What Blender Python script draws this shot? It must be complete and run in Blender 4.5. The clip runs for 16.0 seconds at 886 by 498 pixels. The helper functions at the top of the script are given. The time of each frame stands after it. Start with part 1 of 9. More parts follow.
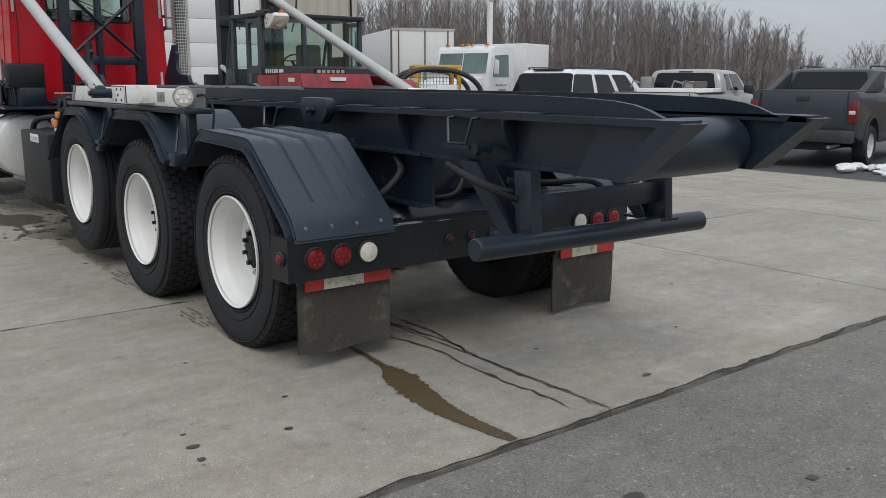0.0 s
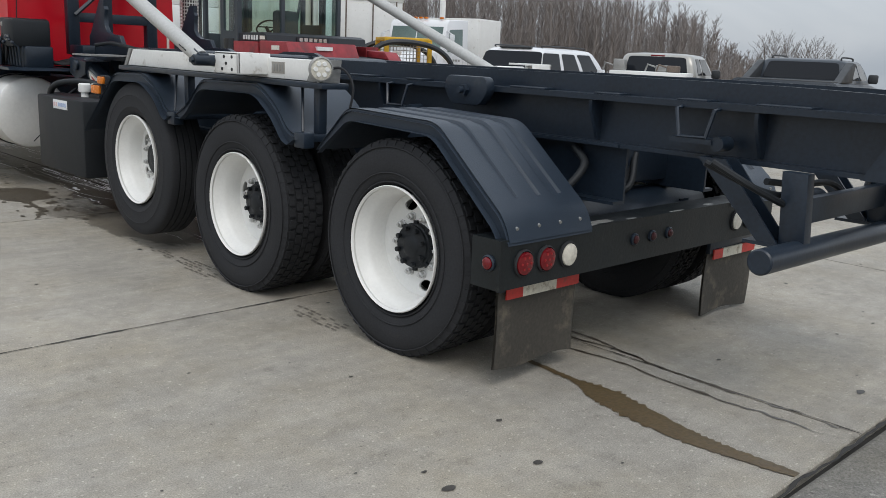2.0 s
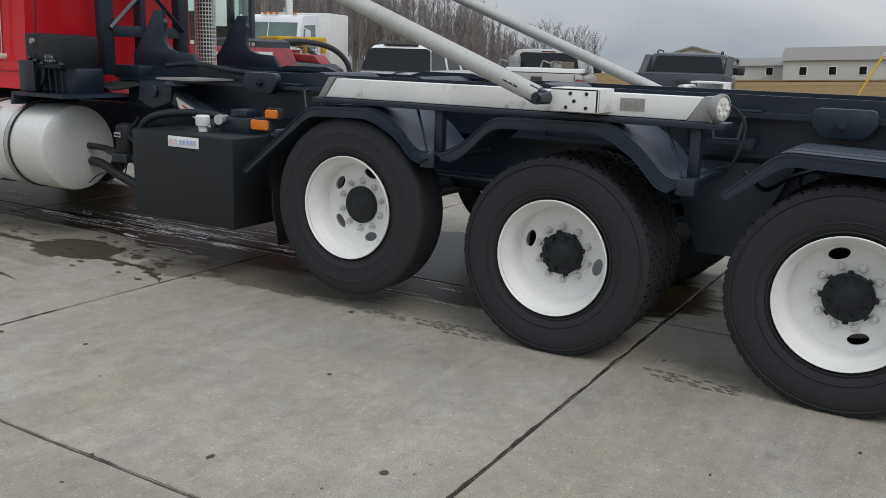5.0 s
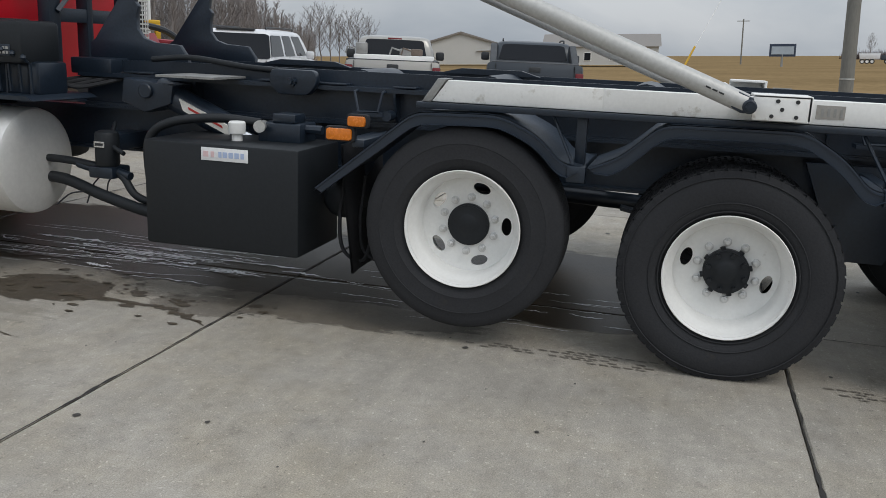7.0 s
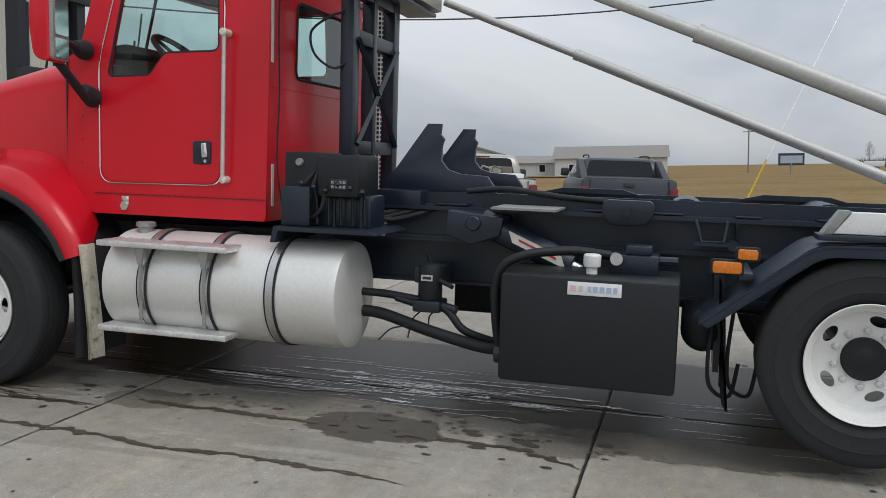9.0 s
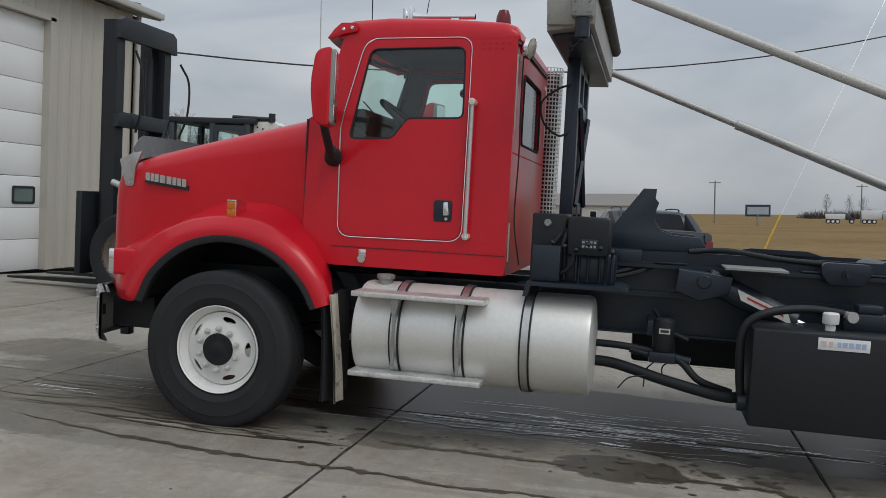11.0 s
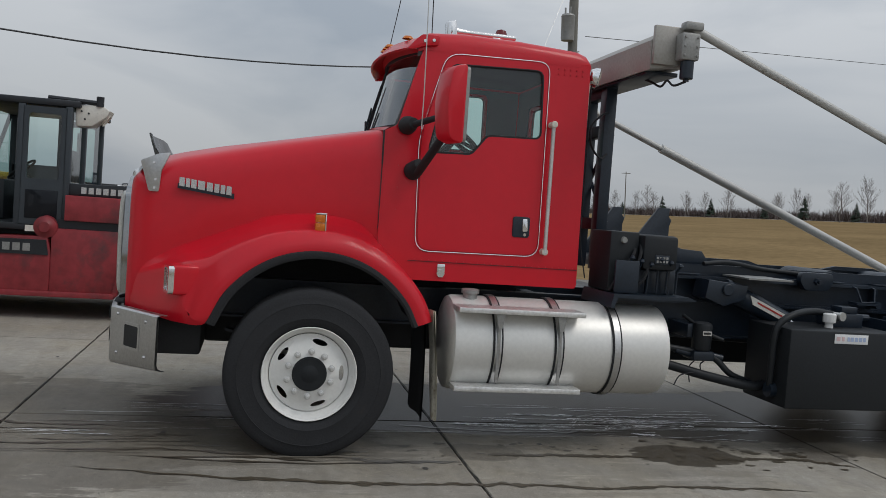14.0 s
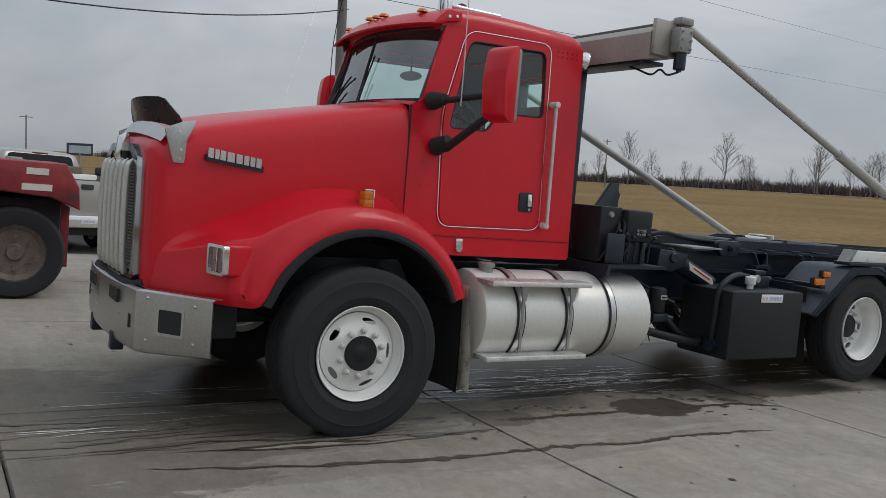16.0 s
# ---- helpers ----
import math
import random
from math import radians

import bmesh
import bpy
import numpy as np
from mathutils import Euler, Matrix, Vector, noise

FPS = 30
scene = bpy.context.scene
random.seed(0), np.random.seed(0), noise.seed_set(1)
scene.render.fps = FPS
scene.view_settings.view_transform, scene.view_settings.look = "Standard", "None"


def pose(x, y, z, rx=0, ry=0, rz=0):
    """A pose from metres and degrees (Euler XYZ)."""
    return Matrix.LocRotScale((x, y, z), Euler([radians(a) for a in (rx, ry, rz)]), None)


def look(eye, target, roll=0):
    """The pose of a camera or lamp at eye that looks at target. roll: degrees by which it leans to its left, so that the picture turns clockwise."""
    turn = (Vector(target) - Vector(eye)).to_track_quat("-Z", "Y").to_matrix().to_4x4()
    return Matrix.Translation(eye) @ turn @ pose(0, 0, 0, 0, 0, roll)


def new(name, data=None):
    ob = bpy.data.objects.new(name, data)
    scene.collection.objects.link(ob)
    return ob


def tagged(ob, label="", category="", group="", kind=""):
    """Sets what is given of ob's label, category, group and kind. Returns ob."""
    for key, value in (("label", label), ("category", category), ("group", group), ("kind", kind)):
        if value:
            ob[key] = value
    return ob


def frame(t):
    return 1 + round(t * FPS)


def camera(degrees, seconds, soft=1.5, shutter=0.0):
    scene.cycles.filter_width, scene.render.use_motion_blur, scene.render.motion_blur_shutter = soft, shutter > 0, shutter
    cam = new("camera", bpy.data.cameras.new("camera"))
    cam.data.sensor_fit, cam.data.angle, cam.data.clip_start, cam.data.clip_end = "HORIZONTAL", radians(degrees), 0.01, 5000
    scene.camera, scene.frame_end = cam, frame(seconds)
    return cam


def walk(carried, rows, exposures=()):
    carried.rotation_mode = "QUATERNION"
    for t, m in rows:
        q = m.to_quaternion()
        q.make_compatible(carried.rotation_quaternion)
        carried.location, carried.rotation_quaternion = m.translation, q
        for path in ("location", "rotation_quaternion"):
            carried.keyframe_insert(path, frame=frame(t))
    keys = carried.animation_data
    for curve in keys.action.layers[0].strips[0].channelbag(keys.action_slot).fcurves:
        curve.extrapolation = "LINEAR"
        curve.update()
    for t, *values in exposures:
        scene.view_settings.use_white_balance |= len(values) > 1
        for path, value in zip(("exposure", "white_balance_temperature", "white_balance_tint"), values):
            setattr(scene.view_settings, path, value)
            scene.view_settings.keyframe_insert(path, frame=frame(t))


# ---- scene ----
cam = camera(54.4, 16.0, soft=0.85)
PATH = [
    (0, (0.019, 0.128, 1.403), (1.235, 1.668, 1.018), 0.2),
    (0.5, (-0.07, 0.38, 1.382), (1.198, 1.874, 0.982), 1.1),
    (1, (-0.17, 0.698, 1.396), (1.102, 2.179, 0.961), 2.1),
    (1.5, (-0.427, 1.014, 1.396), (0.868, 2.471, 0.949), 2.0),
    (2, (-0.665, 1.363, 1.4), (0.702, 2.756, 0.961), 2.6),
    (2.5, (-0.884, 1.774, 1.409), (0.501, 3.155, 0.993), 2.6),
    (3, (-1.186, 2.161, 1.4), (0.266, 3.474, 0.992), 2.1),
    (3.5, (-1.417, 2.598, 1.378), (0.081, 3.856, 0.962), 2.2),
    (3.7, (-1.491, 2.776, 1.405), (0.019, 4.017, 0.98), 2.1),
    (5.8, (-2.23, 4.802, 1.513), (-0.412, 5.505, 1.065), 2.5),
    (6, (-2.241, 5.0, 1.51), (-0.394, 5.621, 1.059), 2.8),
    (6.5, (-2.179, 5.497, 1.525), (-0.311, 6.043, 1.066), 2.7),
    (7, (-2.207, 5.972, 1.515), (-0.329, 6.483, 1.054), 2.5),
    (7.5, (-2.258, 6.423, 1.533), (-0.366, 6.908, 1.101), 2.4),
    (7.6, (-2.264, 6.52, 1.536), (-0.368, 6.999, 1.115), 2.3),
    (8, (-2.314, 6.932, 1.571), (-0.392, 7.388, 1.258), 2.1),
    (8.5, (-2.464, 7.396, 1.563), (-0.539, 7.854, 1.271), 2.1),
    (9, (-2.579, 7.883, 1.551), (-0.665, 8.425, 1.34), 1.7),
    (9.5, (-2.696, 8.303, 1.577), (-0.776, 8.858, 1.519), 1.9),
    (10, (-3.0, 8.631, 1.593), (-1.08, 9.182, 1.492), 2.9),
    (10.2, (-3.11, 8.788, 1.593), (-1.186, 9.322, 1.489), 2.8),
    (12.3, (-3.737, 10.763, 1.597), (-1.742, 10.863, 1.495), 4.1),
    (12.5, (-3.757, 11.001, 1.596), (-1.759, 10.984, 1.5), 3.9),
    (13, (-3.724, 11.583, 1.587), (-1.736, 11.386, 1.485), 4.2),
    (13.5, (-3.635, 12.094, 1.589), (-1.655, 11.824, 1.506), 4.1),
    (14, (-3.587, 12.657, 1.599), (-1.636, 12.227, 1.515), 4.2),
    (14.5, (-3.385, 13.181, 1.58), (-1.46, 12.644, 1.506), 4.5),
    (15, (-3.252, 13.695, 1.584), (-1.388, 12.974, 1.51), 4.8),
    (15.5, (-3.108, 14.196, 1.591), (-1.363, 13.227, 1.472), 5.2),
    (16, (-2.888, 14.647, 1.578), (-1.188, 13.602, 1.441), 5.0),
]
walk(cam, [(t, look(eye, target, roll)) for t, eye, target, roll in PATH],
     exposures=[(0.0, 0.05), (1.0, 0.08), (1.5, 0.15), (2.0, 0.22), (2.5, 0.15), (3.7, 0.05), (7.0, 0.06), (8.0, 0.12), (8.5, 0.13), (9.0, 0.13), (9.5, -0.08), (10.0, -0.2), (10.2, -0.2), (12.3, -0.27), (14.0, -0.33), (16.0, -0.31)])

# ---- sky and light: a bright overcast day ----
scene.view_settings.exposure = 0.0
world = bpy.data.worlds.new("overcast_sky")
scene.world = world
world.use_nodes = True
wt = world.node_tree
wt.nodes.clear()


def wnode(kind, **inputs):
    n = wt.nodes.new(kind)
    for k, v in inputs.items():
        n.inputs[k].default_value = v
    return n


SUN_UP, SUN_TURN = 48.0, 215.0
sky = wnode("ShaderNodeTexSky")
sky.sky_type, sky.sun_disc = "NISHITA", False
sky.sun_elevation, sky.sun_rotation = radians(SUN_UP), radians(SUN_TURN)
sky.air_density, sky.dust_density = 1.0, 3.0
coord = wnode("ShaderNodeTexCoord")
stretch = wnode("ShaderNodeMapping")
stretch.inputs["Scale"].default_value = (1.0, 1.0, 3.2)
clouds = wnode("ShaderNodeTexNoise", Scale=2.1, Detail=6.0, Roughness=0.5, Distortion=0.5)
cloud_tone = wnode("ShaderNodeValToRGB")
cloud_tone.color_ramp.elements[0].position, cloud_tone.color_ramp.elements[0].color = 0.36, (0.455, 0.515, 0.59, 1)
cloud_tone.color_ramp.elements[1].position, cloud_tone.color_ramp.elements[1].color = 0.64, (0.75, 0.785, 0.825, 1)
split = wnode("ShaderNodeSeparateXYZ")
rise = wnode("ShaderNodeMapRange")
rise.inputs["From Min"].default_value, rise.inputs["From Max"].default_value = 0.0, 0.55
rise.inputs["To Min"].default_value, rise.inputs["To Max"].default_value = 0.72, 1.45
veil = wnode("ShaderNodeVectorMath")
veil.operation = "SCALE"
mixer = wnode("ShaderNodeMixRGB", Fac=0.9)
sky_dim = wnode("ShaderNodeVectorMath")
sky_dim.operation = "SCALE"
sky_dim.inputs["Scale"].default_value = 0.1
back = wnode("ShaderNodeBackground", Strength=1.0)
out = wnode("ShaderNodeOutputWorld")
for a, b in ((coord.outputs["Generated"], stretch.inputs["Vector"]), (stretch.outputs[0], clouds.inputs["Vector"]),
             (clouds.outputs["Fac"], cloud_tone.inputs["Fac"]), (coord.outputs["Generated"], split.inputs[0]),
             (split.outputs["Z"], rise.inputs["Value"]), (cloud_tone.outputs["Color"], veil.inputs[0]),
             (rise.outputs[0], veil.inputs["Scale"]), (sky.outputs[0], sky_dim.inputs[0]), (sky_dim.outputs[0], mixer.inputs["Color1"]),
             (veil.outputs[0], mixer.inputs["Color2"]), (mixer.outputs[0], back.inputs["Color"]), (back.outputs[0], out.inputs[0])):
    wt.links.new(a, b)
sun = new("sun", bpy.data.lights.new("sun", "SUN"))
sun.data.energy, sun.data.angle, sun.data.color = 0.9, radians(25), (1.0, 0.96, 0.9)
sun.matrix_world = look((0, 0, 30), (0.35, 0.5, 29.2))

# ---- materials ----
def material(name, col, rough=0.6, metal=0.0, var=0.1, scale=3.0, bump=0.0, fine=60.0, dirt=None, dirt_amount=0.0, coat=0.0, random_tone=0.0, streak=1.0, spec=0.5):
    """A painted, cast or grown surface: tone at two scales, wear or dirt patches, fine relief."""
    m = bpy.data.materials.new(name)
    m.use_nodes = True
    nt = m.node_tree
    bsdf = nt.nodes["Principled BSDF"]
    n = nt.nodes.new
    link = nt.links.new
    tc = n("ShaderNodeTexCoord")
    mp = n("ShaderNodeMapping")
    mp.inputs["Scale"].default_value = (1, 1, streak)
    link(tc.outputs["Object"], mp.inputs["Vector"])
    big = n("ShaderNodeTexNoise")
    big.inputs["Scale"].default_value, big.inputs["Detail"].default_value = scale, 5.0
    small = n("ShaderNodeTexNoise")
    small.inputs["Scale"].default_value, small.inputs["Detail"].default_value = fine, 3.0
    link(mp.outputs[0], big.inputs["Vector"])
    link(mp.outputs[0], small.inputs["Vector"])
    add = n("ShaderNodeMath")
    add.operation = "ADD"
    link(big.outputs["Fac"], add.inputs[0])
    link(small.outputs["Fac"], add.inputs[1])
    tone = n("ShaderNodeMapRange")
    tone.inputs["From Min"].default_value, tone.inputs["From Max"].default_value = 0.6, 1.4
    tone.inputs["To Min"].default_value, tone.inputs["To Max"].default_value = 1 - var, 1 + var
    link(add.outputs[0], tone.inputs["Value"])
    value = tone.outputs[0]
    if random_tone:
        info = n("ShaderNodeObjectInfo")
        rr = n("ShaderNodeMapRange")
        rr.inputs["To Min"].default_value, rr.inputs["To Max"].default_value = 1 - random_tone, 1 + random_tone
        link(info.outputs["Random"], rr.inputs["Value"])
        mul = n("ShaderNodeMath")
        mul.operation = "MULTIPLY"
        link(value, mul.inputs[0])
        link(rr.outputs[0], mul.inputs[1])
        value = mul.outputs[0]
    shade = n("ShaderNodeVectorMath")
    shade.operation = "SCALE"
    shade.inputs[0].default_value = col
    link(value, shade.inputs["Scale"])
    colour = shade.outputs[0]
    if dirt:
        patch = n("ShaderNodeTexNoise")
        patch.inputs["Scale"].default_value, patch.inputs["Detail"].default_value, patch.inputs["Roughness"].default_value = scale * 1.7, 8.0, 0.65
        link(tc.outputs["Object"], patch.inputs["Vector"])
        cut = n("ShaderNodeMapRange")
        cut.inputs["From Min"].default_value, cut.inputs["From Max"].default_value = 0.72 - 0.35 * dirt_amount, 0.86 - 0.3 * dirt_amount
        link(patch.outputs["Fac"], cut.inputs["Value"])
        mx = n("ShaderNodeMixRGB")
        link(cut.outputs[0], mx.inputs["Fac"])
        link(colour, mx.inputs["Color1"])
        mx.inputs["Color2"].default_value = (*dirt, 1)
        colour = mx.outputs[0]
    link(colour, bsdf.inputs["Base Color"])
    rg = n("ShaderNodeMapRange")
    rg.inputs["From Min"].default_value, rg.inputs["From Max"].default_value = 0.3, 0.7
    rg.inputs["To Min"].default_value, rg.inputs["To Max"].default_value = max(0.02, rough - 0.07), min(1.0, rough + 0.07)
    link(big.outputs["Fac"], rg.inputs["Value"])
    link(rg.outputs[0], bsdf.inputs["Roughness"])
    bsdf.inputs["Metallic"].default_value = metal
    bsdf.inputs["Coat Weight"].default_value = coat
    bsdf.inputs["Coat Roughness"].default_value = 0.12
    bsdf.inputs["Specular IOR Level"].default_value = spec
    if bump:
        bp = n("ShaderNodeBump")
        bp.inputs["Strength"].default_value, bp.inputs["Distance"].default_value = bump, 0.01
        link(small.outputs["Fac"], bp.inputs["Height"])
        link(bp.outputs[0], bsdf.inputs["Normal"])
    return m


def glass(name, tint, rough=0.02, shine_least=0.065):
    m = bpy.data.materials.new(name)
    m.use_nodes = True
    nt = m.node_tree
    nt.nodes.clear()
    clear = nt.nodes.new("ShaderNodeBsdfTransparent")
    clear.inputs["Color"].default_value = (*tint, 1)
    shine = nt.nodes.new("ShaderNodeBsdfGlossy")
    shine.inputs["Roughness"].default_value = rough
    edge = nt.nodes.new("ShaderNodeLayerWeight")
    edge.inputs["Blend"].default_value = 0.5
    rise_ = nt.nodes.new("ShaderNodeMath")
    rise_.operation = "POWER"
    rise_.inputs[1].default_value = 4.0
    nt.links.new(edge.outputs["Facing"], rise_.inputs[0])
    fres = nt.nodes.new("ShaderNodeMath")
    fres.operation = "MULTIPLY_ADD"
    fres.inputs[1].default_value, fres.inputs[2].default_value = 0.85, shine_least
    nt.links.new(rise_.outputs[0], fres.inputs[0])
    mx = nt.nodes.new("ShaderNodeMixShader")
    o = nt.nodes.new("ShaderNodeOutputMaterial")
    nt.links.new(fres.outputs[0], mx.inputs["Fac"])
    nt.links.new(clear.outputs[0], mx.inputs[1])
    nt.links.new(shine.outputs[0], mx.inputs[2])
    nt.links.new(mx.outputs[0], o.inputs[0])
    return m


BLACK = material("black_frame_paint", (0.0125, 0.0205, 0.033), 0.36, var=0.35, scale=2.5, bump=0.06, dirt=(0.035, 0.04, 0.045), dirt_amount=0.15, spec=0.48)
BLACK_MATT = material("black_tank_paint", (0.0125, 0.015, 0.018), 0.52, var=0.2, scale=2.0, bump=0.05, spec=0.32, dirt=(0.03, 0.03, 0.03), dirt_amount=0.1)
TAILBLACK = material("dirty_black_tail_paint", (0.009, 0.0125, 0.0145), 0.45, var=0.35, scale=6, bump=0.1, dirt=(0.05, 0.05, 0.045), dirt_amount=0.28, spec=0.4)
FENDER = material("black_plastic", (0.023, 0.034, 0.051), 0.46, var=0.15, scale=3.0, bump=0.12, fine=180)
RED = material("red_truck_paint", (0.58, 0.0065, 0.0195), 0.38, var=0.05, scale=1.2, coat=0.34, fine=12, spec=0.28)
RUBBER = material("tyre_rubber", (0.027, 0.028, 0.031), 0.78, var=0.22, scale=5, bump=0.15, fine=90, dirt=(0.04, 0.037, 0.034), dirt_amount=0.25, spec=0.25)
WHITE_RIM = material("white_wheel_paint", (0.78, 0.78, 0.76), 0.42, var=0.05, scale=6, bump=0.03, dirt=(0.45, 0.42, 0.37), dirt_amount=0.16)
WHITE = material("white_panel_paint", (0.76, 0.76, 0.74), 0.45, var=0.06, scale=5, dirt=(0.36, 0.33, 0.27), dirt_amount=0.3)
ALLOY = material("brushed_aluminium_tank", (0.70, 0.695, 0.67), 0.46, metal=0.42, var=0.07, scale=1.6, bump=0.03, fine=40, dirt=(0.5, 0.48, 0.43), dirt_amount=0.18)
TREAD = material("aluminium_tread_plate", (0.72, 0.72, 0.71), 0.45, metal=0.7, var=0.2, scale=9, bump=0.4, fine=45)
TUBE = material("galvanised_tube", (0.62, 0.62, 0.60), 0.4, metal=0.7, var=0.16, scale=4, dirt=(0.34, 0.33, 0.3), dirt_amount=0.3)
ARM = material("weathered_tarp_arm_tube", (0.47, 0.47, 0.455), 0.52, metal=0.35, var=0.14, scale=5, dirt=(0.27, 0.25, 0.21), dirt_amount=0.28)
CHROME = material("chrome", (0.8, 0.8, 0.8), 0.12, metal=1.0, var=0.05, scale=4)
STEEL = material("dull_steel_bumper", (0.52, 0.52, 0.52), 0.34, metal=0.9, var=0.15, scale=3, bump=0.05, dirt=(0.28, 0.27, 0.26), dirt_amount=0.25)
GREY_STEEL = material("grey_steel", (0.30, 0.30, 0.29), 0.5, metal=0.4, var=0.2, scale=8, dirt=(0.16, 0.15, 0.13), dirt_amount=0.3)
TARPBOX = material("weathered_tarp_housing", (0.34, 0.325, 0.30), 0.45, metal=0.55, var=0.16, scale=3, dirt=(0.18, 0.16, 0.14), dirt_amount=0.3)
NUTSTEEL = material("dull_nut_steel", (0.58, 0.58, 0.57), 0.4, metal=0.4, var=0.15, scale=30)
DARKCHROME = material("dark_chrome", (0.36, 0.365, 0.37), 0.1, metal=1.0, var=0.1, scale=6)
SMOKE = material("smoked_plastic", (0.022, 0.020, 0.021), 0.3, var=0.2, scale=10, coat=0.25, spec=0.5)
REDLENS = material("red_lens", (0.15, 0.008, 0.012), 0.16, var=0.12, scale=40)
LEDRED = material("red_led", (0.30, 0.015, 0.018), 0.25, var=0.1, scale=60)
DIMLENS = material("faded_dirty_red_lens", (0.055, 0.010, 0.012), 0.45, var=0.3, scale=40)
REDTAPE = material("red_reflective_tape", (0.48, 0.035, 0.028), 0.45, var=0.2, scale=12, dirt=(0.16, 0.07, 0.05), dirt_amount=0.4)
WHITETAPE = material("white_reflective_tape", (0.7, 0.68, 0.62), 0.45, var=0.1, scale=20, dirt=(0.3, 0.27, 0.2), dirt_amount=0.35)
FLAPWHITE = material("stained_white_flap", (0.58, 0.55, 0.46), 0.6, var=0.2, scale=9, dirt=(0.16, 0.11, 0.06), dirt_amount=0.5)
AMBER = material("amber_lens", (0.62, 0.17, 0.012), 0.25, var=0.1, scale=60)
CLEARLENS = material("clear_lens", (0.66, 0.63, 0.55), 0.15, var=0.12, scale=60)
# pinkish base colour paints in the red that the lamp reflects
HEADLENS = material("headlamp_reflector", (0.34, 0.28, 0.28), 0.16, metal=0.9, var=0.15, scale=40)
LAMPGLASS = glass("headlamp_glass", (0.92, 0.90, 0.90), 0.03, 0.08)
FLAP = material("dirty_rubber_flap", (0.055, 0.05, 0.042), 0.75, var=0.3, scale=5, bump=0.15, dirt=(0.14, 0.12, 0.09), dirt_amount=0.5)
DARK = material("dark_interior", (0.02, 0.021, 0.023), 0.7, var=0.2)
CLOTH = material("grey_seat_cloth", (0.06, 0.062, 0.068), 0.9, var=0.15, scale=8, bump=0.2, fine=200)
GLASS = glass("cab_glass", (0.79, 0.95, 0.91), shine_least=0.09)
SCREEN = glass("windscreen_glass", (0.80, 0.92, 0.90), shine_least=0.2)
LINING = material("grey_cab_lining", (0.10, 0.11, 0.115), 0.8, var=0.12, scale=6, bump=0.1, fine=120)
# green glass with the mirrored sky put into its pale, uneven colour
SKYGLASS = material("green_sky_tone_glass", (0.16, 0.22, 0.21), 0.08, var=0.3, scale=1.2)
CARGLASS = material("dark_car_glass", (0.010, 0.012, 0.016), 0.08, var=0.05, spec=0.25)
BADGE = material("badge_silver", (0.66, 0.66, 0.66), 0.25, metal=0.8, var=0.05)
DECAL = material("white_decal", (0.72, 0.73, 0.74), 0.45, var=0.05, scale=30)
BLUEINK = material("blue_ink", (0.36, 0.44, 0.62), 0.5, var=0.1)
PINKINK = material("faded_red_ink", (0.62, 0.45, 0.46), 0.5, var=0.1)


# ---- mesh tools ----
def box(bm, x0, x1, y0, y1, z0, z1, bevel=0.0, m=None):
    made = bmesh.ops.create_cube(bm, size=1.0, matrix=Matrix.Translation(((x0 + x1) / 2, (y0 + y1) / 2, (z0 + z1) / 2)) @ Matrix.Diagonal((x1 - x0, y1 - y0, z1 - z0, 1)))
    vs = made["verts"]
    if bevel:
        es = list({e for v in vs for e in v.link_edges})
        r = bmesh.ops.bevel(bm, geom=es, offset=bevel, segments=2, profile=0.5, affect="EDGES", clamp_overlap=True)
        vs = list({v for f in r["faces"] for v in f.verts})
        vs = list({v for s in vs for e in s.link_edges for v in e.verts} | set(vs))
    if m is not None:
        bmesh.ops.transform(bm, matrix=m, verts=list(set(vs)))
    return bm


def axis_turn(a, b):
    """A frame at a whose z axis points to b."""
    a, b = Vector(a), Vector(b)
    return Matrix.Translation(a) @ (b - a).to_track_quat("Z", "Y").to_matrix().to_4x4()


def rod(bm, a, b, r0, r1=None, n=14, bevel=0.0):
    r1 = r0 if r1 is None else r1
    length = (Vector(b) - Vector(a)).length
    if bevel:
        lathe(bm, [(0, 0), (r0 - bevel, 0), (r0, bevel), (r1, length - bevel), (r1 - bevel, length), (0, length)], n, axis_turn(a, b))
    else:
        lathe(bm, [(0, 0), (r0, 0), (r1, length), (0, length)], n, axis_turn(a, b))
    return bm


def lathe(bm, profile, n, m):
    """Turns (radius, height) pairs about the z axis of m."""
    rings = []
    for r, h in profile:
        if r < 1e-6:
            rings.append([bm.verts.new(m @ Vector((0, 0, h)))])
        else:
            rings.append([bm.verts.new(m @ Vector((r * math.cos(6.2831853 * k / n), r * math.sin(6.2831853 * k / n), h))) for k in range(n)])
    for a, b in zip(rings, rings[1:]):
        for k in range(n):
            j = (k + 1) % n
            if len(a) == 1 and len(b) > 1:
                bm.faces.new((a[0], b[k], b[j]))
            elif len(b) == 1 and len(a) > 1:
                bm.faces.new((a[k], a[j], b[0]))
            elif len(a) > 1:
                bm.faces.new((a[k], a[j], b[j], b[k]))
    return bm


def tube(bm, pts, r, n=8, cap=True):
    """A round bar along the points."""
    pts = [Vector(p) for p in pts]
    rings, side = [], None
    for i, p in enumerate(pts):
        d = (pts[min(i + 1, len(pts) - 1)] - pts[max(i - 1, 0)]).normalized()
        side = d.orthogonal().normalized() if side is None else (side - d * side.dot(d)).normalized()
        up = d.cross(side)
        rr = r[i] if isinstance(r, (list, tuple)) else r
        rings.append([bm.verts.new(p + rr * (math.cos(6.2831853 * k / n) * side + math.sin(6.2831853 * k / n) * up)) for k in range(n)])
    for a, b in zip(rings, rings[1:]):
        for k in range(n):
            j = (k + 1) % n
            bm.faces.new((a[k], a[j], b[j], b[k]))
    if cap:
        bm.faces.new(rings[0][::-1])
        bm.faces.new(rings[-1])
    return bm


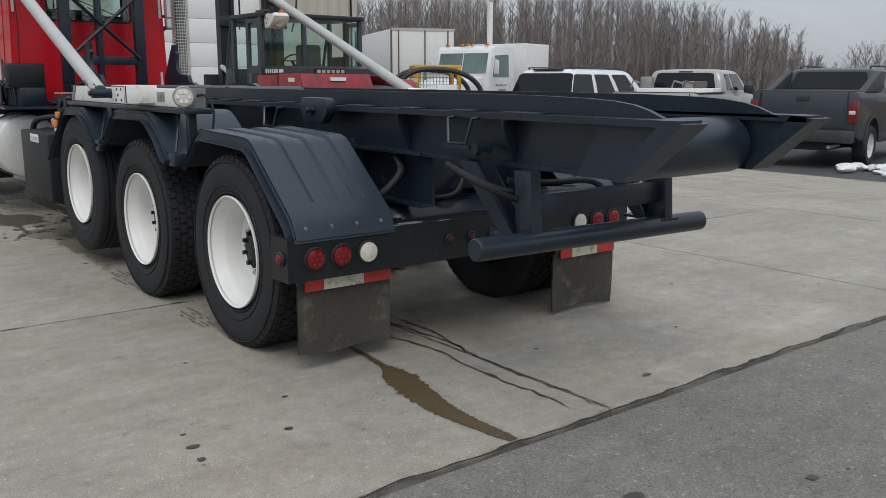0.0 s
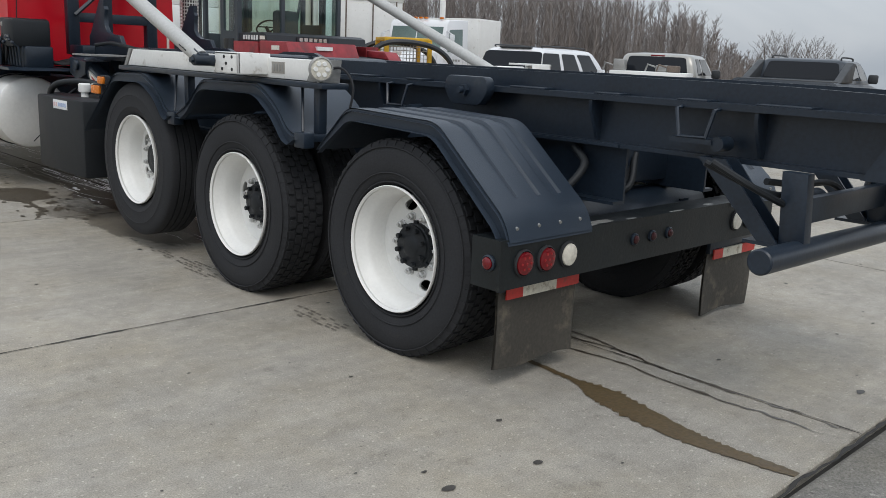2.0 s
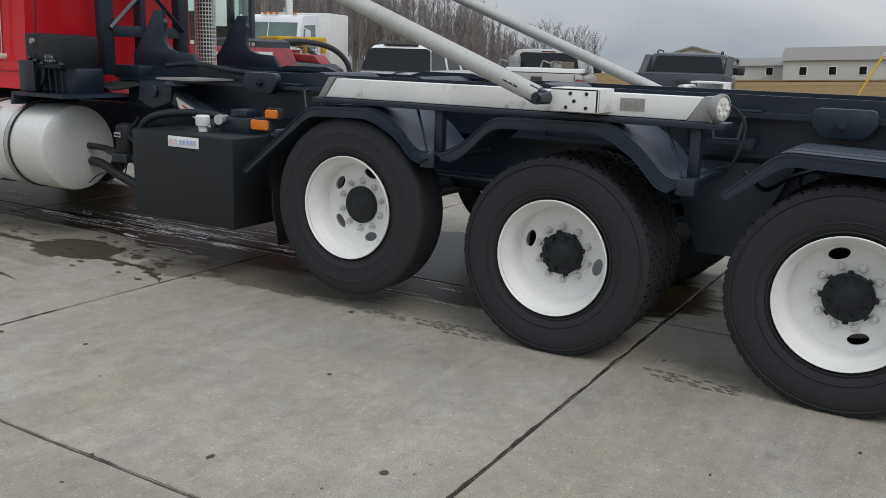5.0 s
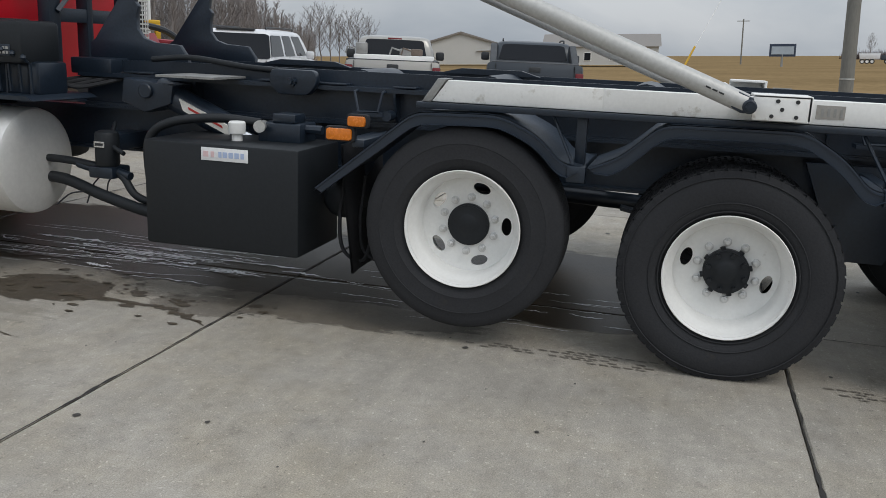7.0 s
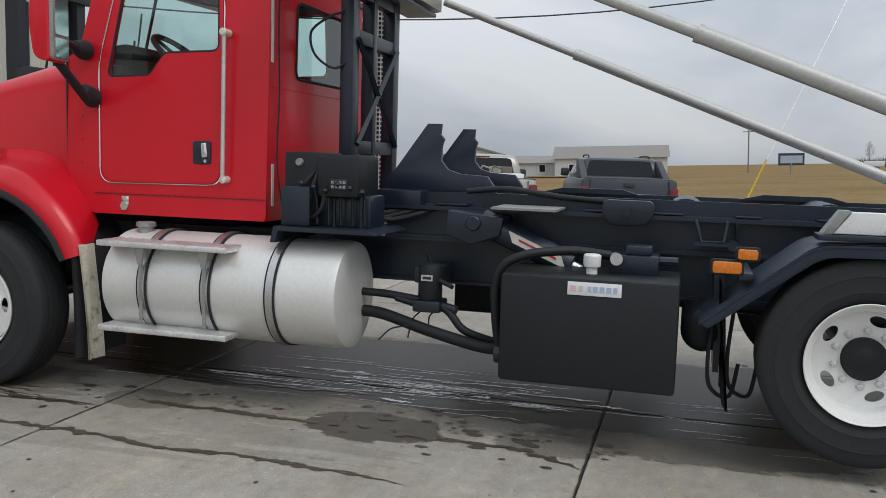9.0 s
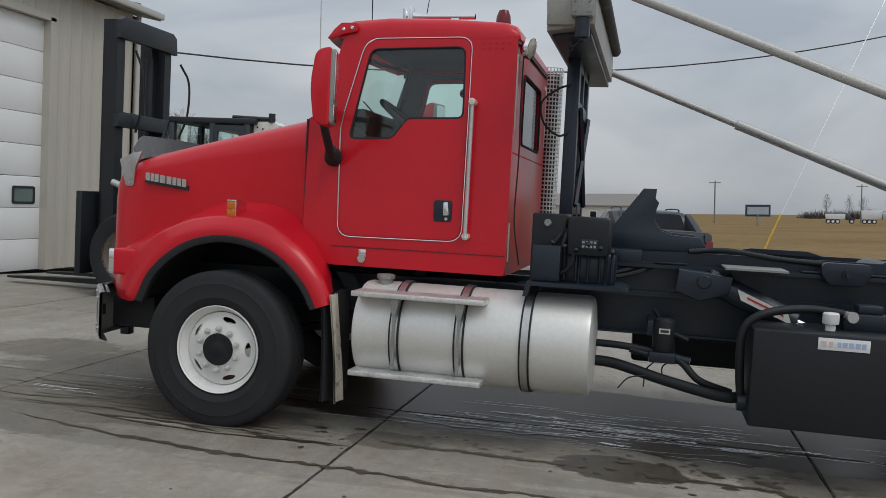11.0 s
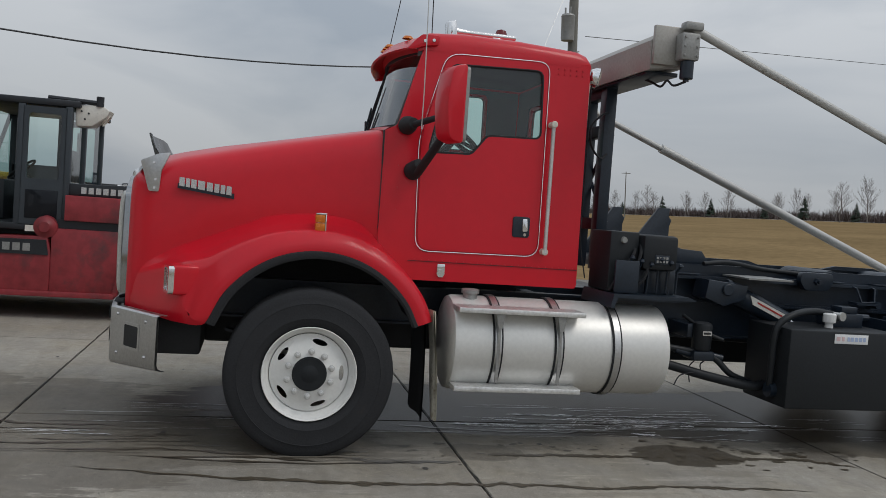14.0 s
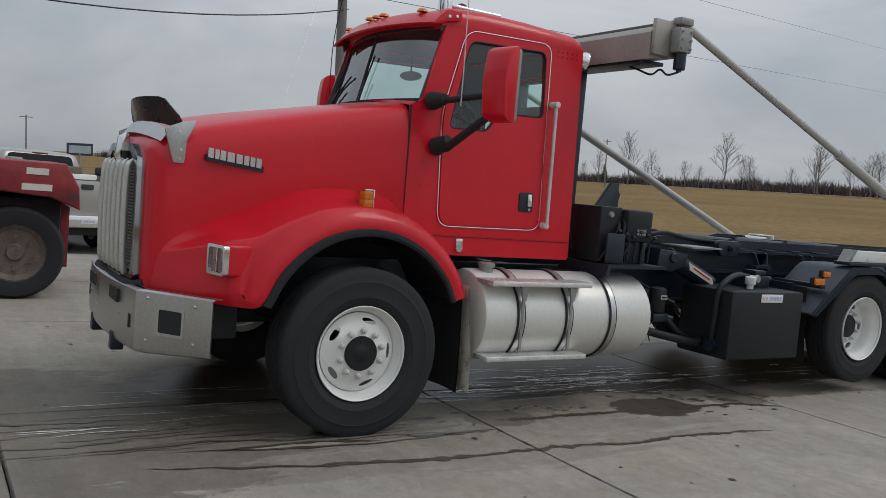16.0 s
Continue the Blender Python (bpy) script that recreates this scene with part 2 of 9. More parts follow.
def curve_pts(pts, steps=6):
    """A smooth line through the points."""
    p = [Vector(q) for q in pts]
    p = [2 * p[0] - p[1]] + p + [2 * p[-1] - p[-2]]
    got = []
    for i in range(1, len(p) - 2):
        for s in range(steps):
            t = s / steps
            got.append(0.5 * ((2 * p[i]) + (p[i + 1] - p[i - 1]) * t + (2 * p[i - 1] - 5 * p[i] + 4 * p[i + 1] - p[i + 2]) * t * t + (3 * p[i] - p[i - 1] - 3 * p[i + 1] + p[i + 2]) * t ** 3))
    return got + [p[-2]]


def prism(bm, poly, x0, x1, axis="x", bevel=0.0):
    """A flat outline of (u, v) pairs, made solid from x0 to x1 along the axis: (u, v) is (y, z), (x, z) or (x, y)."""
    def at(u, v, w):
        return {"x": (w, u, v), "y": (u, w, v), "z": (u, v, w)}[axis]
    a = [bm.verts.new(at(u, v, x0)) for u, v in poly]
    b = [bm.verts.new(at(u, v, x1)) for u, v in poly]
    fs = [bm.faces.new(a), bm.faces.new(b[::-1])]
    for i in range(len(poly)):
        j = (i + 1) % len(poly)
        fs.append(bm.faces.new((a[j], a[i], b[i], b[j])))
    bmesh.ops.recalc_face_normals(bm, faces=fs)
    if bevel:
        es = list({e for f in fs[:2] for e in f.edges})
        bmesh.ops.bevel(bm, geom=es, offset=bevel, segments=2, profile=0.5, affect="EDGES", clamp_overlap=True)
    return bm


def holed(bm, loops, at, thick):
    """A plate: the first loop of (u, v) is its edge, the others are holes. at(u, v, w) gives the place, w runs through the thickness."""
    edges = []
    for loop in loops:
        vs = [bm.verts.new((u, v, 0)) for u, v in loop]
        edges += [bm.edges.new((vs[i], vs[(i + 1) % len(vs)])) for i in range(len(vs))]
    got = bmesh.ops.triangle_fill(bm, use_beauty=True, edges=edges, normal=(0, 0, 1))
    fs = [g for g in got["geom"] if isinstance(g, bmesh.types.BMFace)]
    ext = bmesh.ops.extrude_face_region(bm, geom=fs)
    moved = [g for g in ext["geom"] if isinstance(g, bmesh.types.BMVert)]
    low = {v for e in edges if e.is_valid for v in e.verts}
    top = set(moved)
    for v in set(v for f in fs if f.is_valid for v in f.verts) | low:
        if v not in top:
            v.co = Vector(at(v.co.x, v.co.y, 0.0))
    for v in top:
        v.co = Vector(at(v.co.x, v.co.y, thick))
    bmesh.ops.recalc_face_normals(bm, faces=bm.faces[:])
    return bm


def loft(bm, rings, closed=True, cap=False):
    vs = [[bm.verts.new(p) for p in ring] for ring in rings]
    for a, b in zip(vs, vs[1:]):
        for k in range(len(a) if closed else len(a) - 1):
            j = (k + 1) % len(a)
            bm.faces.new((a[k], a[j], b[j], b[k]))
    if cap:
        bm.faces.new(vs[0][::-1])
        bm.faces.new(vs[-1])
    return bm


def rounded(poly, r, steps=4):
    """The outline with its corners rounded; r is one radius or one for each corner."""
    got, n = [], len(poly)
    for i in range(n):
        p, a, b = Vector(poly[i]), Vector(poly[i - 1]), Vector(poly[(i + 1) % n])
        rr = r[i] if isinstance(r, (list, tuple)) else r
        rr = min(rr, (a - p).length * 0.48, (b - p).length * 0.48)
        if rr < 1e-4:
            got.append((p.x, p.y))
            continue
        s, e = p + (a - p).normalized() * rr, p + (b - p).normalized() * rr
        for k in range(steps + 1):
            t = k / steps
            q = s * (1 - t) ** 2 + p * 2 * t * (1 - t) + e * t * t
            got.append((q.x, q.y))
    return got


def oval(cx, cy, rx, ry, n=16, turn=0.0):
    c, s = math.cos(turn), math.sin(turn)
    return [(cx + rx * math.cos(6.2831853 * k / n) * c - ry * math.sin(6.2831853 * k / n) * s, cy + rx * math.cos(6.2831853 * k / n) * s + ry * math.sin(6.2831853 * k / n) * c) for k in range(n)]


PLACE = {}


FALL = 0.045  # the lot climbs this much towards the north against the level land round it


def level(x, y, z=0.0):
    """A place on the level land beyond the lot, and the upright there."""
    return Matrix.Translation((x, y, z - FALL * y)) @ pose(0, 0, 0, -math.degrees(math.atan(FALL)), 0, 0)


def thing(name, base, label, category, group="", turn=0.0, kind="", far=False):
    """A thing's root at its base. Parts are given in the thing's own metres: x to its right, y ahead, z up."""
    ob = new(name)
    ob.matrix_world = level(*base) @ pose(0, 0, 0, 0, 0, turn) if far else pose(*base, 0, 0, turn)
    PLACE[ob] = ob
    ob.empty_display_size = 0.2
    return tagged(ob, label, category, group, kind)


def mesh_of(name, bm, mat, smooth=40):
    bmesh.ops.recalc_face_normals(bm, faces=bm.faces[:])
    me = bpy.data.meshes.new(name)
    bm.to_mesh(me)
    bm.free()
    for mm in (mat if isinstance(mat, (list, tuple)) else [mat]):
        me.materials.append(mm)
    if smooth:
        me.polygons.foreach_set("use_smooth", [True] * len(me.polygons))
        me.set_sharp_from_angle(angle=radians(smooth))
    return me


def part(name, bm, mat, parent, label="", smooth=40):
    ob = new(name, mesh_of(name, bm, mat, smooth))
    ob.parent = parent
    if label:
        ob["label"] = label
    return ob


def part_copy(name, me, parent, m):
    """One more part on a mesh that its like already has."""
    ob = new(name, me)
    ob.parent = parent
    ob.matrix_basis = m
    return ob


def solid(name, bm, mat, label, category, kind="", group="", smooth=40):
    return tagged(new(name, mesh_of(name, bm, mat, smooth)), label, category, group, kind)


def B():
    return bmesh.new()


# ---- the roll-off truck ----
# Its parts are given with x from its middle line (left is negative) and y along the lot.
TRUCK = thing("roll_off_truck", (3.08, 8.0, 0.0), "red day cab roll-off truck with black rails and white wheels", "truck")


def tp(name, bm, mat, parent=None, label="", smooth=40):
    bmesh.ops.translate(bm, vec=(0, -8.0, 0), verts=bm.verts[:])
    return part(name, bm, mat, parent or TRUCK, label, smooth)


# -- wheels --
def tyre_mesh(radius, width, blocks=True):
    bm = B()
    w = width / 2
    prof = [(0.29, -w * 0.62), (0.305, -w * 0.78), (0.34, -w * 0.93), (radius * 0.8, -w), (radius * 0.9, -w * 0.97), (radius - 0.03, -w * 0.9), (radius - 0.008, -w * 0.82),
            (radius - 0.008, w * 0.82), (radius - 0.03, w * 0.9), (radius * 0.9, w * 0.97), (radius * 0.8, w), (0.34, w * 0.93), (0.305, w * 0.78), (0.29, w * 0.62)]
    lathe(bm, prof, 64, Matrix.Rotation(radians(90), 4, "Y"))
    if blocks:
        rows = ((-0.74, -0.50), (-0.43, -0.16), (-0.10, 0.10), (0.16, 0.43), (0.50, 0.74))
        n = 52
        for i, (a, b) in enumerate(rows):
            for k in range(n):
                a0, a1 = 6.2831853 * (k + 0.5 * (i % 2)) / n, 6.2831853 * (k + 0.5 * (i % 2) + 0.74) / n
                vs = [bm.verts.new((x * w, r * math.cos(t), r * math.sin(t))) for r in (radius - 0.02, radius + 0.001) for t in (a0, a1) for x in (a, b)]
                for q in ((4, 5, 7, 6), (0, 1, 5, 4), (2, 6, 7, 3), (0, 4, 6, 2), (1, 3, 7, 5)):
                    bm.faces.new([vs[j] for j in q])
        # shoulder scallops and sidewall rings
        for side in (-1, 1):
            for k in range(n):
                a0, a1 = 6.2831853 * k / n, 6.2831853 * (k + 0.6) / n
                vs = [bm.verts.new((side * w * x, r * math.cos(t), r * math.sin(t))) for r, x in ((radius - 0.04, 0.945), (radius - 0.006, 0.845)) for t in (a0, a1)]
                vs += [bm.verts.new((side * w * x, r * math.cos(t), r * math.sin(t))) for r, x in ((radius - 0.04, 0.80), (radius - 0.006, 0.74)) for t in (a0, a1)]
                for q in ((0, 1, 3, 2), (2, 3, 7, 6), (0, 2, 6, 4), (1, 5, 7, 3)):
                    bm.faces.new([vs[j] for j in q])
    for side in (-1, 1):
        for r in (0.318, 0.36, radius * 0.93):
            ring = [Vector((side * w * (0.90 if r < 0.33 else (0.965 if r < 0.4 else 0.965)), r * math.cos(6.2831853 * k / 64), r * math.sin(6.2831853 * k / 64))) for k in range(65)]
            tube(bm, ring, 0.004, 5, cap=False)
    return mesh_of("tyre", bm, RUBBER)


def rim_mesh(depth):
    """A wheel rim barrel, outer lip at x = 0, disc face at depth behind it (towards +x)."""
    bm = B()
    turn = Matrix.Rotation(radians(90), 4, "Y")
    prof = [(0.288, 0.006), (0.297, -0.004), (0.301, 0.0), (0.300, 0.012), (0.288, 0.016), (0.281, 0.03), (0.277, 0.045), (0.262, 0.06), (0.252, 0.085), (0.249, max(0.10, depth)), (0.249, depth + 0.11), (0.29, depth + 0.13)]
    lathe(bm, prof, 56, turn)
    return mesh_of("rim", bm, WHITE_RIM)


def disc_mesh(depth, dish, slots, holes):
    """The wheel disc with its hand holes; dish is how far its middle stands out from its edge."""
    bm = B()
    loops = [oval(0, 0, 0.2495, 0.2495, 48), oval(0, 0, 0.085, 0.085, 28)[::-1]]
    for k in range(holes):
        a = 6.2831853 * (k + (0.2 if holes > 2 else 0.0)) / holes
        q = 0.205 if slots else 0.198
        loops.append(oval(q * math.cos(a), q * math.sin(a), 0.027 if not slots else 0.017, 0.047 if not slots else 0.05, 18, a)[::-1])

    def at(u, v, w):
        r = math.hypot(u, v)
        t = min(1.0, max(0.0, (r - 0.15) / 0.10))
        return (depth - dish * (1 - t * t * (3 - 2 * t)) + w, u, v)
    holed(bm, loops, at, 0.012)
    return mesh_of("disc", bm, WHITE_RIM, 30)


def nut_mesh():
    bm = B()
    turn = Matrix.Rotation(radians(-90), 4, "Y")
    lathe(bm, [(0.0, 0.0), (0.022, 0.0), (0.022, 0.006), (0.0165, 0.008), (0.0165, 0.026), (0.009, 0.029), (0.009, 0.038), (0, 0.038)], 8, turn)
    return mesh_of("lug_nut", bm, NUTSTEEL, 20)


def stud_mesh(r, long):
    bm = B()
    rod(bm, (0.0, 0, 0), (-long, 0, 0), r, n=6)
    return mesh_of("hub_stud", bm, BLACK_MATT)


def hub_mesh(out):
    """The dark axle end: a flange, a stepped drum and a cap."""
    bm = B()
    turn = Matrix.Rotation(radians(-90), 4, "Y")
    lathe(bm, [(0.0, -0.05), (0.105, -0.05), (0.110, 0.0), (0.110, out * 0.55), (0.102, out * 0.62), (0.102, out * 0.85), (0.06, out * 0.9), (0.052, out), (0.035, out + 0.008), (0, out + 0.008)], 28, turn)
    return mesh_of("hub", bm, BLACK_MATT)


def ribbed_tyre_mesh(radius, width):
    """A steer tyre: plain shoulders and a few straight ribs round the tread."""
    bm = B()
    w = width / 2
    prof = [(0.29, -w * 0.62), (0.305, -w * 0.78), (0.34, -w * 0.93), (0.352, -w * 0.952), (0.356, -w * 0.972), (0.362, -w * 0.960), (radius * 0.8, -w), (radius * 0.835, -w * 1.0), (radius * 0.84, -w * 1.016), (radius * 0.847, -w * 0.998), (radius * 0.9, -w * 0.975), (radius * 0.955, -w * 0.93), (radius - 0.008, -w * 0.86), (radius, -w * 0.78)]
    for c in (-0.45, -0.15, 0.15, 0.45):
        prof += [(radius, w * (c - 0.035)), (radius - 0.014, w * (c - 0.025)), (radius - 0.014, w * (c + 0.025)), (radius, w * (c + 0.035))]
    prof += [(r, -x) for r, x in prof[:14][::-1]]
    lathe(bm, prof, 72, Matrix.Rotation(radians(90), 4, "Y"))
    return mesh_of("tyre", bm, RUBBER)


NUT = nut_mesh()
TYRE_REAR, TYRE_PUSHER, TYRE_FRONT = tyre_mesh(0.515, 0.275), ribbed_tyre_mesh(0.515, 0.275), ribbed_tyre_mesh(0.535, 0.30)
RIMS = {"deep": rim_mesh(0.175), "mid": rim_mesh(0.165), "front": rim_mesh(0.05)}
DISCS = {"deep": disc_mesh(0.175, 0.0, False, 2), "mid": disc_mesh(0.165, 0.0, False, 5), "front": disc_mesh(0.07, 0.055, True, 5)}
HUBS = {"deep": hub_mesh(0.055), "mid": hub_mesh(0.03), "front": hub_mesh(0.010)}
STUD, SIDE_STUD = stud_mesh(0.012, 0.036), stud_mesh(0.014, 0.017)
FACE = {"deep": 0.175, "mid": 0.165, "front": 0.015}


def wheel(kind, tyre, side, y, z, x, half, spin):
    """A wheel on the side of the truck (-1 left); x: its outer lip from the middle line."""
    m = Matrix.Translation((side * x, y - 8.0, z)) @ (Matrix.Identity(4) if side < 0 else Matrix.Rotation(radians(180), 4, "Z")) @ Matrix.Rotation(radians(spin), 4, "X")
    w = part_copy("wheel", tyre, TRUCK, m @ Matrix.Translation((half, 0, 0)))
    w["label"] = "black truck tyre on a white steel rim"
    rel = Matrix.Translation((-half, 0, 0))
    part_copy("rim", RIMS[kind], w, rel)
    part_copy("disc", DISCS[kind], w, rel)
    part_copy("hub", HUBS[kind], w, rel @ Matrix.Translation((FACE[kind], 0, 0)))
    for k in range(8 if kind == "deep" else 0):
        a = 6.2831853 * k / 8
        part_copy("hub_stud", STUD, w, rel @ Matrix.Translation((FACE[kind] - 0.033, 0.088 * math.cos(a), 0.088 * math.sin(a))))
        part_copy("hub_stud", SIDE_STUD, w, rel @ Matrix.Translation((FACE[kind] - 0.019, 0, 0)) @ Matrix.Rotation(a + 0.3, 4, "X") @ Matrix.Translation((0, 0.105, 0)) @ Matrix.Rotation(radians(180), 4, "Z") @ Matrix.Rotation(radians(-90), 4, "Z") @ Matrix.Rotation(radians(180), 4, "Z"))
    for k in range(10):
        a = 6.2831853 * k / 10
        part_copy("lug_nut", NUT, w, rel @ Matrix.Translation((FACE[kind], 0.143 * math.cos(a), 0.143 * math.sin(a))))


for side in (-1, 1):
    wheel("front", TYRE_FRONT, side, 12.26, 0.522, 1.235, 0.13, 20 if side < 0 else 40)
    wheel("mid", TYRE_PUSHER, side, 7.00, 0.615, 1.18, 0.13, 21 if side < 0 else 70)
    wheel("deep", TYRE_REAR, side, 5.71, 0.505, 1.17, 0.13, 15 if side < 0 else 15)
    wheel("deep", TYRE_REAR, side, 4.34, 0.502, 1.165, 0.13, 72 if side < 0 else 33)
    for y, z in ((5.72, 0.505), (4.348, 0.502)):
        ob = part_copy("inner_tyre", TYRE_REAR, TRUCK, Matrix.Translation((side * 0.72, y - 8, z)))
for y, z in ((12.26, 0.528), (7.0, 0.615), (5.72, 0.505), (4.348, 0.502)):
    bm = B()
    rod(bm, (-0.95, y, z), (0.95, y, z), 0.065, n=12)
    if 4 < y < 6:
        lathe(bm, [(0, -0.2), (0.12, -0.19), (0.2, -0.08), (0.2, 0.08), (0.12, 0.19), (0, 0.2)], 16, Matrix.Translation((0, y, z)) @ Matrix.Rotation(radians(90), 4, "Y"))
    tp("axle", bm, BLACK)

# -- chassis --
for s in (-1, 1):
    bm = B()
    prism(bm, [(s * 0.36, 0.76), (s * 0.45, 0.76), (s * 0.45, 0.775), (s * 0.375, 0.775), (s * 0.375, 1.025), (s * 0.45, 1.025), (s * 0.45, 1.04), (s * 0.36, 1.04)], 3.62, 13.15, "y")
    tp("chassis_rail", bm, BLACK)
for y in (3.9, 5.0, 6.35, 7.6, 9.0, 10.4, 11.4, 13.0):
    bm = B()
    box(bm, -0.36, 0.36, y - 0.05, y + 0.05, 0.8, 1.0, 0.01)
    tp("cross_member", bm, BLACK)
# leaf springs and hangers under the drive axles
for s in (-1, 1):
    for y0 in (4.348, 5.72, 12.26):
        bm = B()
        for k in range(4):
            L = 0.55 - 0.1 * k
            pts = [(s * 0.48, y0 + L * u, 0.60 + 0.022 * k * -1 + 0.07 * u * u) for u in (-1, -0.5, 0, 0.5, 1)]
            for a, b in zip(pts, pts[1:]):
                prism(bm, [(a[1], a[2]), (b[1], b[2]), (b[1], b[2] + 0.02), (a[1], a[2] + 0.02)], s * 0.44, s * 0.53)
        box(bm, s * 0.44, s * 0.53, y0 - 0.06, y0 + 0.06, 0.50, 0.72)
        tp("leaf_spring", bm, BLACK)
    bm = B()
    prism(bm, [(4.7, 1.0), (5.35, 1.0), (5.15, 0.5), (4.92, 0.5)], s * 0.47, s * 0.5)
    tp("spring_hanger", bm, BLACK)
bm = B()
rod(bm, (0, 5.9, 0.62), (0, 10.6, 0.8), 0.05, n=12)
tp("drive_shaft", bm, BLACK)
# gearbox, engine and their pan, dark under the cab
bm = B()
box(bm, -0.3, 0.3, 11.2, 13.0, 0.55, 1.25, 0.06)
box(bm, -0.22, 0.22, 10.2, 11.2, 0.6, 1.0, 0.08)
tp("engine", bm, DARK)
# crossways air tanks at the tail
for y, z, r in ((3.93, 0.61, 0.15), (4.62, 0.92, 0.07)):
    bm = B()
    lathe(bm, [(0, -0.62), (r * 0.7, -0.61), (r, -0.55), (r, 0.55), (r * 0.7, 0.61), (0, 0.62)], 20, Matrix.Translation((0.15, y, z)) @ Matrix.Rotation(radians(90), 4, "Y"))
    tp("cross_cylinder", bm, BLACK)

# plate added as a dark backing, blocking light behind the tail clutter
bm = B()
box(bm, -0.44, 0.44, 4.26, 4.30, 0.55, 1.08, 0.006)
tp("rear_backing_plate", bm, BLACK)
for x, z in ((-0.35, 0.95), (-0.12, 0.92), (0.15, 0.97), (0.33, 0.9)):
    bm = B()
    tube(bm, curve_pts([(x, 4.25, z + 0.07), (x + 0.03, 4.12, z), (x - 0.02, 4.08, z - 0.1), (x + 0.05, 4.2, z - 0.2)]), 0.018, 7)
    tp("brake_line", bm, BLACK_MATT)
bm = B()
lathe(bm, [(0, 0), (0.075, 0.0), (0.08, 0.02), (0.08, 0.09), (0.05, 0.11), (0, 0.115)], 20, axis_turn((-0.52, 4.32, 0.98), (-0.52, 4.0, 0.98)))
tp("brake_chamber", bm, BLACK)
# -- hoist rails: a tall inner lip, a ledge with tabs, a deep web that tapers at the tail --
for s in (-1, 1):
    bm = B()
    prism(bm, [(2.27, 1.02), (2.06, 1.235), (2.06, 1.25), (9.75, 1.235), (9.75, 1.04)], s * 0.41, s * 0.385)
    prism(bm, [(2.03, 1.235), (2.03, 1.262), (9.75, 1.25), (9.75, 1.225)], s * 0.50, s * 0.36)
    prism(bm, [(2.3, 1.02), (2.3, 1.04), (9.75, 1.06), (9.75, 1.04)], s * 0.44, s * 0.36)
    tp("hoist_rail", bm, BLACK, label="black steel hoist rail with a tapered tail")
    bm = B()
    lip = [(2.15, 1.25), (2.19, 1.265), (2.26, 1.292), (2.33, 1.310), (2.43, 1.323), (2.57, 1.331), (2.87, 1.338), (3.4, 1.341), (4.5, 1.341), (6.0, 1.341), (9.2, 1.338), (9.75, 1.325), (9.75, 1.24)]
    prism(bm, lip, s * 0.385, s * 0.36)
    tp("rail_lip", bm, BLACK)
    bm = B()
    prism(bm, [(2.03, 1.262), (2.06, 1.235), (2.3, 1.02), (2.55, 1.02), (2.42, 1.245)], s * 0.462, s * 0.456)
    prism(bm, [(2.0, 1.25), (2.27, 1.02), (2.32, 1.02), (2.1, 1.26)], s * 0.505, s * 0.36)
    tp("tail_gusset", bm, BLACK)
    for k in range(16):
        y = 2.75 + k * 0.43
        bm = B()
        box(bm, min(s * 0.49, s * 0.40), max(s * 0.49, s * 0.40), y, y + 0.14 + 0.08 * (k % 3 == 0), 1.258, 1.268, 0.003)
        tp("wear_tab", bm, BLACK)
    for y in (2.95, 3.75, 5.25, 6.1, 7.6, 8.9):
        bm = B()
        prism(bm, [(s * 0.41, 1.05), (s * 0.43, 1.05), (s * 0.498, 1.19), (s * 0.498, 1.23), (s * 0.41, 1.23)], y, y + 0.015, "y")
        tp("stiffener", bm, BLACK)
    # side roller plates with their bolts
    for y, z in ((4.50, 1.232), (8.22, 1.265)):
        bm = B()
        prism(bm, rounded([(y - 0.14, z + 0.07), (y + 0.14, z + 0.07), (y + 0.155, z), (y + 0.10, z - 0.075), (y - 0.10, z - 0.075), (y - 0.155, z)], 0.03), s * 0.56, s * 0.50, bevel=0.006)
        pl = tp("roller_plate", bm, BLACK)
        bm = B()
        rod(bm, (s * 0.55, y, z), (s * 0.585, y, z), 0.03, n=6)
        rod(bm, (s * 0.585, y, z), (s * 0.61, y, z), 0.016, n=10)
        tp("bolt", bm, BLACK, pl)
    # wire pockets for the tie-down hooks
    for y in (3.2, 5.05, 7.05, 7.75):
        bm = B()
        w = 0.085
        loop = [(s * 0.50, y - w, 1.235), (s * 0.54, y - w, 1.23), (s * 0.565, y - w + 0.015, 1.12), (s * 0.565, y + w - 0.035, 1.12), (s * 0.54, y + w, 1.23), (s * 0.50, y + w, 1.235)]
        tube(bm, loop, 0.009, 6)
        rod(bm, (s * 0.47, y - 0.12, 1.10), (s * 0.56, y - 0.12, 1.10), 0.03, n=12)
        box(bm, min(s * 0.46, s * 0.57), max(s * 0.46, s * 0.57), y - 0.1, y + 0.09, 1.095, 1.115)
        tp("tie_down", bm, BLACK)
bm = B()
rod(bm, (-0.36, 2.40, 1.125), (0.36, 2.40, 1.125), 0.125, n=36, bevel=0.012)
tp("tail_roller", bm, BLACK, label="black steel roller between the rail tails")
for y in (3.1, 4.3, 5.5, 6.7, 8.0, 9.3):
    bm = B()
    box(bm, -0.36, 0.36, y, y + 0.1, 1.06, 1.2, 0.01)
    tp("rail_cross_beam", bm, BLACK)
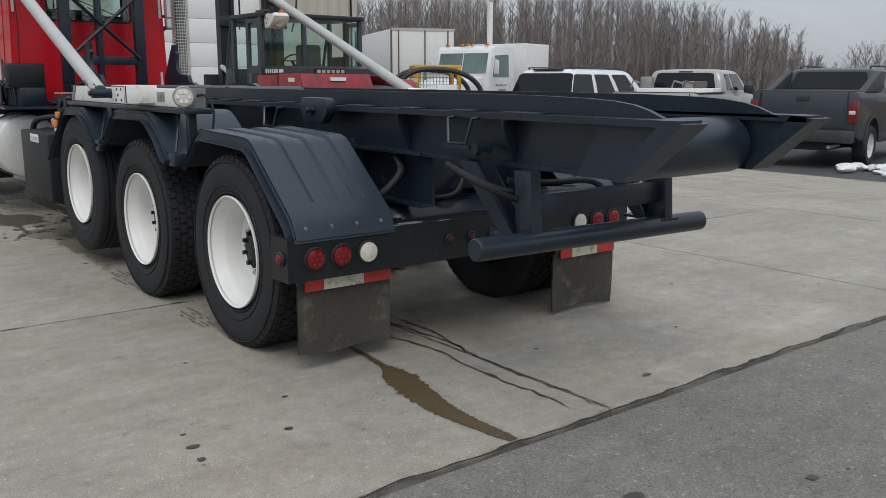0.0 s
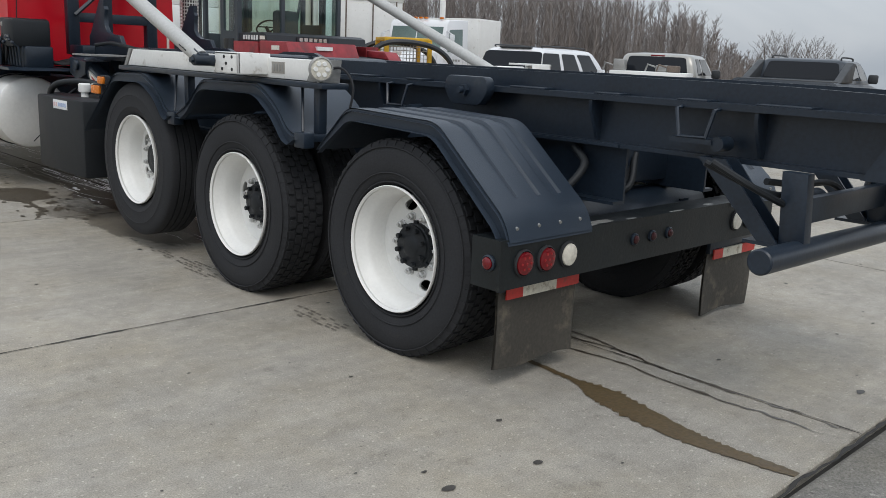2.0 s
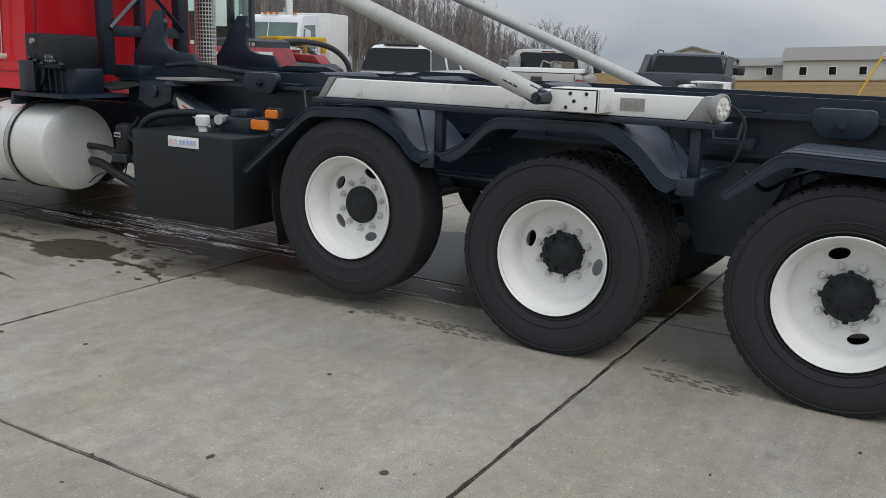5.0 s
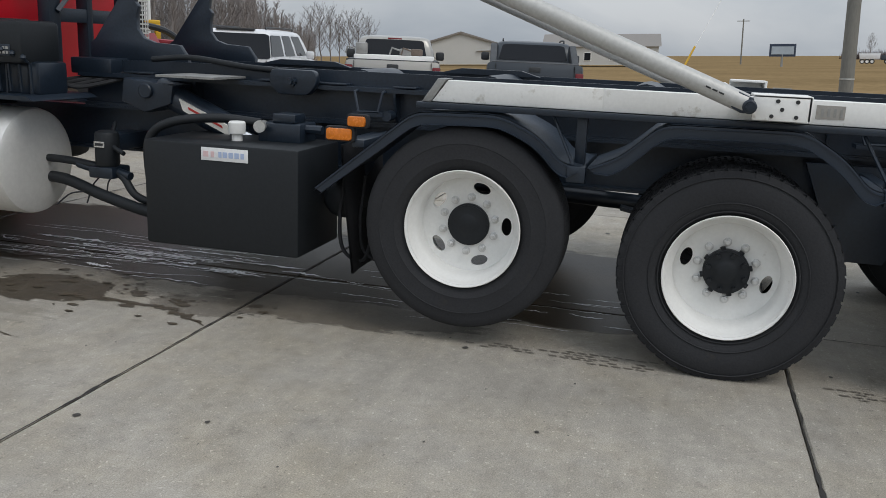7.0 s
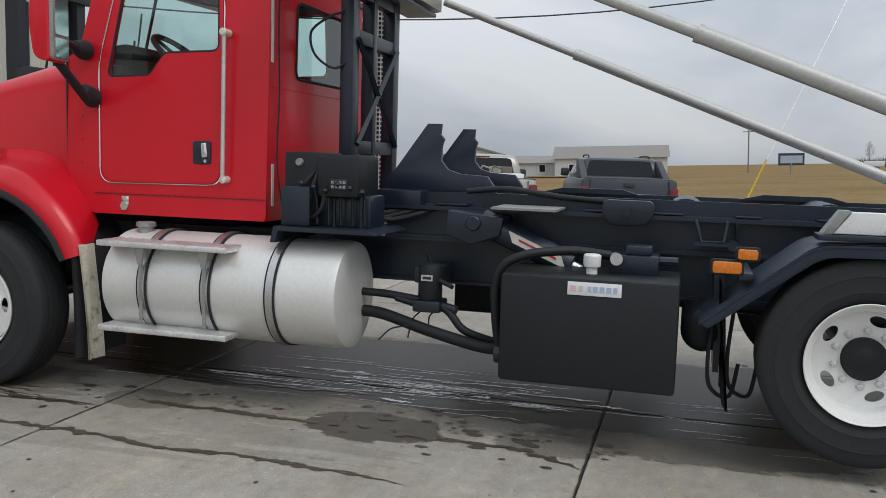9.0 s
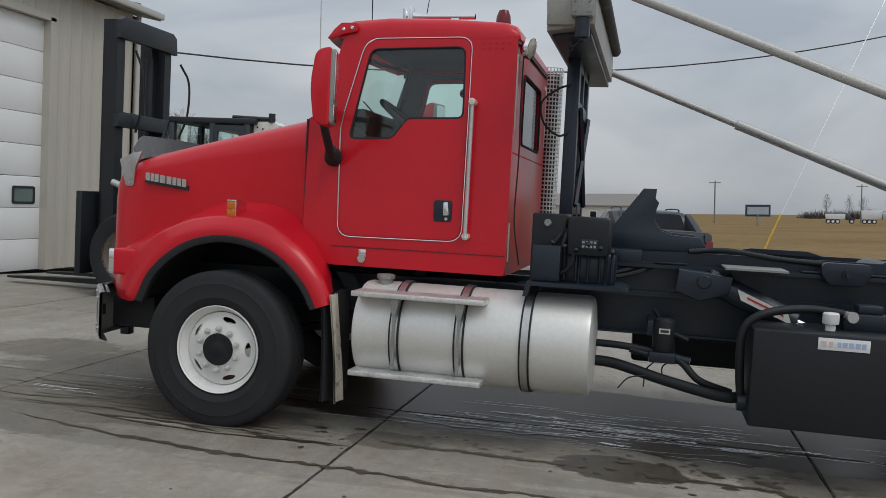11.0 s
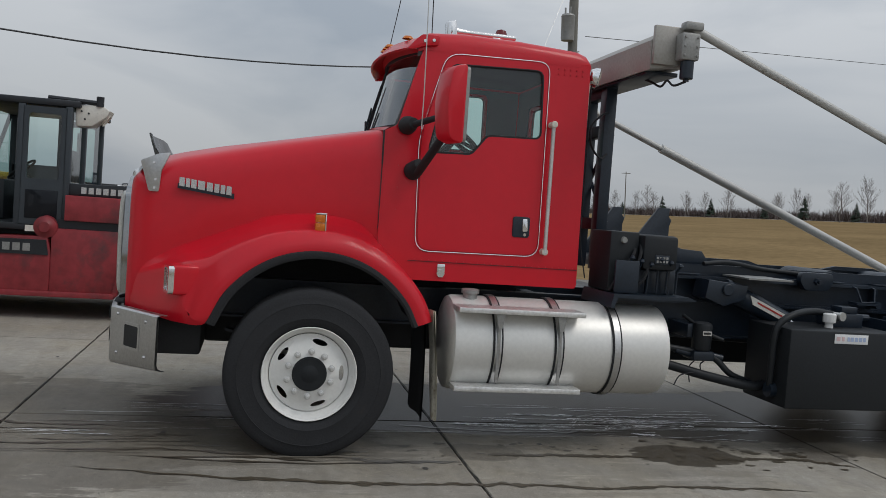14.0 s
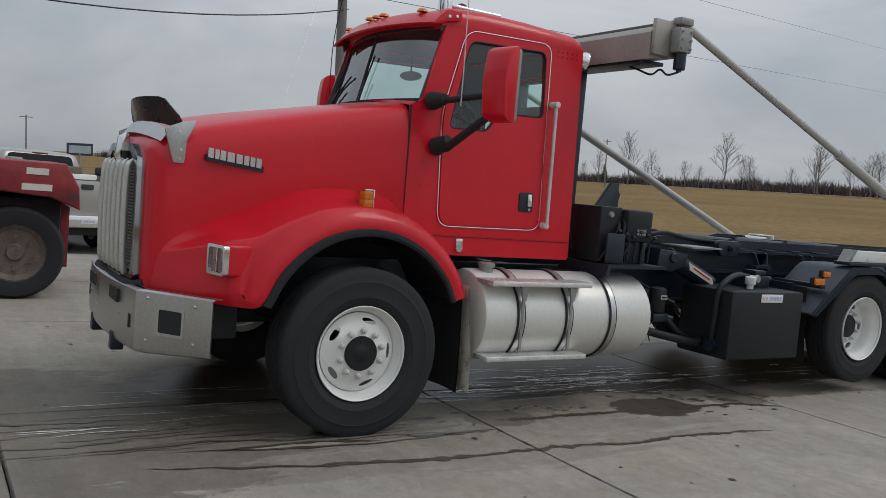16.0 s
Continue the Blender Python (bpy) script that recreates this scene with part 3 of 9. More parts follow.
# pipe bumper under the tail, with its two hangers
bm = B()
rod(bm, (-0.87, 2.70, 0.735), (0.615, 2.70, 0.713), 0.048, n=24, bevel=0.006)
pb = tp("pipe_bumper", bm, BLACK, label="black steel pipe bumper")
for x in (-0.55, 0.33):
    bm = B()
    prism(bm, [(2.67, 0.74), (2.77, 0.74), (2.79, 1.03), (2.69, 1.03)], x - 0.03, x + 0.03, bevel=0.004)
    tp("hanger_post", bm, BLACK, pb)
    bm = B()
    for a, b in ((-0.055, -0.045), (0.035, 0.045)):
        prism(bm, [(2.76, 0.75), (2.84, 0.75), (3.13, 1.05), (3.01, 1.05)], x + a, x + b)
    prism(bm, [(2.83, 0.75), (2.84, 0.75), (3.13, 1.05), (3.12, 1.05)], x - 0.046, x + 0.036)
    tp("hanger_brace", bm, BLACK, pb)
    bm = B()
    prism(bm, [(2.66, 0.742), (2.90, 0.742), (2.90, 0.755), (2.66, 0.755)], x - 0.06, x + 0.06)
    tp("foot_plate", bm, BLACK, pb)
bm = B()
box(bm, -0.52, 0.30, 2.71, 2.75, 0.83, 0.93, 0.004)
tp("cross_tie", bm, BLACK, pb)
# hoses and a small accumulator slung between the hangers
bm = B()
rod(bm, (-0.40, 2.80, 0.905), (-0.20, 2.80, 0.895), 0.045, n=16, bevel=0.008)
tp("accumulator", bm, BLACK, pb)
for pts, r in (([(-0.82, 2.95, 1.06), (-0.72, 2.82, 0.97), (-0.5, 2.76, 0.885), (-0.3, 2.75, 0.865), (-0.1, 2.75, 0.88)], 0.014),
               ([(-0.78, 3.0, 1.05), (-0.62, 2.84, 0.95), (-0.42, 2.78, 0.925), (-0.2, 2.76, 0.90), (0.1, 2.76, 0.88), (0.27, 2.78, 0.92), (0.33, 2.8, 1.02)], 0.013),
               ([(-0.1, 2.75, 0.88), (-0.05, 2.77, 0.92), (-0.12, 2.8, 0.955), (-0.35, 2.82, 0.96), (-0.55, 2.86, 0.98)], 0.014)):
    bm = B()
    tube(bm, curve_pts(pts, 6), r, 8)
    tp("slung_hose", bm, BLACK_MATT, pb)
# -- tail light beam --
bm = B()
prism(bm, [(3.60, 0.475), (3.76, 0.475), (3.76, 0.49), (3.615, 0.49), (3.615, 0.67), (3.76, 0.67), (3.76, 0.685), (3.60, 0.685)], -1.22, 1.14)
box(bm, -1.225, -1.22, 3.60, 3.76, 0.475, 0.685)
box(bm, 1.14, 1.145, 3.60, 3.76, 0.475, 0.685)
tail = tp("tail_beam", bm, TAILBLACK, label="black steel beam across the tail with round lamps")


for x, y, w, d in ((-0.62, 3.62, 0.06, 0.02), (-0.50, 3.64, 0.09, 0.03), (-0.30, 3.612, 0.05, 0.012), (0.45, 3.63, 0.05, 0.02), (-0.95, 3.61, 0.07, 0.012), (0.1, 3.61, 0.08, 0.01)):
    bm = B()
    vs = [bm.verts.new((x + w * math.cos(0.785 * k) * (0.8 + 0.3 * (k % 2)), y + d * math.sin(0.785 * k), 0.6865)) for k in range(8)]
    bm.faces.new(vs)
    tp("bare_scuff", bm, GREY_STEEL, tail)


def round_lamp(x, y, z, r, lens, direction, name):
    bm = B()
    d = Vector(direction)
    m = axis_turn((x, y, z), Vector((x, y, z)) + d)
    lathe(bm, [(0, 0.0), (r + 0.009, 0.0), (r + 0.009, 0.009), (r + 0.003, 0.014), (r, 0.010)], 24, m)
    o = tp(name, bm, RUBBER if name == "tail_lamp" else BLACK, tail)
    bm = B()
    lathe(bm, [(r, 0.008), (r * 0.96, 0.017), (r * 0.6, 0.023), (0, 0.025)], 24, m)
    part("lens", (bmesh.ops.translate(bm, vec=(0, -8, 0), verts=bm.verts[:]), bm)[1], lens, o)
    if name == "tail_lamp" and lens is REDLENS:
        for k in range(7):
            bm = B()
            a, q = 6.2831853 * k / 6, (0.0 if k == 6 else 0.027)
            lathe(bm, [(0, 0.0265 if k == 6 else 0.0255), (0.006, 0.0255 if k == 6 else 0.0245), (0.0075, 0.015)], 8, m @ Matrix.Translation((q * math.cos(a), q * math.sin(a), 0)))
            part("led", (bmesh.ops.translate(bm, vec=(0, -8, 0), verts=bm.verts[:]), bm)[1], LEDRED, o)


for s in (-1, 1):
    for dx, lens in ((1.085, REDLENS), (0.94, REDLENS), (0.79, CLEARLENS)):
        round_lamp(s * dx - 0.04 * (s + 1), 3.60, 0.578, 0.05, lens, (0, -1, 0), "tail_lamp")
    round_lamp(-1.225 if s < 0 else 1.145, 3.66, 0.585, 0.026, REDLENS, (s, 0, 0), "side_marker")
for x in (-0.28, -0.13, 0.02):
    round_lamp(x, 3.60, 0.585, 0.02, DIMLENS, (0, -1, 0), "id_lamp")
for s in (-1, 1):
    x0, x1 = (-1.14, -0.60) if s < 0 else (0.59, 1.115)
    drop = 0.0 if s < 0 else 0.055
    bm = B()
    rows = []
    for k in range(9):
        v = k / 8
        rows.append([(x0 + (x1 - x0) * u, 3.68 + 0.03 * math.sin(3 * u + s) * v + 0.05 * v * v * s * (u - 0.5), 0.455 - drop - (0.365 if s < 0 else 0.37) * v - 0.012 * v * u - 0.008 * v * math.sin(7 * u + s)) for u in [i / 8 for i in range(9)]])
    loft(bm, rows + [[(a, b + 0.012, c) for a, b, c in r] for r in rows[::-1]], closed=False)
    fl = tp("mud_flap", bm, FLAP, label="dirty black rubber mud flap")
    bm = B()
    box(bm, x0, x1, 3.665, 3.69, 0.44 - drop, 0.475, 0.003)
    tp("flap_bar", bm, BLACK, fl)
    n = 3
    for k in range(n):
        a, b = (x0 + (x1 - x0) * q for q in ((0.06, 0.25), (0.25, 0.67), (0.67, 0.97))[k])
        bm = B()
        box(bm, a, b, 3.655, 3.663, 0.408 - drop, 0.462 - drop)
        tp("reflective_tape", bm, FLAPWHITE if k == 1 else REDTAPE, fl)


# -- wheel fenders --
def fender(name, prof, x_out, x_in, s, ribs):
    """A pressed fender: sheet over the profile (y, z), turned-down outer edge, raised ribs."""
    bm = B()
    n = 91 if ribs else 9
    rows = []
    stop = 99
    if ribs:
        i = max(range(len(prof) - 1), key=lambda k: prof[k][1] - prof[k + 1][1])
        (ya, za), (yb, zb) = prof[i], prof[i + 1]
        prof = prof[:i + 1] + [(ya + (yb - ya) * t, za + (zb - za) * t) for t in (0.86, 0.90)] + prof[i + 1:]
        stop = i + 2
    for k in range(n):
        u = k / (n - 1)
        x = x_out + (x_in - x_out) * u
        flute = 0.0
        if ribs:
            # three pressed flutes, flat between them, that stop short of the lower edge
            flute = max(max(0.0, min(1.0, (0.062 - abs(u - c)) / 0.018)) for c in (0.24, 0.50, 0.76))
        ring = []
        for i, (y, z) in enumerate(prof):
            ring.append((s * x, y, z + (0.0 if i in (0, len(prof) - 1) else 0.004) - (0.023 * flute if ribs and 2 < i < stop else 0.0)))
        rows.append(ring)
    loft(bm, rows, closed=False)
    # turned-down edge, and the sheet's thickness underneath
    lipz = 0.062
    out = [(s * x_out, y, z) for y, z in prof]
    cy = sum(p[0] for p in prof) / len(prof)
    low = [(s * (x_out - 0.004), y + (cy - y) * 0.045, z - lipz * (0.9 if 0 < i < len(prof) - 1 else 0.35)) for i, (y, z) in enumerate(prof)]
    inside = [(s * (x_out + 0.03), p[1], p[2]) for p in low]
    loft(bm, [out, low, inside], closed=False)
    under = [[(s * x, y, z - 0.012) for y, z in prof] for x in (x_out + 0.01, x_in)]
    loft(bm, under, closed=False)
    return tp(name, bm, FENDER, label="black ribbed plastic wheel fender", smooth=22)


def smooth_prof(p, r):
    open_poly = rounded([(-99, -99)] + p + [(99, -99)], [0] + [0 if i in (0, len(p) - 1) else r for i in range(len(p))] + [0], 4)
    return open_poly[1:-1]


for s in (-1, 1):
    f3 = fender("rear_fender", smooth_prof([(4.91, 0.92), (4.67, 1.135), (4.05, 1.115), (3.635, 0.765), (3.592, 0.672)], 0.06), 1.18, 0.63, s, True)
    for k in range(4):
        bm = B()
        rod(bm, (s * (1.12 - 0.14 * k), 3.630, 0.726), (s * (1.12 - 0.14 * k), 3.609, 0.722), 0.008, n=8)
        tp("rivet", bm, GREY_STEEL, f3)
    fender("pusher_fender", smooth_prof([(7.80, 0.76), (7.27, 1.185), (6.83, 1.195), (6.64, 1.11), (6.52, 0.985), (6.42, 0.975)], 0.07), 1.18, 0.63, s, False)
    fender("drive_fender", smooth_prof([(6.40, 0.975), (6.26, 1.03), (6.07, 1.20), (5.45, 1.205), (5.28, 1.10), (5.16, 0.97), (5.06, 0.96)], 0.07), 1.18, 0.63, s, False)
    for y in (6.45, 5.06):
        bm = B()
        box(bm, min(s * 1.15, s * 0.5), max(s * 1.15, s * 0.5), y - 0.03, y + 0.03, 0.93, 0.97, 0.006)
        box(bm, min(s * 1.19, s * 1.12), max(s * 1.19, s * 1.12), y - 0.045, y + 0.045, 0.90, 0.98, 0.008)
        box(bm, min(s * 1.08, s * 1.03), max(s * 1.08, s * 1.03), y - 0.025, y + 0.025, 0.97, 1.23, 0.004)
        rod(bm, (s * 1.15, y + 0.02, 0.98), (s * 1.07, y + 0.14, 1.2), 0.008, n=6)
        tp("fender_bracket", bm, BLACK)
    # shelf beam and white tarp cylinder housing
    bm = B()
    box(bm, min(s * 1.15, s * 0.98), max(s * 1.15, s * 0.98), 4.92, 7.27, 1.205, 1.235, 0.005)
    tp("housing_shelf", bm, BLACK)
    hs = []
    for poly in ([(5.10, 1.238), (6.36, 1.238), (6.36, 1.345), (5.03, 1.345)], [(6.355, 1.238), (7.20, 1.238), (7.12, 1.345), (6.355, 1.345)]):
        bm = B()
        prism(bm, [(y, z - 0.07 * (s > 0)) for y, z in poly], s * 1.115, s * 1.02, bevel=0.006)
        hs.append(tp("tarp_housing", bm, WHITE, label="white painted tarp cylinder housing, scuffed and stained"))
    bm = B()
    prism(bm, [(y, z - 0.07 * (s > 0)) for y, z in ((7.203, 1.236), (7.25, 1.236), (7.17, 1.352), (7.124, 1.352))], s * 1.12, s * 1.0, bevel=0.004)
    tp("end_cap", bm, GREY_STEEL, hs[1])
    bm = B()
    prism(bm, [(y, z - 0.07 * (s > 0)) for y, z in ((4.968, 1.236), (5.097, 1.236), (5.026, 1.350), (4.955, 1.350))], s * 1.12, s * 1.0, bevel=0.004)
    tp("end_cap", bm, GREY_STEEL, hs[0])
    bm = B()
    box(bm, min(s * 1.118, s * 1.1155), max(s * 1.118, s * 1.1155), 5.30, 5.42, 1.265, 1.325)
    lb = tp("worn_label", bm, TARPBOX, hs[0])
    for k in range(4):
        bm = B()
        box(bm, min(s * 1.1205, s * 1.1175), max(s * 1.1205, s * 1.1175), 5.31 + 0.026 * k, 5.321 + 0.026 * k, 1.275, 1.312)
        part("print_bar", (bmesh.ops.translate(bm, vec=(0, -8, 0), verts=bm.verts[:]), bm)[1], GREY_STEEL, hs[0])
    bm = B()
    box(bm, min(s * 1.30, s * 1.285), max(s * 1.30, s * 1.285), 5.46, 5.70, 1.255, 1.365, 0.004)
    box(bm, min(s * 1.30, s * 1.10), max(s * 1.30, s * 1.10), 5.46, 5.475, 1.255, 1.365, 0.003)
    box(bm, min(s * 1.30, s * 1.10), max(s * 1.30, s * 1.10), 5.47, 5.70, 1.352, 1.365, 0.003)
    rod(bm, (s * 1.0, 5.735, 1.31), (s * 1.3, 5.735, 1.31), 0.03, n=16)
    br = tp("pivot_bracket", bm, WHITE, hs[0])
    for yy, zz in ((5.52, 1.325), (5.58, 1.29), (5.52, 1.26), (5.60, 1.325), (5.62, 1.26)):
        bm = B()
        rod(bm, (s * 1.298, yy, zz + 0.015), (s * 1.303, yy, zz + 0.015), 0.009, n=10)
        part("bolt_hole", (bmesh.ops.translate(bm, vec=(0, -8, 0), verts=bm.verts[:]), bm)[1], DARK, hs[0])
    # the tarp arm: a thick lower tube, a thinner upper one, a knuckle at the pivot
    bm = B()
    foot, head = (Vector((-1.36, 5.735, 1.325)), Vector((-1.30, 9.87, 2.95))) if s < 0 else (Vector((1.25, 5.735, 1.19)), Vector((1.2, 9.87, 2.80)))
    mid = foot.lerp(head, 0.52 if s < 0 else 0.74)
    rod(bm, foot, mid, 0.043, n=18)
    tarp = tp("tarp_arm", bm, ARM, label="grey galvanised tube tarp arm")
    bm = B()
    rod(bm, mid, head, 0.030, n=18)
    tp("upper_tube", bm, ARM, tarp)
    bm = B()
    rod(bm, mid - (mid - foot).normalized() * 0.02, mid + (mid - foot).normalized() * 0.01, 0.045, n=18)
    tp("collar", bm, ARM, tarp)
    bm = B()
    fdir = (mid - foot).normalized()
    prism(bm, [(foot.y + fdir.y * 0.05 - fdir.z * 0.036, foot.z + fdir.z * 0.05 + fdir.y * 0.036), (foot.y - 0.03, foot.z + 0.025), (foot.y - 0.04, foot.z - 0.01), (foot.y - 0.015, foot.z - 0.04), (foot.y + 0.02, foot.z - 0.038), (foot.y + fdir.y * 0.05 + fdir.z * 0.036, foot.z + fdir.z * 0.05 - fdir.y * 0.036)], foot.x - 0.03, foot.x + 0.03, bevel=0.006)
    rod(bm, (s * 1.15, 5.72, foot.z - 0.01), (foot.x + s * 0.06, 5.72, foot.z - 0.01), 0.03, n=20, bevel=0.006)
    rod(bm, (foot.x + s * 0.06, 5.72, foot.z - 0.01), (foot.x + s * 0.075, 5.72, foot.z - 0.01), 0.017, n=6)
    tp("knuckle", bm, BLACK, tarp)
    if s < 0:
        bm = B()
        d = (mid - foot).normalized()
        for k in range(3):
            c = foot + d * (0.10 + 0.03 * k) + Vector((-0.0425, 0, 0))
            rod(bm, c, c + d * 0.022, 0.004, n=6)
        tp("worn_label", bm, DARK, tarp)

# round work lamp on the end of the housing
bm = B()
m = axis_turn((-1.12, 5.0, 1.305), (-1.19, 4.80, 1.30))
lathe(bm, [(0, 0), (0.03, 0.0), (0.055, 0.03), (0.062, 0.05), (0.062, 0.07), (0.055, 0.074), (0.053, 0.066)], 24, m)
rod(bm, (-1.12, 5.0, 1.305), (-1.12, 4.98, 1.22), 0.012)
wl = tp("work_lamp", bm, GREY_STEEL, label="round white LED work lamp")
bm = B()
lathe(bm, [(0.054, 0.066), (0.04, 0.071), (0, 0.073)], 24, m)
tp("lens", bm, CLEARLENS, wl)
bm = B()
for k in range(6):
    a = 6.2831853 * k / 6
    lathe(bm, [(0, 0.078), (0.011, 0.078), (0.013, 0.068)], 8, m @ Matrix.Translation((0.03 * math.cos(a), 0.03 * math.sin(a), 0)))
tp("led", bm, WHITE_RIM, wl)
bm = B()
tube(bm, curve_pts([(-1.10, 5.0, 1.29), (-1.02, 4.93, 1.31), (-1.0, 4.86, 1.22), (-1.0, 4.9, 1.05), (-0.9, 5.0, 1.0)]), 0.007, 6)
tp("lamp_cable", bm, RUBBER)

# -- hydraulic tank --
bm = B()
box(bm, -1.16, -0.60, 7.90, 8.83, 0.36, 0.945, 0.018)
ht = tp("hydraulic_tank", bm, BLACK_MATT, label="black painted steel hydraulic tank with a white decal")
bm = B()
box(bm, -1.1645, -1.161, 8.19, 8.47, 0.855, 0.925, 0.001)
dec = tp("decal", bm, DECAL, ht)
for y, w, mat_ in ((8.44, 0.03, PINKINK), (8.40, 0.02, PINKINK), (8.355, 0.018, BLUEINK), (8.325, 0.025, BLUEINK), (8.29, 0.026, BLUEINK), (8.255, 0.026, BLUEINK), (8.222, 0.02, BLUEINK)):
    bm = B()
    box(bm, -1.167, -1.164, y - w / 2, y + w / 2, 0.875, 0.905)
    part("print", (bmesh.ops.translate(bm, vec=(0, -8, 0), verts=bm.verts[:]), bm)[1], mat_, ht)
bm = B()
rod(bm, (-0.95, 8.37, 0.94), (-0.95, 8.37, 1.0), 0.03, n=16)
lathe(bm, [(0, 0.0), (0.045, 0), (0.048, 0.01), (0.048, 0.06), (0.04, 0.068), (0, 0.07)], 20, Matrix.Translation((-0.95, 8.37, 0.985)))
tp("breather_cap", bm, WHITE_RIM, ht, "white plastic breather cap")
bm = B()
rod(bm, (-0.84, 8.26, 1.03), (-0.92, 8.245, 1.03), 0.028, n=16)
rod(bm, (-0.915, 8.246, 1.03), (-0.935, 8.242, 1.03), 0.034, n=16)
tp("filler_neck", bm, TUBE, ht)
bm = B()
box(bm, -0.88, -0.66, 8.02, 8.28, 0.94, 1.05, 0.012)
box(bm, -0.86, -0.72, 8.06, 8.20, 1.05, 1.10, 0.008)
rod(bm, (-0.80, 8.02, 1.02), (-0.80, 7.92, 1.02), 0.025, n=8)
tp("valve_block", bm, BLACK, ht)
# hoses between tanks, valve and pump
HOSES = (([(-0.8, 8.75, 0.5), (-0.9, 8.93, 0.47), (-0.86, 9.3, 0.53), (-0.80, 9.62, 0.60), (-0.78, 9.80, 0.61)], 0.035),
         ([(-0.80, 8.9, 0.48), (-0.85, 9.1, 0.55), (-0.81, 9.25, 0.67), (-0.8, 9.55, 0.72), (-0.8, 9.80, 0.73)], 0.024),
         ([(-0.84, 8.28, 1.04), (-0.92, 8.50, 1.06), (-1.02, 8.74, 1.03), (-1.04, 8.87, 0.93), (-1.03, 8.88, 0.7), (-1.0, 8.86, 0.5)], 0.026),
         ([(-0.5, 9.2, 1.35), (-0.45, 8.95, 1.37), (-0.4, 8.6, 1.33), (-0.4, 8.2, 1.31)], 0.018),
         ([(-0.62, 9.4, 0.95), (-0.8, 9.3, 0.85), (-0.85, 9.18, 0.8)], 0.014),
         ([(-0.55, 4.2, 0.95), (-0.62, 4.05, 0.84), (-0.58, 3.85, 0.80), (-0.45, 3.8, 0.92), (-0.4, 3.9, 1.0)], 0.02),
         ([(-0.2, 4.3, 0.97), (-0.3, 4.0, 0.80), (-0.1, 3.8, 0.78), (0.05, 3.85, 0.95)], 0.018),
         ([(-0.72, 4.9, 0.98), (-0.7, 4.8, 0.9), (-0.6, 4.72, 0.95), (-0.52, 4.6, 1.0)], 0.012))
for pts, r in HOSES:
    bm = B()
    tube(bm, curve_pts(pts, 7), r, 10)
    tp("hose", bm, BLACK_MATT)
bm = B()
rod(bm, (-1.0, 8.88, 0.47), (-1.0, 8.80, 0.47), 0.055, n=16)
tp("hose_coupling", bm, BLACK)
# fuel filter canister with its head, bracket and dangling ties
bm = B()
lathe(bm, [(0, 0), (0.062, 0.01), (0.072, 0.03), (0.072, 0.20), (0.066, 0.215), (0.045, 0.225), (0, 0.23)], 24, Matrix.Translation((-0.80, 9.33, 0.70)))
ff = tp("fuel_filter", bm, BLACK_MATT, label="black fuel filter canister")
bm = B()
box(bm, -0.87, -0.69, 9.25, 9.42, 0.64, 0.71, 0.012)
box(bm, -0.78, -0.45, 9.28, 9.44, 0.80, 0.90, 0.01)
rod(bm, (-0.80, 9.27, 0.68), (-0.82, 9.16, 0.66), 0.026, n=10)
rod(bm, (-0.80, 9.41, 0.68), (-0.80, 9.54, 0.71), 0.026, n=10)
tp("filter_head", bm, BLACK, ff)
bm = B()
box(bm, -0.878, -0.871, 9.295, 9.365, 0.83, 0.865)
tp("label_plate", bm, BADGE, ff)
bm = B()
box(bm, -0.882, -0.877, 9.305, 9.355, 0.84, 0.855)
tp("label_bar", bm, DARK, ff)
for a, b in (((-0.82, 9.38, 0.64), (-0.87, 9.44, 0.48)), ((-0.82, 9.30, 0.64), (-0.84, 9.32, 0.52)), ((-0.9, 9.43, 0.56), (-0.94, 9.60, 0.47))):
    bm = B()
    tube(bm, curve_pts([a, tuple((p_ + q_) / 2 + 0.02 for p_, q_ in zip(a, b)), b]), 0.005, 5)
    tp("cable_tie", bm, RUBBER, ff)
# hoist lift cylinders
for s in (-1, 1):
    bm = B()
    rod(bm, (s * 0.62, 9.08, 1.18), (s * 0.62, 8.52, 0.94), 0.078, n=20, bevel=0.008)
    lc = tp("lift_cylinder", bm, BLACK)
    bm = B()
    rod(bm, (s * 0.62, 8.52, 0.94), (s * 0.62, 8.15, 0.79), 0.036, n=16)
    tp("piston_rod", bm, CHROME, lc, "chrome piston rod")
    bm = B()
    prism(bm, [(8.92, 1.21), (9.26, 1.24), (9.28, 1.10), (9.12, 1.04), (8.94, 1.10)], s * 0.5, s * 0.715, bevel=0.012)
    rod(bm, (s * 0.70, 9.10, 1.17), (s * 0.74, 9.10, 1.17), 0.045, n=16, bevel=0.006)
    tp("cylinder_mount", bm, BLACK, lc)
    bm = B()
    prism(bm, [(8.89, 1.135), (8.865, 1.065), (8.55, 0.93), (8.575, 1.0)], s * 0.703, s * 0.68)
    st_ = tp("warning_sticker", bm, WHITETAPE, lc)
    bm = B()
    prism(bm, [(8.83, 1.09), (8.824, 1.074), (8.60, 0.978), (8.606, 0.994)], s * 0.706, s * 0.69)
    part("sticker_bar", (bmesh.ops.translate(bm, vec=(0, -8, 0), verts=bm.verts[:]), bm)[1], REDTAPE, lc)
bm = B()
prism(bm, [(8.60, 1.262), (8.98, 1.262), (8.98, 1.275), (8.6, 1.275)], -0.80, -0.42)
tp("step_plate", bm, GREY_STEEL)
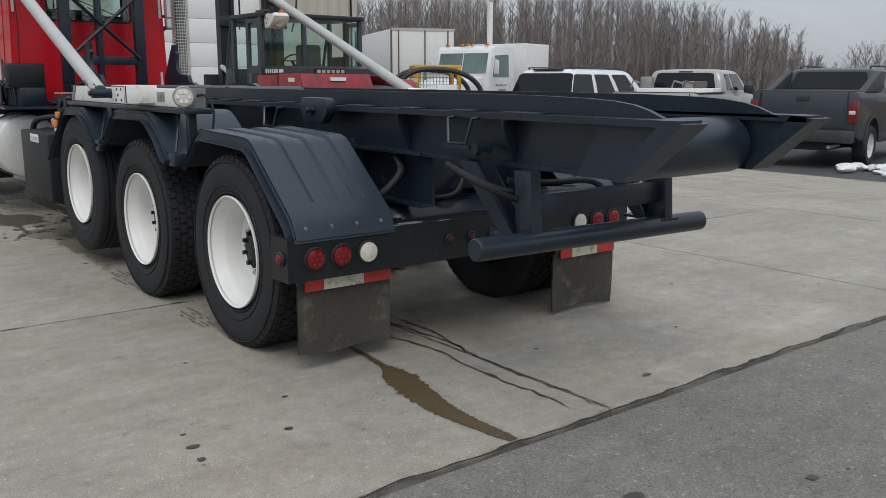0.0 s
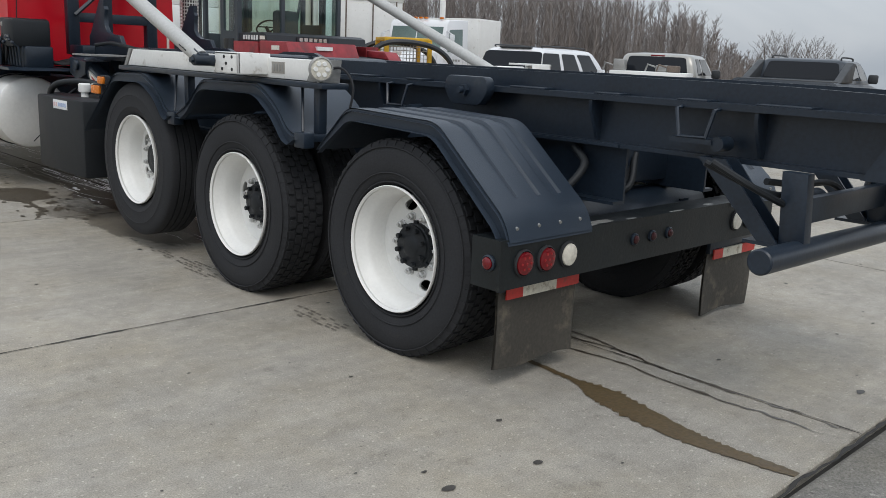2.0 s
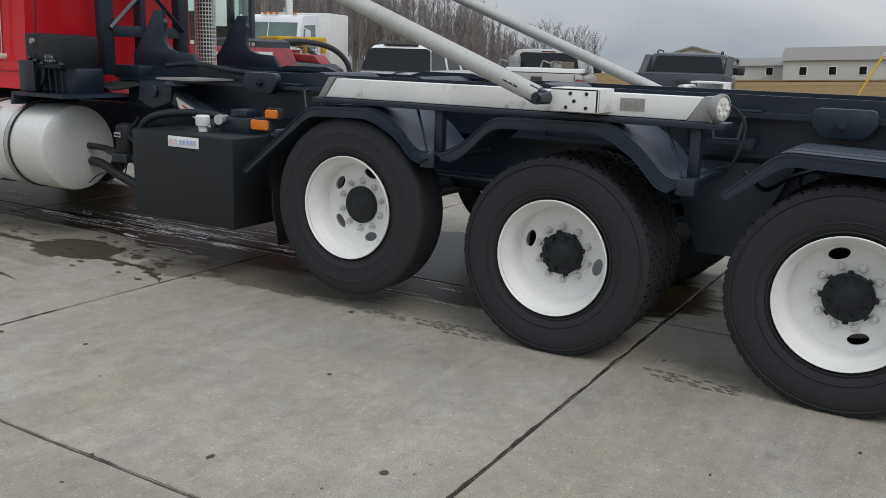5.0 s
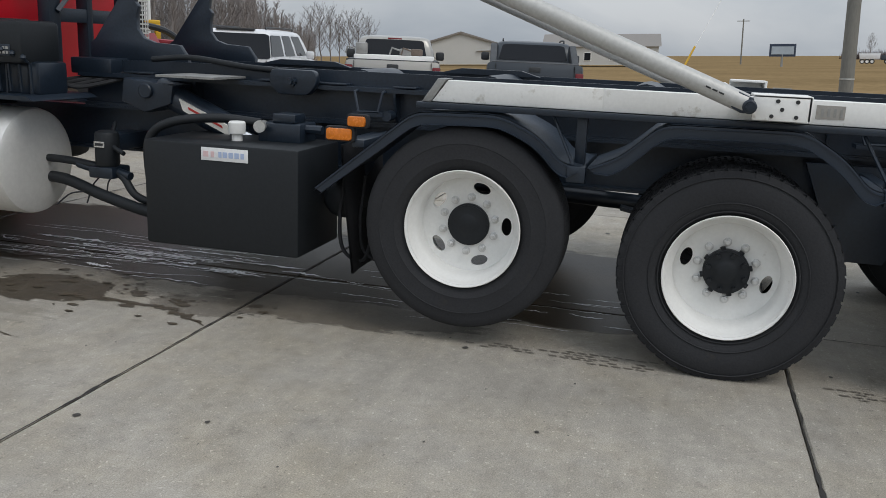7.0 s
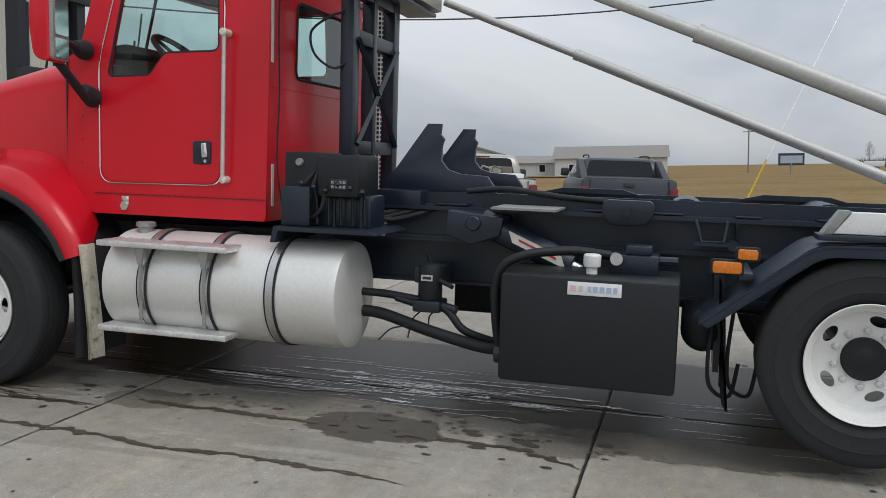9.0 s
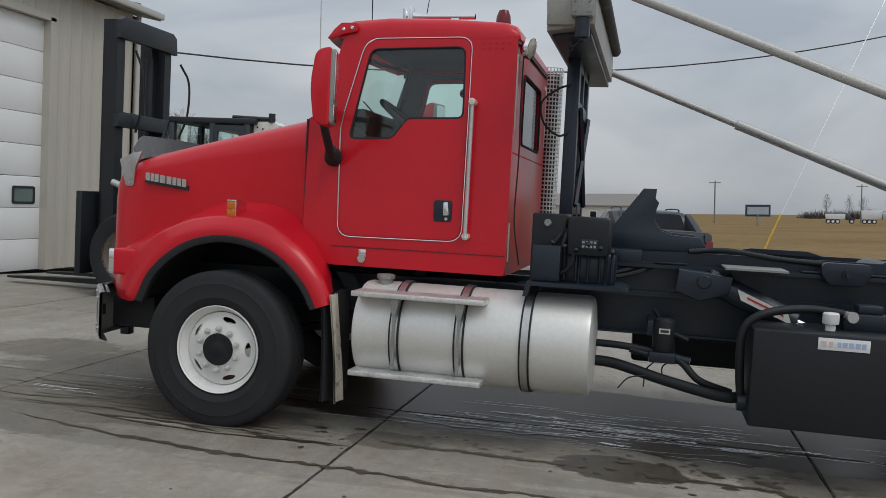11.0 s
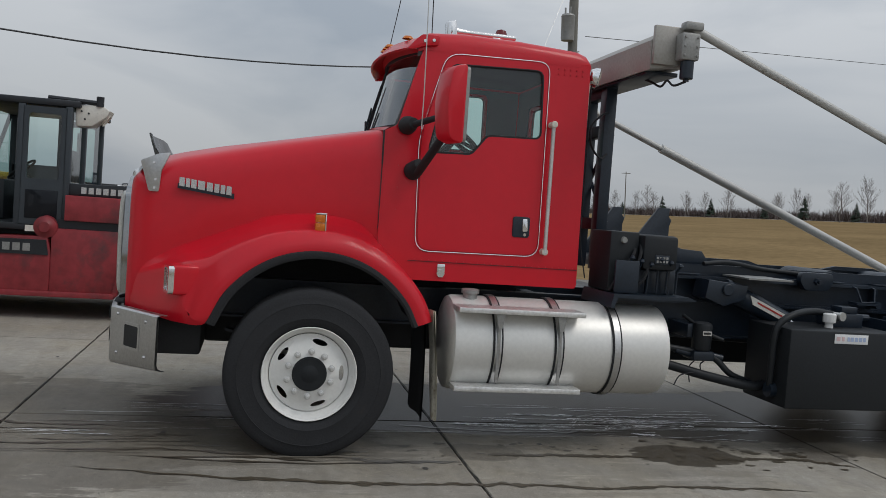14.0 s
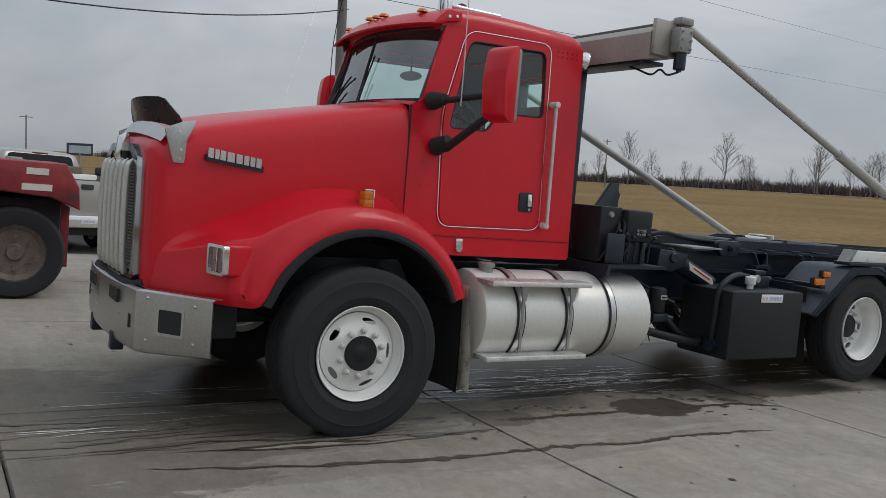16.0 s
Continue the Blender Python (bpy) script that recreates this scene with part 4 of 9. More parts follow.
# amber lamps on the pusher fender
for y, z, a, b in ((7.68, 1.045, 0.07, 0.03), (7.585, 1.115, 0.048, 0.026)):
    bm = B()
    prism(bm, rounded([(y - a - 0.012, z - b - 0.01), (y + a + 0.012, z - b - 0.01), (y + a + 0.012, z + b + 0.01), (y - a - 0.012, z + b + 0.01)], 0.02), -1.135, -1.10, bevel=0.005)
    al = tp("amber_lamp", bm, RUBBER)
    bm = B()
    prism(bm, rounded([(y - a, z - b), (y + a, z - b), (y + a, z + b), (y - a, z + b)], 0.016), -1.155, -1.134, bevel=0.006)
    tp("lens", bm, AMBER, al)
bm = B()
box(bm, -1.12, -0.6, 7.55, 7.62, 0.98, 1.02, 0.006)
tp("lamp_bracket", bm, BLACK)
for y, x in ((7.62, -0.9), (7.72, -0.95)):
    bm = B()
    tube(bm, curve_pts([(x, y, 0.80), (x - 0.02, y + 0.02, 0.55), (x, y, 0.38), (x + 0.04, y - 0.10, 0.33), (x + 0.08, y - 0.14, 0.5)]), 0.011, 6)
    tp("brake_hose", bm, RUBBER)
bm = B()
prism(bm, [(7.68, 0.45), (7.71, 0.45), (7.73, 1.0), (7.68, 1.0)], -0.90, -0.50)
tp("pusher_bracket", bm, BLACK)

bm = B()
rows = [[(x, 7.70 - 0.05 * v + 0.012 * math.sin(x * 17 + 3 * v), 0.98 - 0.70 * v) for x in (-1.04, -0.9, -0.76, -0.62, -0.5)] for v in [k / 6 for k in range(7)]]
loft(bm, rows + [[(a, b - 0.012, c) for a, b, c in r] for r in rows[::-1]], closed=False)
tp("pusher_flap", bm, RUBBER, label="black rubber splash flap")

# cylinder added to hide bright ground between the hydraulic tank and the wheel
bm = B()
lathe(bm, [(0, -0.66), (0.07, -0.655), (0.105, -0.63), (0.118, -0.58), (0.118, 0.58), (0.105, 0.63), (0.07, 0.655), (0, 0.66)], 24, Matrix.Translation((-0.25, 7.77, 0.66)) @ Matrix.Rotation(radians(90), 4, "Y"))
tp("cross_cylinder", bm, BLACK_MATT, label="black cylinder added to darken the gap ahead of the pusher wheel")

# unseen far-side box, added to block light under the rails
bm = B()
box(bm, 0.56, 1.14, 8.0, 9.55, 0.40, 0.98, 0.03)
tp("far_side_dark_box", bm, BLACK_MATT)

# -- fuel tank --
TX, TZ, TR = -0.875, 0.715, 0.325
bm = B()
turn = Matrix.Translation((TX, 9.77, TZ)) @ Matrix.Rotation(radians(-90), 4, "X")
lathe(bm, [(0, -0.012), (TR * 0.5, -0.012), (TR - 0.035, 0.0), (TR - 0.008, 0.012), (TR, 0.04), (TR, 1.52), (TR - 0.008, 1.548), (TR - 0.035, 1.56), (0, 1.57)], 56, turn)
ft = tp("fuel_tank", bm, ALLOY, label="cylindrical brushed aluminium fuel tank")
for y in (10.18, 10.60, 11.03):
    bm = B()
    lathe(bm, [(TR + 0.002, -0.034), (TR + 0.010, -0.034), (TR + 0.010, 0.034), (TR + 0.002, 0.034)], 56, Matrix.Translation((TX, y, TZ)) @ Matrix.Rotation(radians(-90), 4, "X"))
    st = tp("tank_strap_liner", bm, RUBBER, ft)
    bm = B()
    lathe(bm, [(TR + 0.010, -0.022), (TR + 0.014, -0.022), (TR + 0.014, 0.022), (TR + 0.010, 0.022)], 56, Matrix.Translation((TX, y, TZ)) @ Matrix.Rotation(radians(-90), 4, "X"))
    tp("tank_strap", bm, STEEL, ft)
bm = B()
lathe(bm, [(0.05, -0.02), (0.05, 0.03), (0.062, 0.032), (0.062, 0.055), (0.05, 0.062), (0, 0.064)], 20, Matrix.Translation((TX - 0.06, 11.18, TZ + TR - 0.01)))
tp("fuel_cap", bm, GREY_STEEL, ft)


def step(z):
    bm = B()
    x0, x1, y0, y1 = -1.24, -1.02, 10.44, 11.32
    box(bm, x0, x1, y0, y1, z - 0.035, z, 0.006)
    for k in range(22):
        for j in range(4):
            y, x = y0 + 0.025 + k * 0.039, x0 + 0.03 + j * 0.05
            a = 1 if (k + j) % 2 else -1
            vs = [bm.verts.new(p) for p in ((x - 0.018, y - 0.008 * a, z), (x, y - 0.006, z + 0.006), (x + 0.018, y + 0.008 * a, z), (x, y + 0.006, z + 0.006))]
            bm.faces.new(vs)
    return tp("tread_step", bm, TREAD, ft)


step(0.995)
step(0.475)
for y in (10.60, 11.03):
    bm = B()
    prism(bm, [(y - 0.012, 0.86), (y + 0.012, 0.86), (y + 0.034, 0.965), (y - 0.034, 0.965)], -1.225, -1.205)
    box(bm, -1.215, -1.2, y - 0.010, y + 0.010, 0.50, 0.87)
    tp("step_bracket", bm, GREY_STEEL, ft)
# flap before the tank, dirty white on its rear face
bm = B()
FX = (-1.19, -1.15, -1.10, -1.05)
rows = [[(x, 11.43 + 0.05 * (1 - v) + 0.012 * math.sin(x * 40 + v * 3), 0.95 - 0.72 * v) for x in FX] for v in [k / 8 for k in range(9)]]
loft(bm, rows + [[(a, b - 0.012, c) for a, b, c in r] for r in rows[::-1]], closed=False)
tp("front_flap", bm, FLAPWHITE, label="stained off-white splash flap")
bm = B()
rows = [[(x, 11.47 + 0.05 * (1 - v) + 0.03 * v * v + 0.015 * math.sin(x * 14), 0.95 - 0.72 * v) for x in (-1.19, -1.08, -0.95, -0.82, -0.70)] for v in [k / 8 for k in range(9)]]
loft(bm, rows + [[(a, b + 0.012, c) for a, b, c in r] for r in rows[::-1]], closed=False)
tp("flap_back", bm, RUBBER)

# -- plate, boxes and lamp cluster behind the cab --
bm = B()
prism(bm, [(9.57, 1.10), (9.62, 1.125), (10.20, 1.125), (10.22, 1.03), (10.19, 1.03), (10.17, 1.10)], -1.12, -0.55)
tp("tank_splash_plate", bm, BLACK)
bm = B()
box(bm, -0.98, -0.62, 9.98, 10.20, 1.13, 1.56, 0.012)
cb = tp("control_box", bm, BLACK_MATT, label="black hydraulic control box with a meter")
bm = B()
box(bm, -1.04, -0.70, 9.70, 9.97, 1.30, 1.55, 0.03)
mt = tp("meter_box", bm, BLACK_MATT, cb)
bm = B()
box(bm, -1.046, -1.039, 9.77, 9.88, 1.345, 1.41, 0.004)
pn = tp("meter_panel", bm, BLACK, cb)
for i in range(2):
    for k in range(4):
        bm = B()
        box(bm, -1.05, -1.045, 9.782 + k * 0.024, 9.798 + k * 0.024, 1.357 + i * 0.026, 1.373 + i * 0.026)
        tp("key", bm, GREY_STEEL, cb)
for k in range(5):
    bm = B()
    rod(bm, (-0.95 + 0.03 * (k % 2), 9.72 + 0.085 * k, 1.12), (-0.95 + 0.03 * (k % 2), 9.72 + 0.085 * k, 1.33), 0.012, n=8)
    tp("control_lever", bm, BLACK, cb)
for k in range(6):
    bm = B()
    y = 9.68 + 0.075 * k
    tube(bm, [(-0.99, y, 1.14), (-1.0, y, 1.30), (-1.05, y, 1.34 + 0.02 * (k % 3))], 0.009, 6)
    lathe(bm, [(0, 0.03), (0.014, 0.022), (0.018, 0.008), (0.01, 0)], 10, Matrix.Translation((-1.05, y, 1.33 + 0.02 * (k % 3))))
    tp("valve_lever", bm, BLACK, cb)
for k in range(3):
    bm = B()
    tube(bm, curve_pts([(-0.98, 10.18 - 0.05 * k, 1.14), (-1.02, 10.14 - 0.1 * k, 1.24), (-1.0, 10.02 - 0.05 * k, 1.42 + 0.03 * k), (-0.8, 9.97, 1.5)]), 0.012, 7)
    tp("box_hose", bm, RUBBER, cb)
bm = B()
box(bm, -1.06, -1.04, 10.0, 10.18, 1.13, 1.36, 0.006)
tp("side_guard", bm, BLACK, cb)
bm = B()
lathe(bm, [(0, 0.02), (0.02, 0.02), (0.025, 0)], 12, axis_turn((-0.98, 10.1, 1.5), (-1.1, 10.1, 1.5)))
tp("knob", bm, GREY_STEEL, cb)
bm = B()
box(bm, -0.95, -0.7, 9.66, 10.1, 1.12, 1.315, 0.02)
tp("valve_bank", bm, BLACK, cb)
for k in range(4):
    bm = B()
    tube(bm, curve_pts([(-0.75, 9.72 + 0.1 * k, 1.2), (-0.62, 9.66 + 0.1 * k, 1.16), (-0.5, 9.5 + 0.1 * k, 1.2), (-0.3, 9.3, 1.28)]), 0.014, 7)
    tp("control_hose", bm, RUBBER)

# -- front stop horns of the hoist --
for x in (-0.30, 0.60):
    bm = B()
    prism(bm, [(9.78, 1.32), (9.78, 1.43), (9.74, 1.46), (9.52, 1.765), (9.43, 1.765), (9.435, 1.70), (9.41, 1.67), (9.425, 1.62), (9.425, 1.53), (9.38, 1.475), (9.30, 1.45), (9.12, 1.44), (9.06, 1.36), (9.06, 1.32)], x - 0.02, x + 0.02, bevel=0.004)
    tp("stop_horn", bm, BLACK, label="black steel stop horn with a notch")
bm = B()
box(bm, -0.5, 0.8, 9.50, 9.8, 1.24, 1.34, 0.01)
tp("horn_beam", bm, BLACK)
for y in (8.2, 6.9):
    bm = B()
    prism(bm, [(y, 1.335), (y + 0.12, 1.37), (y + 0.52, 1.37), (y + 0.67, 1.335)], 0.3, 0.34)
    tp("rail_guide", bm, BLACK)
for y in (6.2, 7.1, 7.9):
    bm = B()
    lathe(bm, [(0, -0.3), (0.13, -0.3), (0.13, 0.3), (0, 0.3)], 20, Matrix.Translation((0.0, y, 1.22)) @ Matrix.Rotation(radians(90), 4, "Y"))
    tp("cable_sheave", bm, BLACK)
# -- headache rack and tarp housing --
rk = None
for x in (-0.37, -0.02, 0.42):
    bm = B()
    w = 0.055 if x != -0.02 else 0.03
    box(bm, x - w, x + w, 10.0, 10.09, 1.25, 2.66, 0.006)
    o = tp("rack_post", bm, BLACK)
for a, b in (((-0.36, 1.62), (0.40, 2.30)), ((-0.36, 2.30), (0.40, 1.62))):
    bm = B()
    rod(bm, (a[0], 9.99, a[1]), (b[0], 9.99, b[1]), 0.02, n=4)
    tp("rack_brace", bm, BLACK)
for z in (2.32, 2.62, 1.6):
    bm = B()
    box(bm, -0.42, 0.47, 10.005, 10.08, z - 0.045, z + 0.045, 0.004)
    tp("rack_beam", bm, BLACK)
bm = B()
prism(bm, [(9.86, 2.70), (10.14, 2.66), (10.15, 2.85), (10.10, 2.90), (9.86, 2.93)], -1.26, 1.08, bevel=0.008)
th = tp("tarp_box", bm, TARPBOX, label="long dull aluminium tarp housing over the rack")
bm = B()
box(bm, -1.15, 1.0, 9.88, 10.12, 2.645, 2.672, 0.004)
tp("tarp_box_floor", bm, BLACK, th)
bm = B()
box(bm, -1.30, -1.262, 9.85, 10.14, 2.69, 2.95, 0.01)
tp("end_plate", bm, TARPBOX, th)
bm = B()
box(bm, -1.40, -1.30, 9.86, 9.99, 2.72, 2.90, 0.014)
for k in range(3):
    for j in range(2):
        rod(bm, (-1.40, 9.88 + 0.09 * j, 2.75 + 0.06 * k), (-1.412, 9.88 + 0.09 * j, 2.75 + 0.06 * k), 0.008, n=6)
gb = tp("gearbox", bm, GREY_STEEL, th)
bm = B()
rod(bm, (-1.35, 9.92, 2.72), (-1.35, 9.92, 2.60), 0.045, n=20, bevel=0.006)
rod(bm, (-1.35, 9.92, 2.60), (-1.35, 9.92, 2.585), 0.02, n=10)
tp("tarp_motor", bm, BLACK, th)
bm = B()
tube(bm, curve_pts([(-1.35, 9.92, 2.585), (-1.30, 9.98, 2.56), (-1.24, 10.0, 2.60), (-1.15, 10.0, 2.57), (-1.0, 10.0, 2.62), (-0.9, 10.0, 2.65)]), 0.008, 6)
tp("motor_cable", bm, RUBBER, th)
bm = B()
rod(bm, (-1.26, 9.84, 2.95), (1.02, 9.84, 2.95), 0.045, n=16)
tp("tarp_roll", bm, FLAP, th, "rolled black mesh tarp")
bm = B()
box(bm, -1.36, -1.27, 9.82, 9.95, 2.93, 2.985, 0.012)
tp("arm_head", bm, GREY_STEEL, th)
# exhaust stack with a pierced heat shield on the far side of the cab
bm = B()
rod(bm, (1.03, 10.37, 1.0), (1.03, 10.37, 2.75), 0.065, n=20)
ex = tp("exhaust_pipe", bm, DARK, label="steel exhaust pipe with a pierced heat shield")
bm = B()
n, rows = 22, 44
grid = [[bm.verts.new((1.03 + 0.10 * math.cos(6.2831853 * k / n), 10.37 + 0.10 * math.sin(6.2831853 * k / n), 1.25 + 0.036 * r)) for k in range(n)] for r in range(rows)]
for r in range(rows - 1):
    for k in range(n):
        q = [grid[r][k], grid[r][(k + 1) % n], grid[r + 1][(k + 1) % n], grid[r + 1][k]]
        c = sum((v.co for v in q), Vector()) / 4
        inner = [bm.verts.new(c + (v.co - c) * 0.66) for v in q]
        for i in range(4):
            bm.faces.new((q[i], q[(i + 1) % 4], inner[(i + 1) % 4], inner[i]))
tp("heat_shield", bm, TUBE, ex)
bm = B()
tube(bm, curve_pts([(-0.76, 10.35, 2.62), (-0.77, 10.35, 2.3), (-0.765, 10.345, 1.9), (-0.78, 10.35, 1.5), (-0.8, 10.3, 1.2)]), 0.005, 6)
tp("lamp_wire", bm, RUBBER)
bm = B()
tube(bm, curve_pts([(-0.42, 10.06, 2.46), (-0.48, 10.14, 2.42), (-0.54, 10.24, 2.32), (-0.53, 10.22, 2.18), (-0.47, 10.12, 2.10), (-0.42, 10.05, 2.14)]), 0.008, 6)
tp("air_line", bm, RUBBER)
# -- cab shell --
def cab_x(z):
    return 0.935 - 0.055 * (z - 1.1) / 1.6


WIN = rounded([(11.53, 2.005), (11.22, 2.015), (11.11, 2.155), (10.725, 2.165), (10.735, 2.645), (11.40, 2.625)], [0.05, 0.03, 0.03, 0.05, 0.06, 0.06], 4)
DOOR = rounded([(11.56, 1.335), (10.70, 1.345), (10.70, 2.70), (11.425, 2.685), (11.58, 2.10)], [0.10, 0.10, 0.09, 0.10, 0.1], 5)
CAB_WIDE = 0.92


def cp(name, bm, mat, parent=None, label="", smooth=40):
    """A part of the cab shell, drawn to its full width."""
    for v in bm.verts:
        v.co.x *= CAB_WIDE
    return tp(name, bm, mat, parent, label, smooth)


for s in (-1, 1):
    bm = B()
    side = rounded([(10.385, 1.125), (11.63, 1.125), (11.835, 1.22), (11.835, 2.13), (11.745, 2.175), (11.60, 2.72), (10.385, 2.72)], [0.03, 0.02, 0.05, 0.01, 0.02, 0.05, 0.0], 3)
    hole = [(y, z) for y, z in WIN]
    holed(bm, [side, hole[::-1]], lambda u, v, w: (s * (cab_x(v) - w), u, v), 0.03)
    c = cp("cab_side", bm, RED, label="glossy red cab side")
    bm = B()
    holed(bm, [DOOR, hole[::-1]], lambda u, v, w: (s * (cab_x(v) + 0.008 - w), u, v), 0.008)
    door = cp("door", bm, RED, label="red cab door with a cut-down window")
    bm = B()
    ring = [Vector((s * (cab_x(z) + 0.006), y, z)) for y, z in rounded([(11.575, 1.325), (10.69, 1.335), (10.69, 2.71), (11.435, 2.695), (11.595, 2.10)], [0.10, 0.10, 0.09, 0.10, 0.1], 5)]
    tube(bm, ring + [ring[0]], 0.0045, 6, cap=False)
    cp("door_trim", bm, CHROME, door)
    bm = B()
    ring = [Vector((s * (cab_x(z) + 0.001), y, z)) for y, z in WIN]
    tube(bm, ring + [ring[0]], 0.009, 6, cap=False)
    cp("window_seal", bm, RUBBER, door)
    bm = B()
    f = bm.faces.new([bm.verts.new((s * (cab_x(z) - 0.012), y, z)) for y, z in WIN])
    g = cp("window_pane", bm, GLASS, door)
    g.visible_shadow = False
    # handle in its dark recess
    bm = B()
    prism(bm, rounded([(10.765, 1.465), (10.89, 1.465), (10.89, 1.61), (10.765, 1.61)], 0.02), s * 0.925, s * 0.938, bevel=0.003)
    hb = cp("handle_recess", bm, BLACK, door)
    bm = B()
    prism(bm, rounded([(10.78, 1.51), (10.82, 1.505), (10.825, 1.595), (10.79, 1.60)], 0.01), s * 0.935, s * 0.952, bevel=0.004)
    rod(bm, (s * 0.935, 10.80, 1.485), (s * 0.945, 10.80, 1.485), 0.011, n=12)
    cp("door_handle", bm, CHROME, door, "chrome door handle")
    # latch and rivets on the sill
    bm = B()
    rod(bm, (s * 0.932, 11.385, 1.18), (s * 0.955, 11.385, 1.18), 0.03, n=6)
    box(bm, min(s * 0.93, s * 0.945), max(s * 0.93, s * 0.945), 11.355, 11.41, 1.19, 1.245, 0.004)
    cp("sill_latch", bm, CHROME, c)
    spots = [(10.42 + k * 0.05, 1.265) for k in range(24)] + [(10.44 + k * 0.045, 2.64 + 0.035 * q) for k in range(5) for q in range(2)] + [(11.72, z) for z in (1.45, 1.6, 1.75, 1.9)]
    for y, z in spots:
        bm = B()
        rod(bm, (s * cab_x(z), y, z), (s * (cab_x(z) + 0.007), y, z), 0.0085 if z > 2.5 else 0.006, n=7)
        cp("rivet", bm, RED, c)
    bm = B()
    box(bm, min(s * 0.936, s * 0.92), max(s * 0.936, s * 0.92), 10.39, 11.62, 1.255, 1.258)
    cp("sill_seam", bm, DARK, c)
    # grab rail
    bm = B()
    tube(bm, curve_pts([(s * 0.90, 10.655, 2.27), (s * 0.965, 10.655, 2.27), (s * 0.97, 10.655, 2.2), (s * 0.985, 10.655, 1.45), (s * 0.985, 10.655, 1.375), (s * 0.925, 10.655, 1.375)], 5), 0.014, 10)
    gr = cp("grab_rail", bm, TUBE, label="bright metal grab rail")
    for z in (2.27, 1.375):
        bm = B()
        rod(bm, (s * 0.90, 10.655, z), (s * 0.995, 10.655, z), 0.024, n=12, bevel=0.006)
        cp("rail_boot", bm, CLEARLENS, gr)
    # mirror on two arms
    bm = B()
    # the shell is turned so that its glass looks in to the driver
    mm = Matrix.Translation((s * 1.385, 11.50, 0)) @ Matrix.Rotation(radians(s * -14), 4, "Z")
    prof = rounded([(-0.045, 2.03), (0.055, 2.05), (0.085, 2.28), (0.055, 2.50), (-0.045, 2.525)], [0.03, 0.06, 0.09, 0.06, 0.03], 5)
    prism(bm, prof, -0.10, 0.10, bevel=0.035)
    bmesh.ops.transform(bm, matrix=mm, verts=bm.verts[:])
    mi = tp("mirror", bm, RED, label="red shelled wing mirror on black arms")
    bm = B()
    prism(bm, rounded([(-0.095, 2.045), (0.095, 2.045), (0.095, 2.51), (-0.095, 2.51)], 0.03), -0.066, -0.04, "y", bevel=0.004)
    bmesh.ops.transform(bm, matrix=mm, verts=bm.verts[:])
    tp("mirror_frame", bm, GREY_STEEL, mi)
    for z0, z1 in ((2.19, 2.495), (2.06, 2.17)):
        bm = B()
        prism(bm, rounded([(-0.08, z0), (0.08, z0), (0.08, z1), (-0.08, z1)], 0.02), -0.071, -0.065, "y")
        bmesh.ops.transform(bm, matrix=mm, verts=bm.verts[:])
        tp("mirror_glass", bm, CHROME, mi)
    for z0, z1, y0, fat in ((2.17, 2.21, 11.68, 0.022), (1.86, 2.08, 11.62, 0.03)):
        bm = B()
        tube(bm, [(s * 0.82, y0, z0), (s * 0.95, y0 - 0.015, z0), (s * 1.33, 11.53, z1)], [fat, fat, fat * 0.9], 10)
        tp("mirror_arm", bm, RUBBER, mi)
        bm = B()
        lathe(bm, [(0, 0), (0.06, 0), (0.064, 0.02), (0.055, 0.07), (0.036, 0.14), (0, 0.145)], 16, axis_turn((s * 0.84, y0 + 0.01, z0), (s * 1.3, y0 - 0.08, z0 + (z1 - z0) * 0.9)))
        tp("arm_boot", bm, RUBBER, mi)
# roof, back wall, cowl, screen
bm = B()
rows = []
for y, h, inset in ((10.37, 2.70, 0.03), (10.378, 2.76, 0.02), (10.41, 2.805, 0.008), (10.48, 2.832, 0.0), (10.9, 2.86, 0.0), (11.3, 2.865, 0.0), (11.55, 2.845, 0.0), (11.61, 2.82, 0.0), (11.64, 2.76, 0.0)):
    w = 0.882 - inset
    base = 2.70 if y < 11.6 else 2.70 - (y - 11.6) * 0.4
    rows.append([(s * w * u, y, base + (h - base) * v) for s, u, v in ((-1, 1, 0), (-1, 1.0, 0.35), (-1, 0.985, 0.62), (-1, 0.95, 0.83), (-1, 0.88, 0.94), (-1, 0.6, 0.985), (1, 0, 1.0), (1, 0.6, 0.985), (1, 0.88, 0.94), (1, 0.95, 0.83), (1, 0.985, 0.62), (1, 1, 0.35), (1, 1, 0))])
loft(bm, rows, closed=False)
roof = cp("cab_roof", bm, RED, label="red rounded cab roof")
bm = B()
loft(bm, [[(x * 0.98, y + 0.0, z - 0.03) for x, y, z in r] for r in rows], closed=False)
cp("headliner", bm, LINING, roof)
bm = B()
back = [(-0.90, 1.125), (0.90, 1.125), (0.86, 2.72), (-0.86, 2.72)]
bwin = rounded([(-0.50, 2.03), (0.50, 2.03), (0.48, 2.52), (-0.48, 2.52)], 0.06)
holed(bm, [back, bwin[::-1]], lambda u, v, w: (u, 10.385 + w, v), 0.03)
cb2 = cp("cab_back", bm, RED, label="red cab back wall with a window")
bm = B()
ring = [Vector((x, 10.382, z)) for x, z in bwin]
tube(bm, ring + [ring[0]], 0.009, 6, cap=False)
cp("window_seal", bm, RUBBER, cb2)
bm = B()
bm.faces.new([bm.verts.new((x, 10.395, z)) for x, z in bwin])
g = cp("window_pane", bm, GLASS, cb2)
g.visible_shadow = False
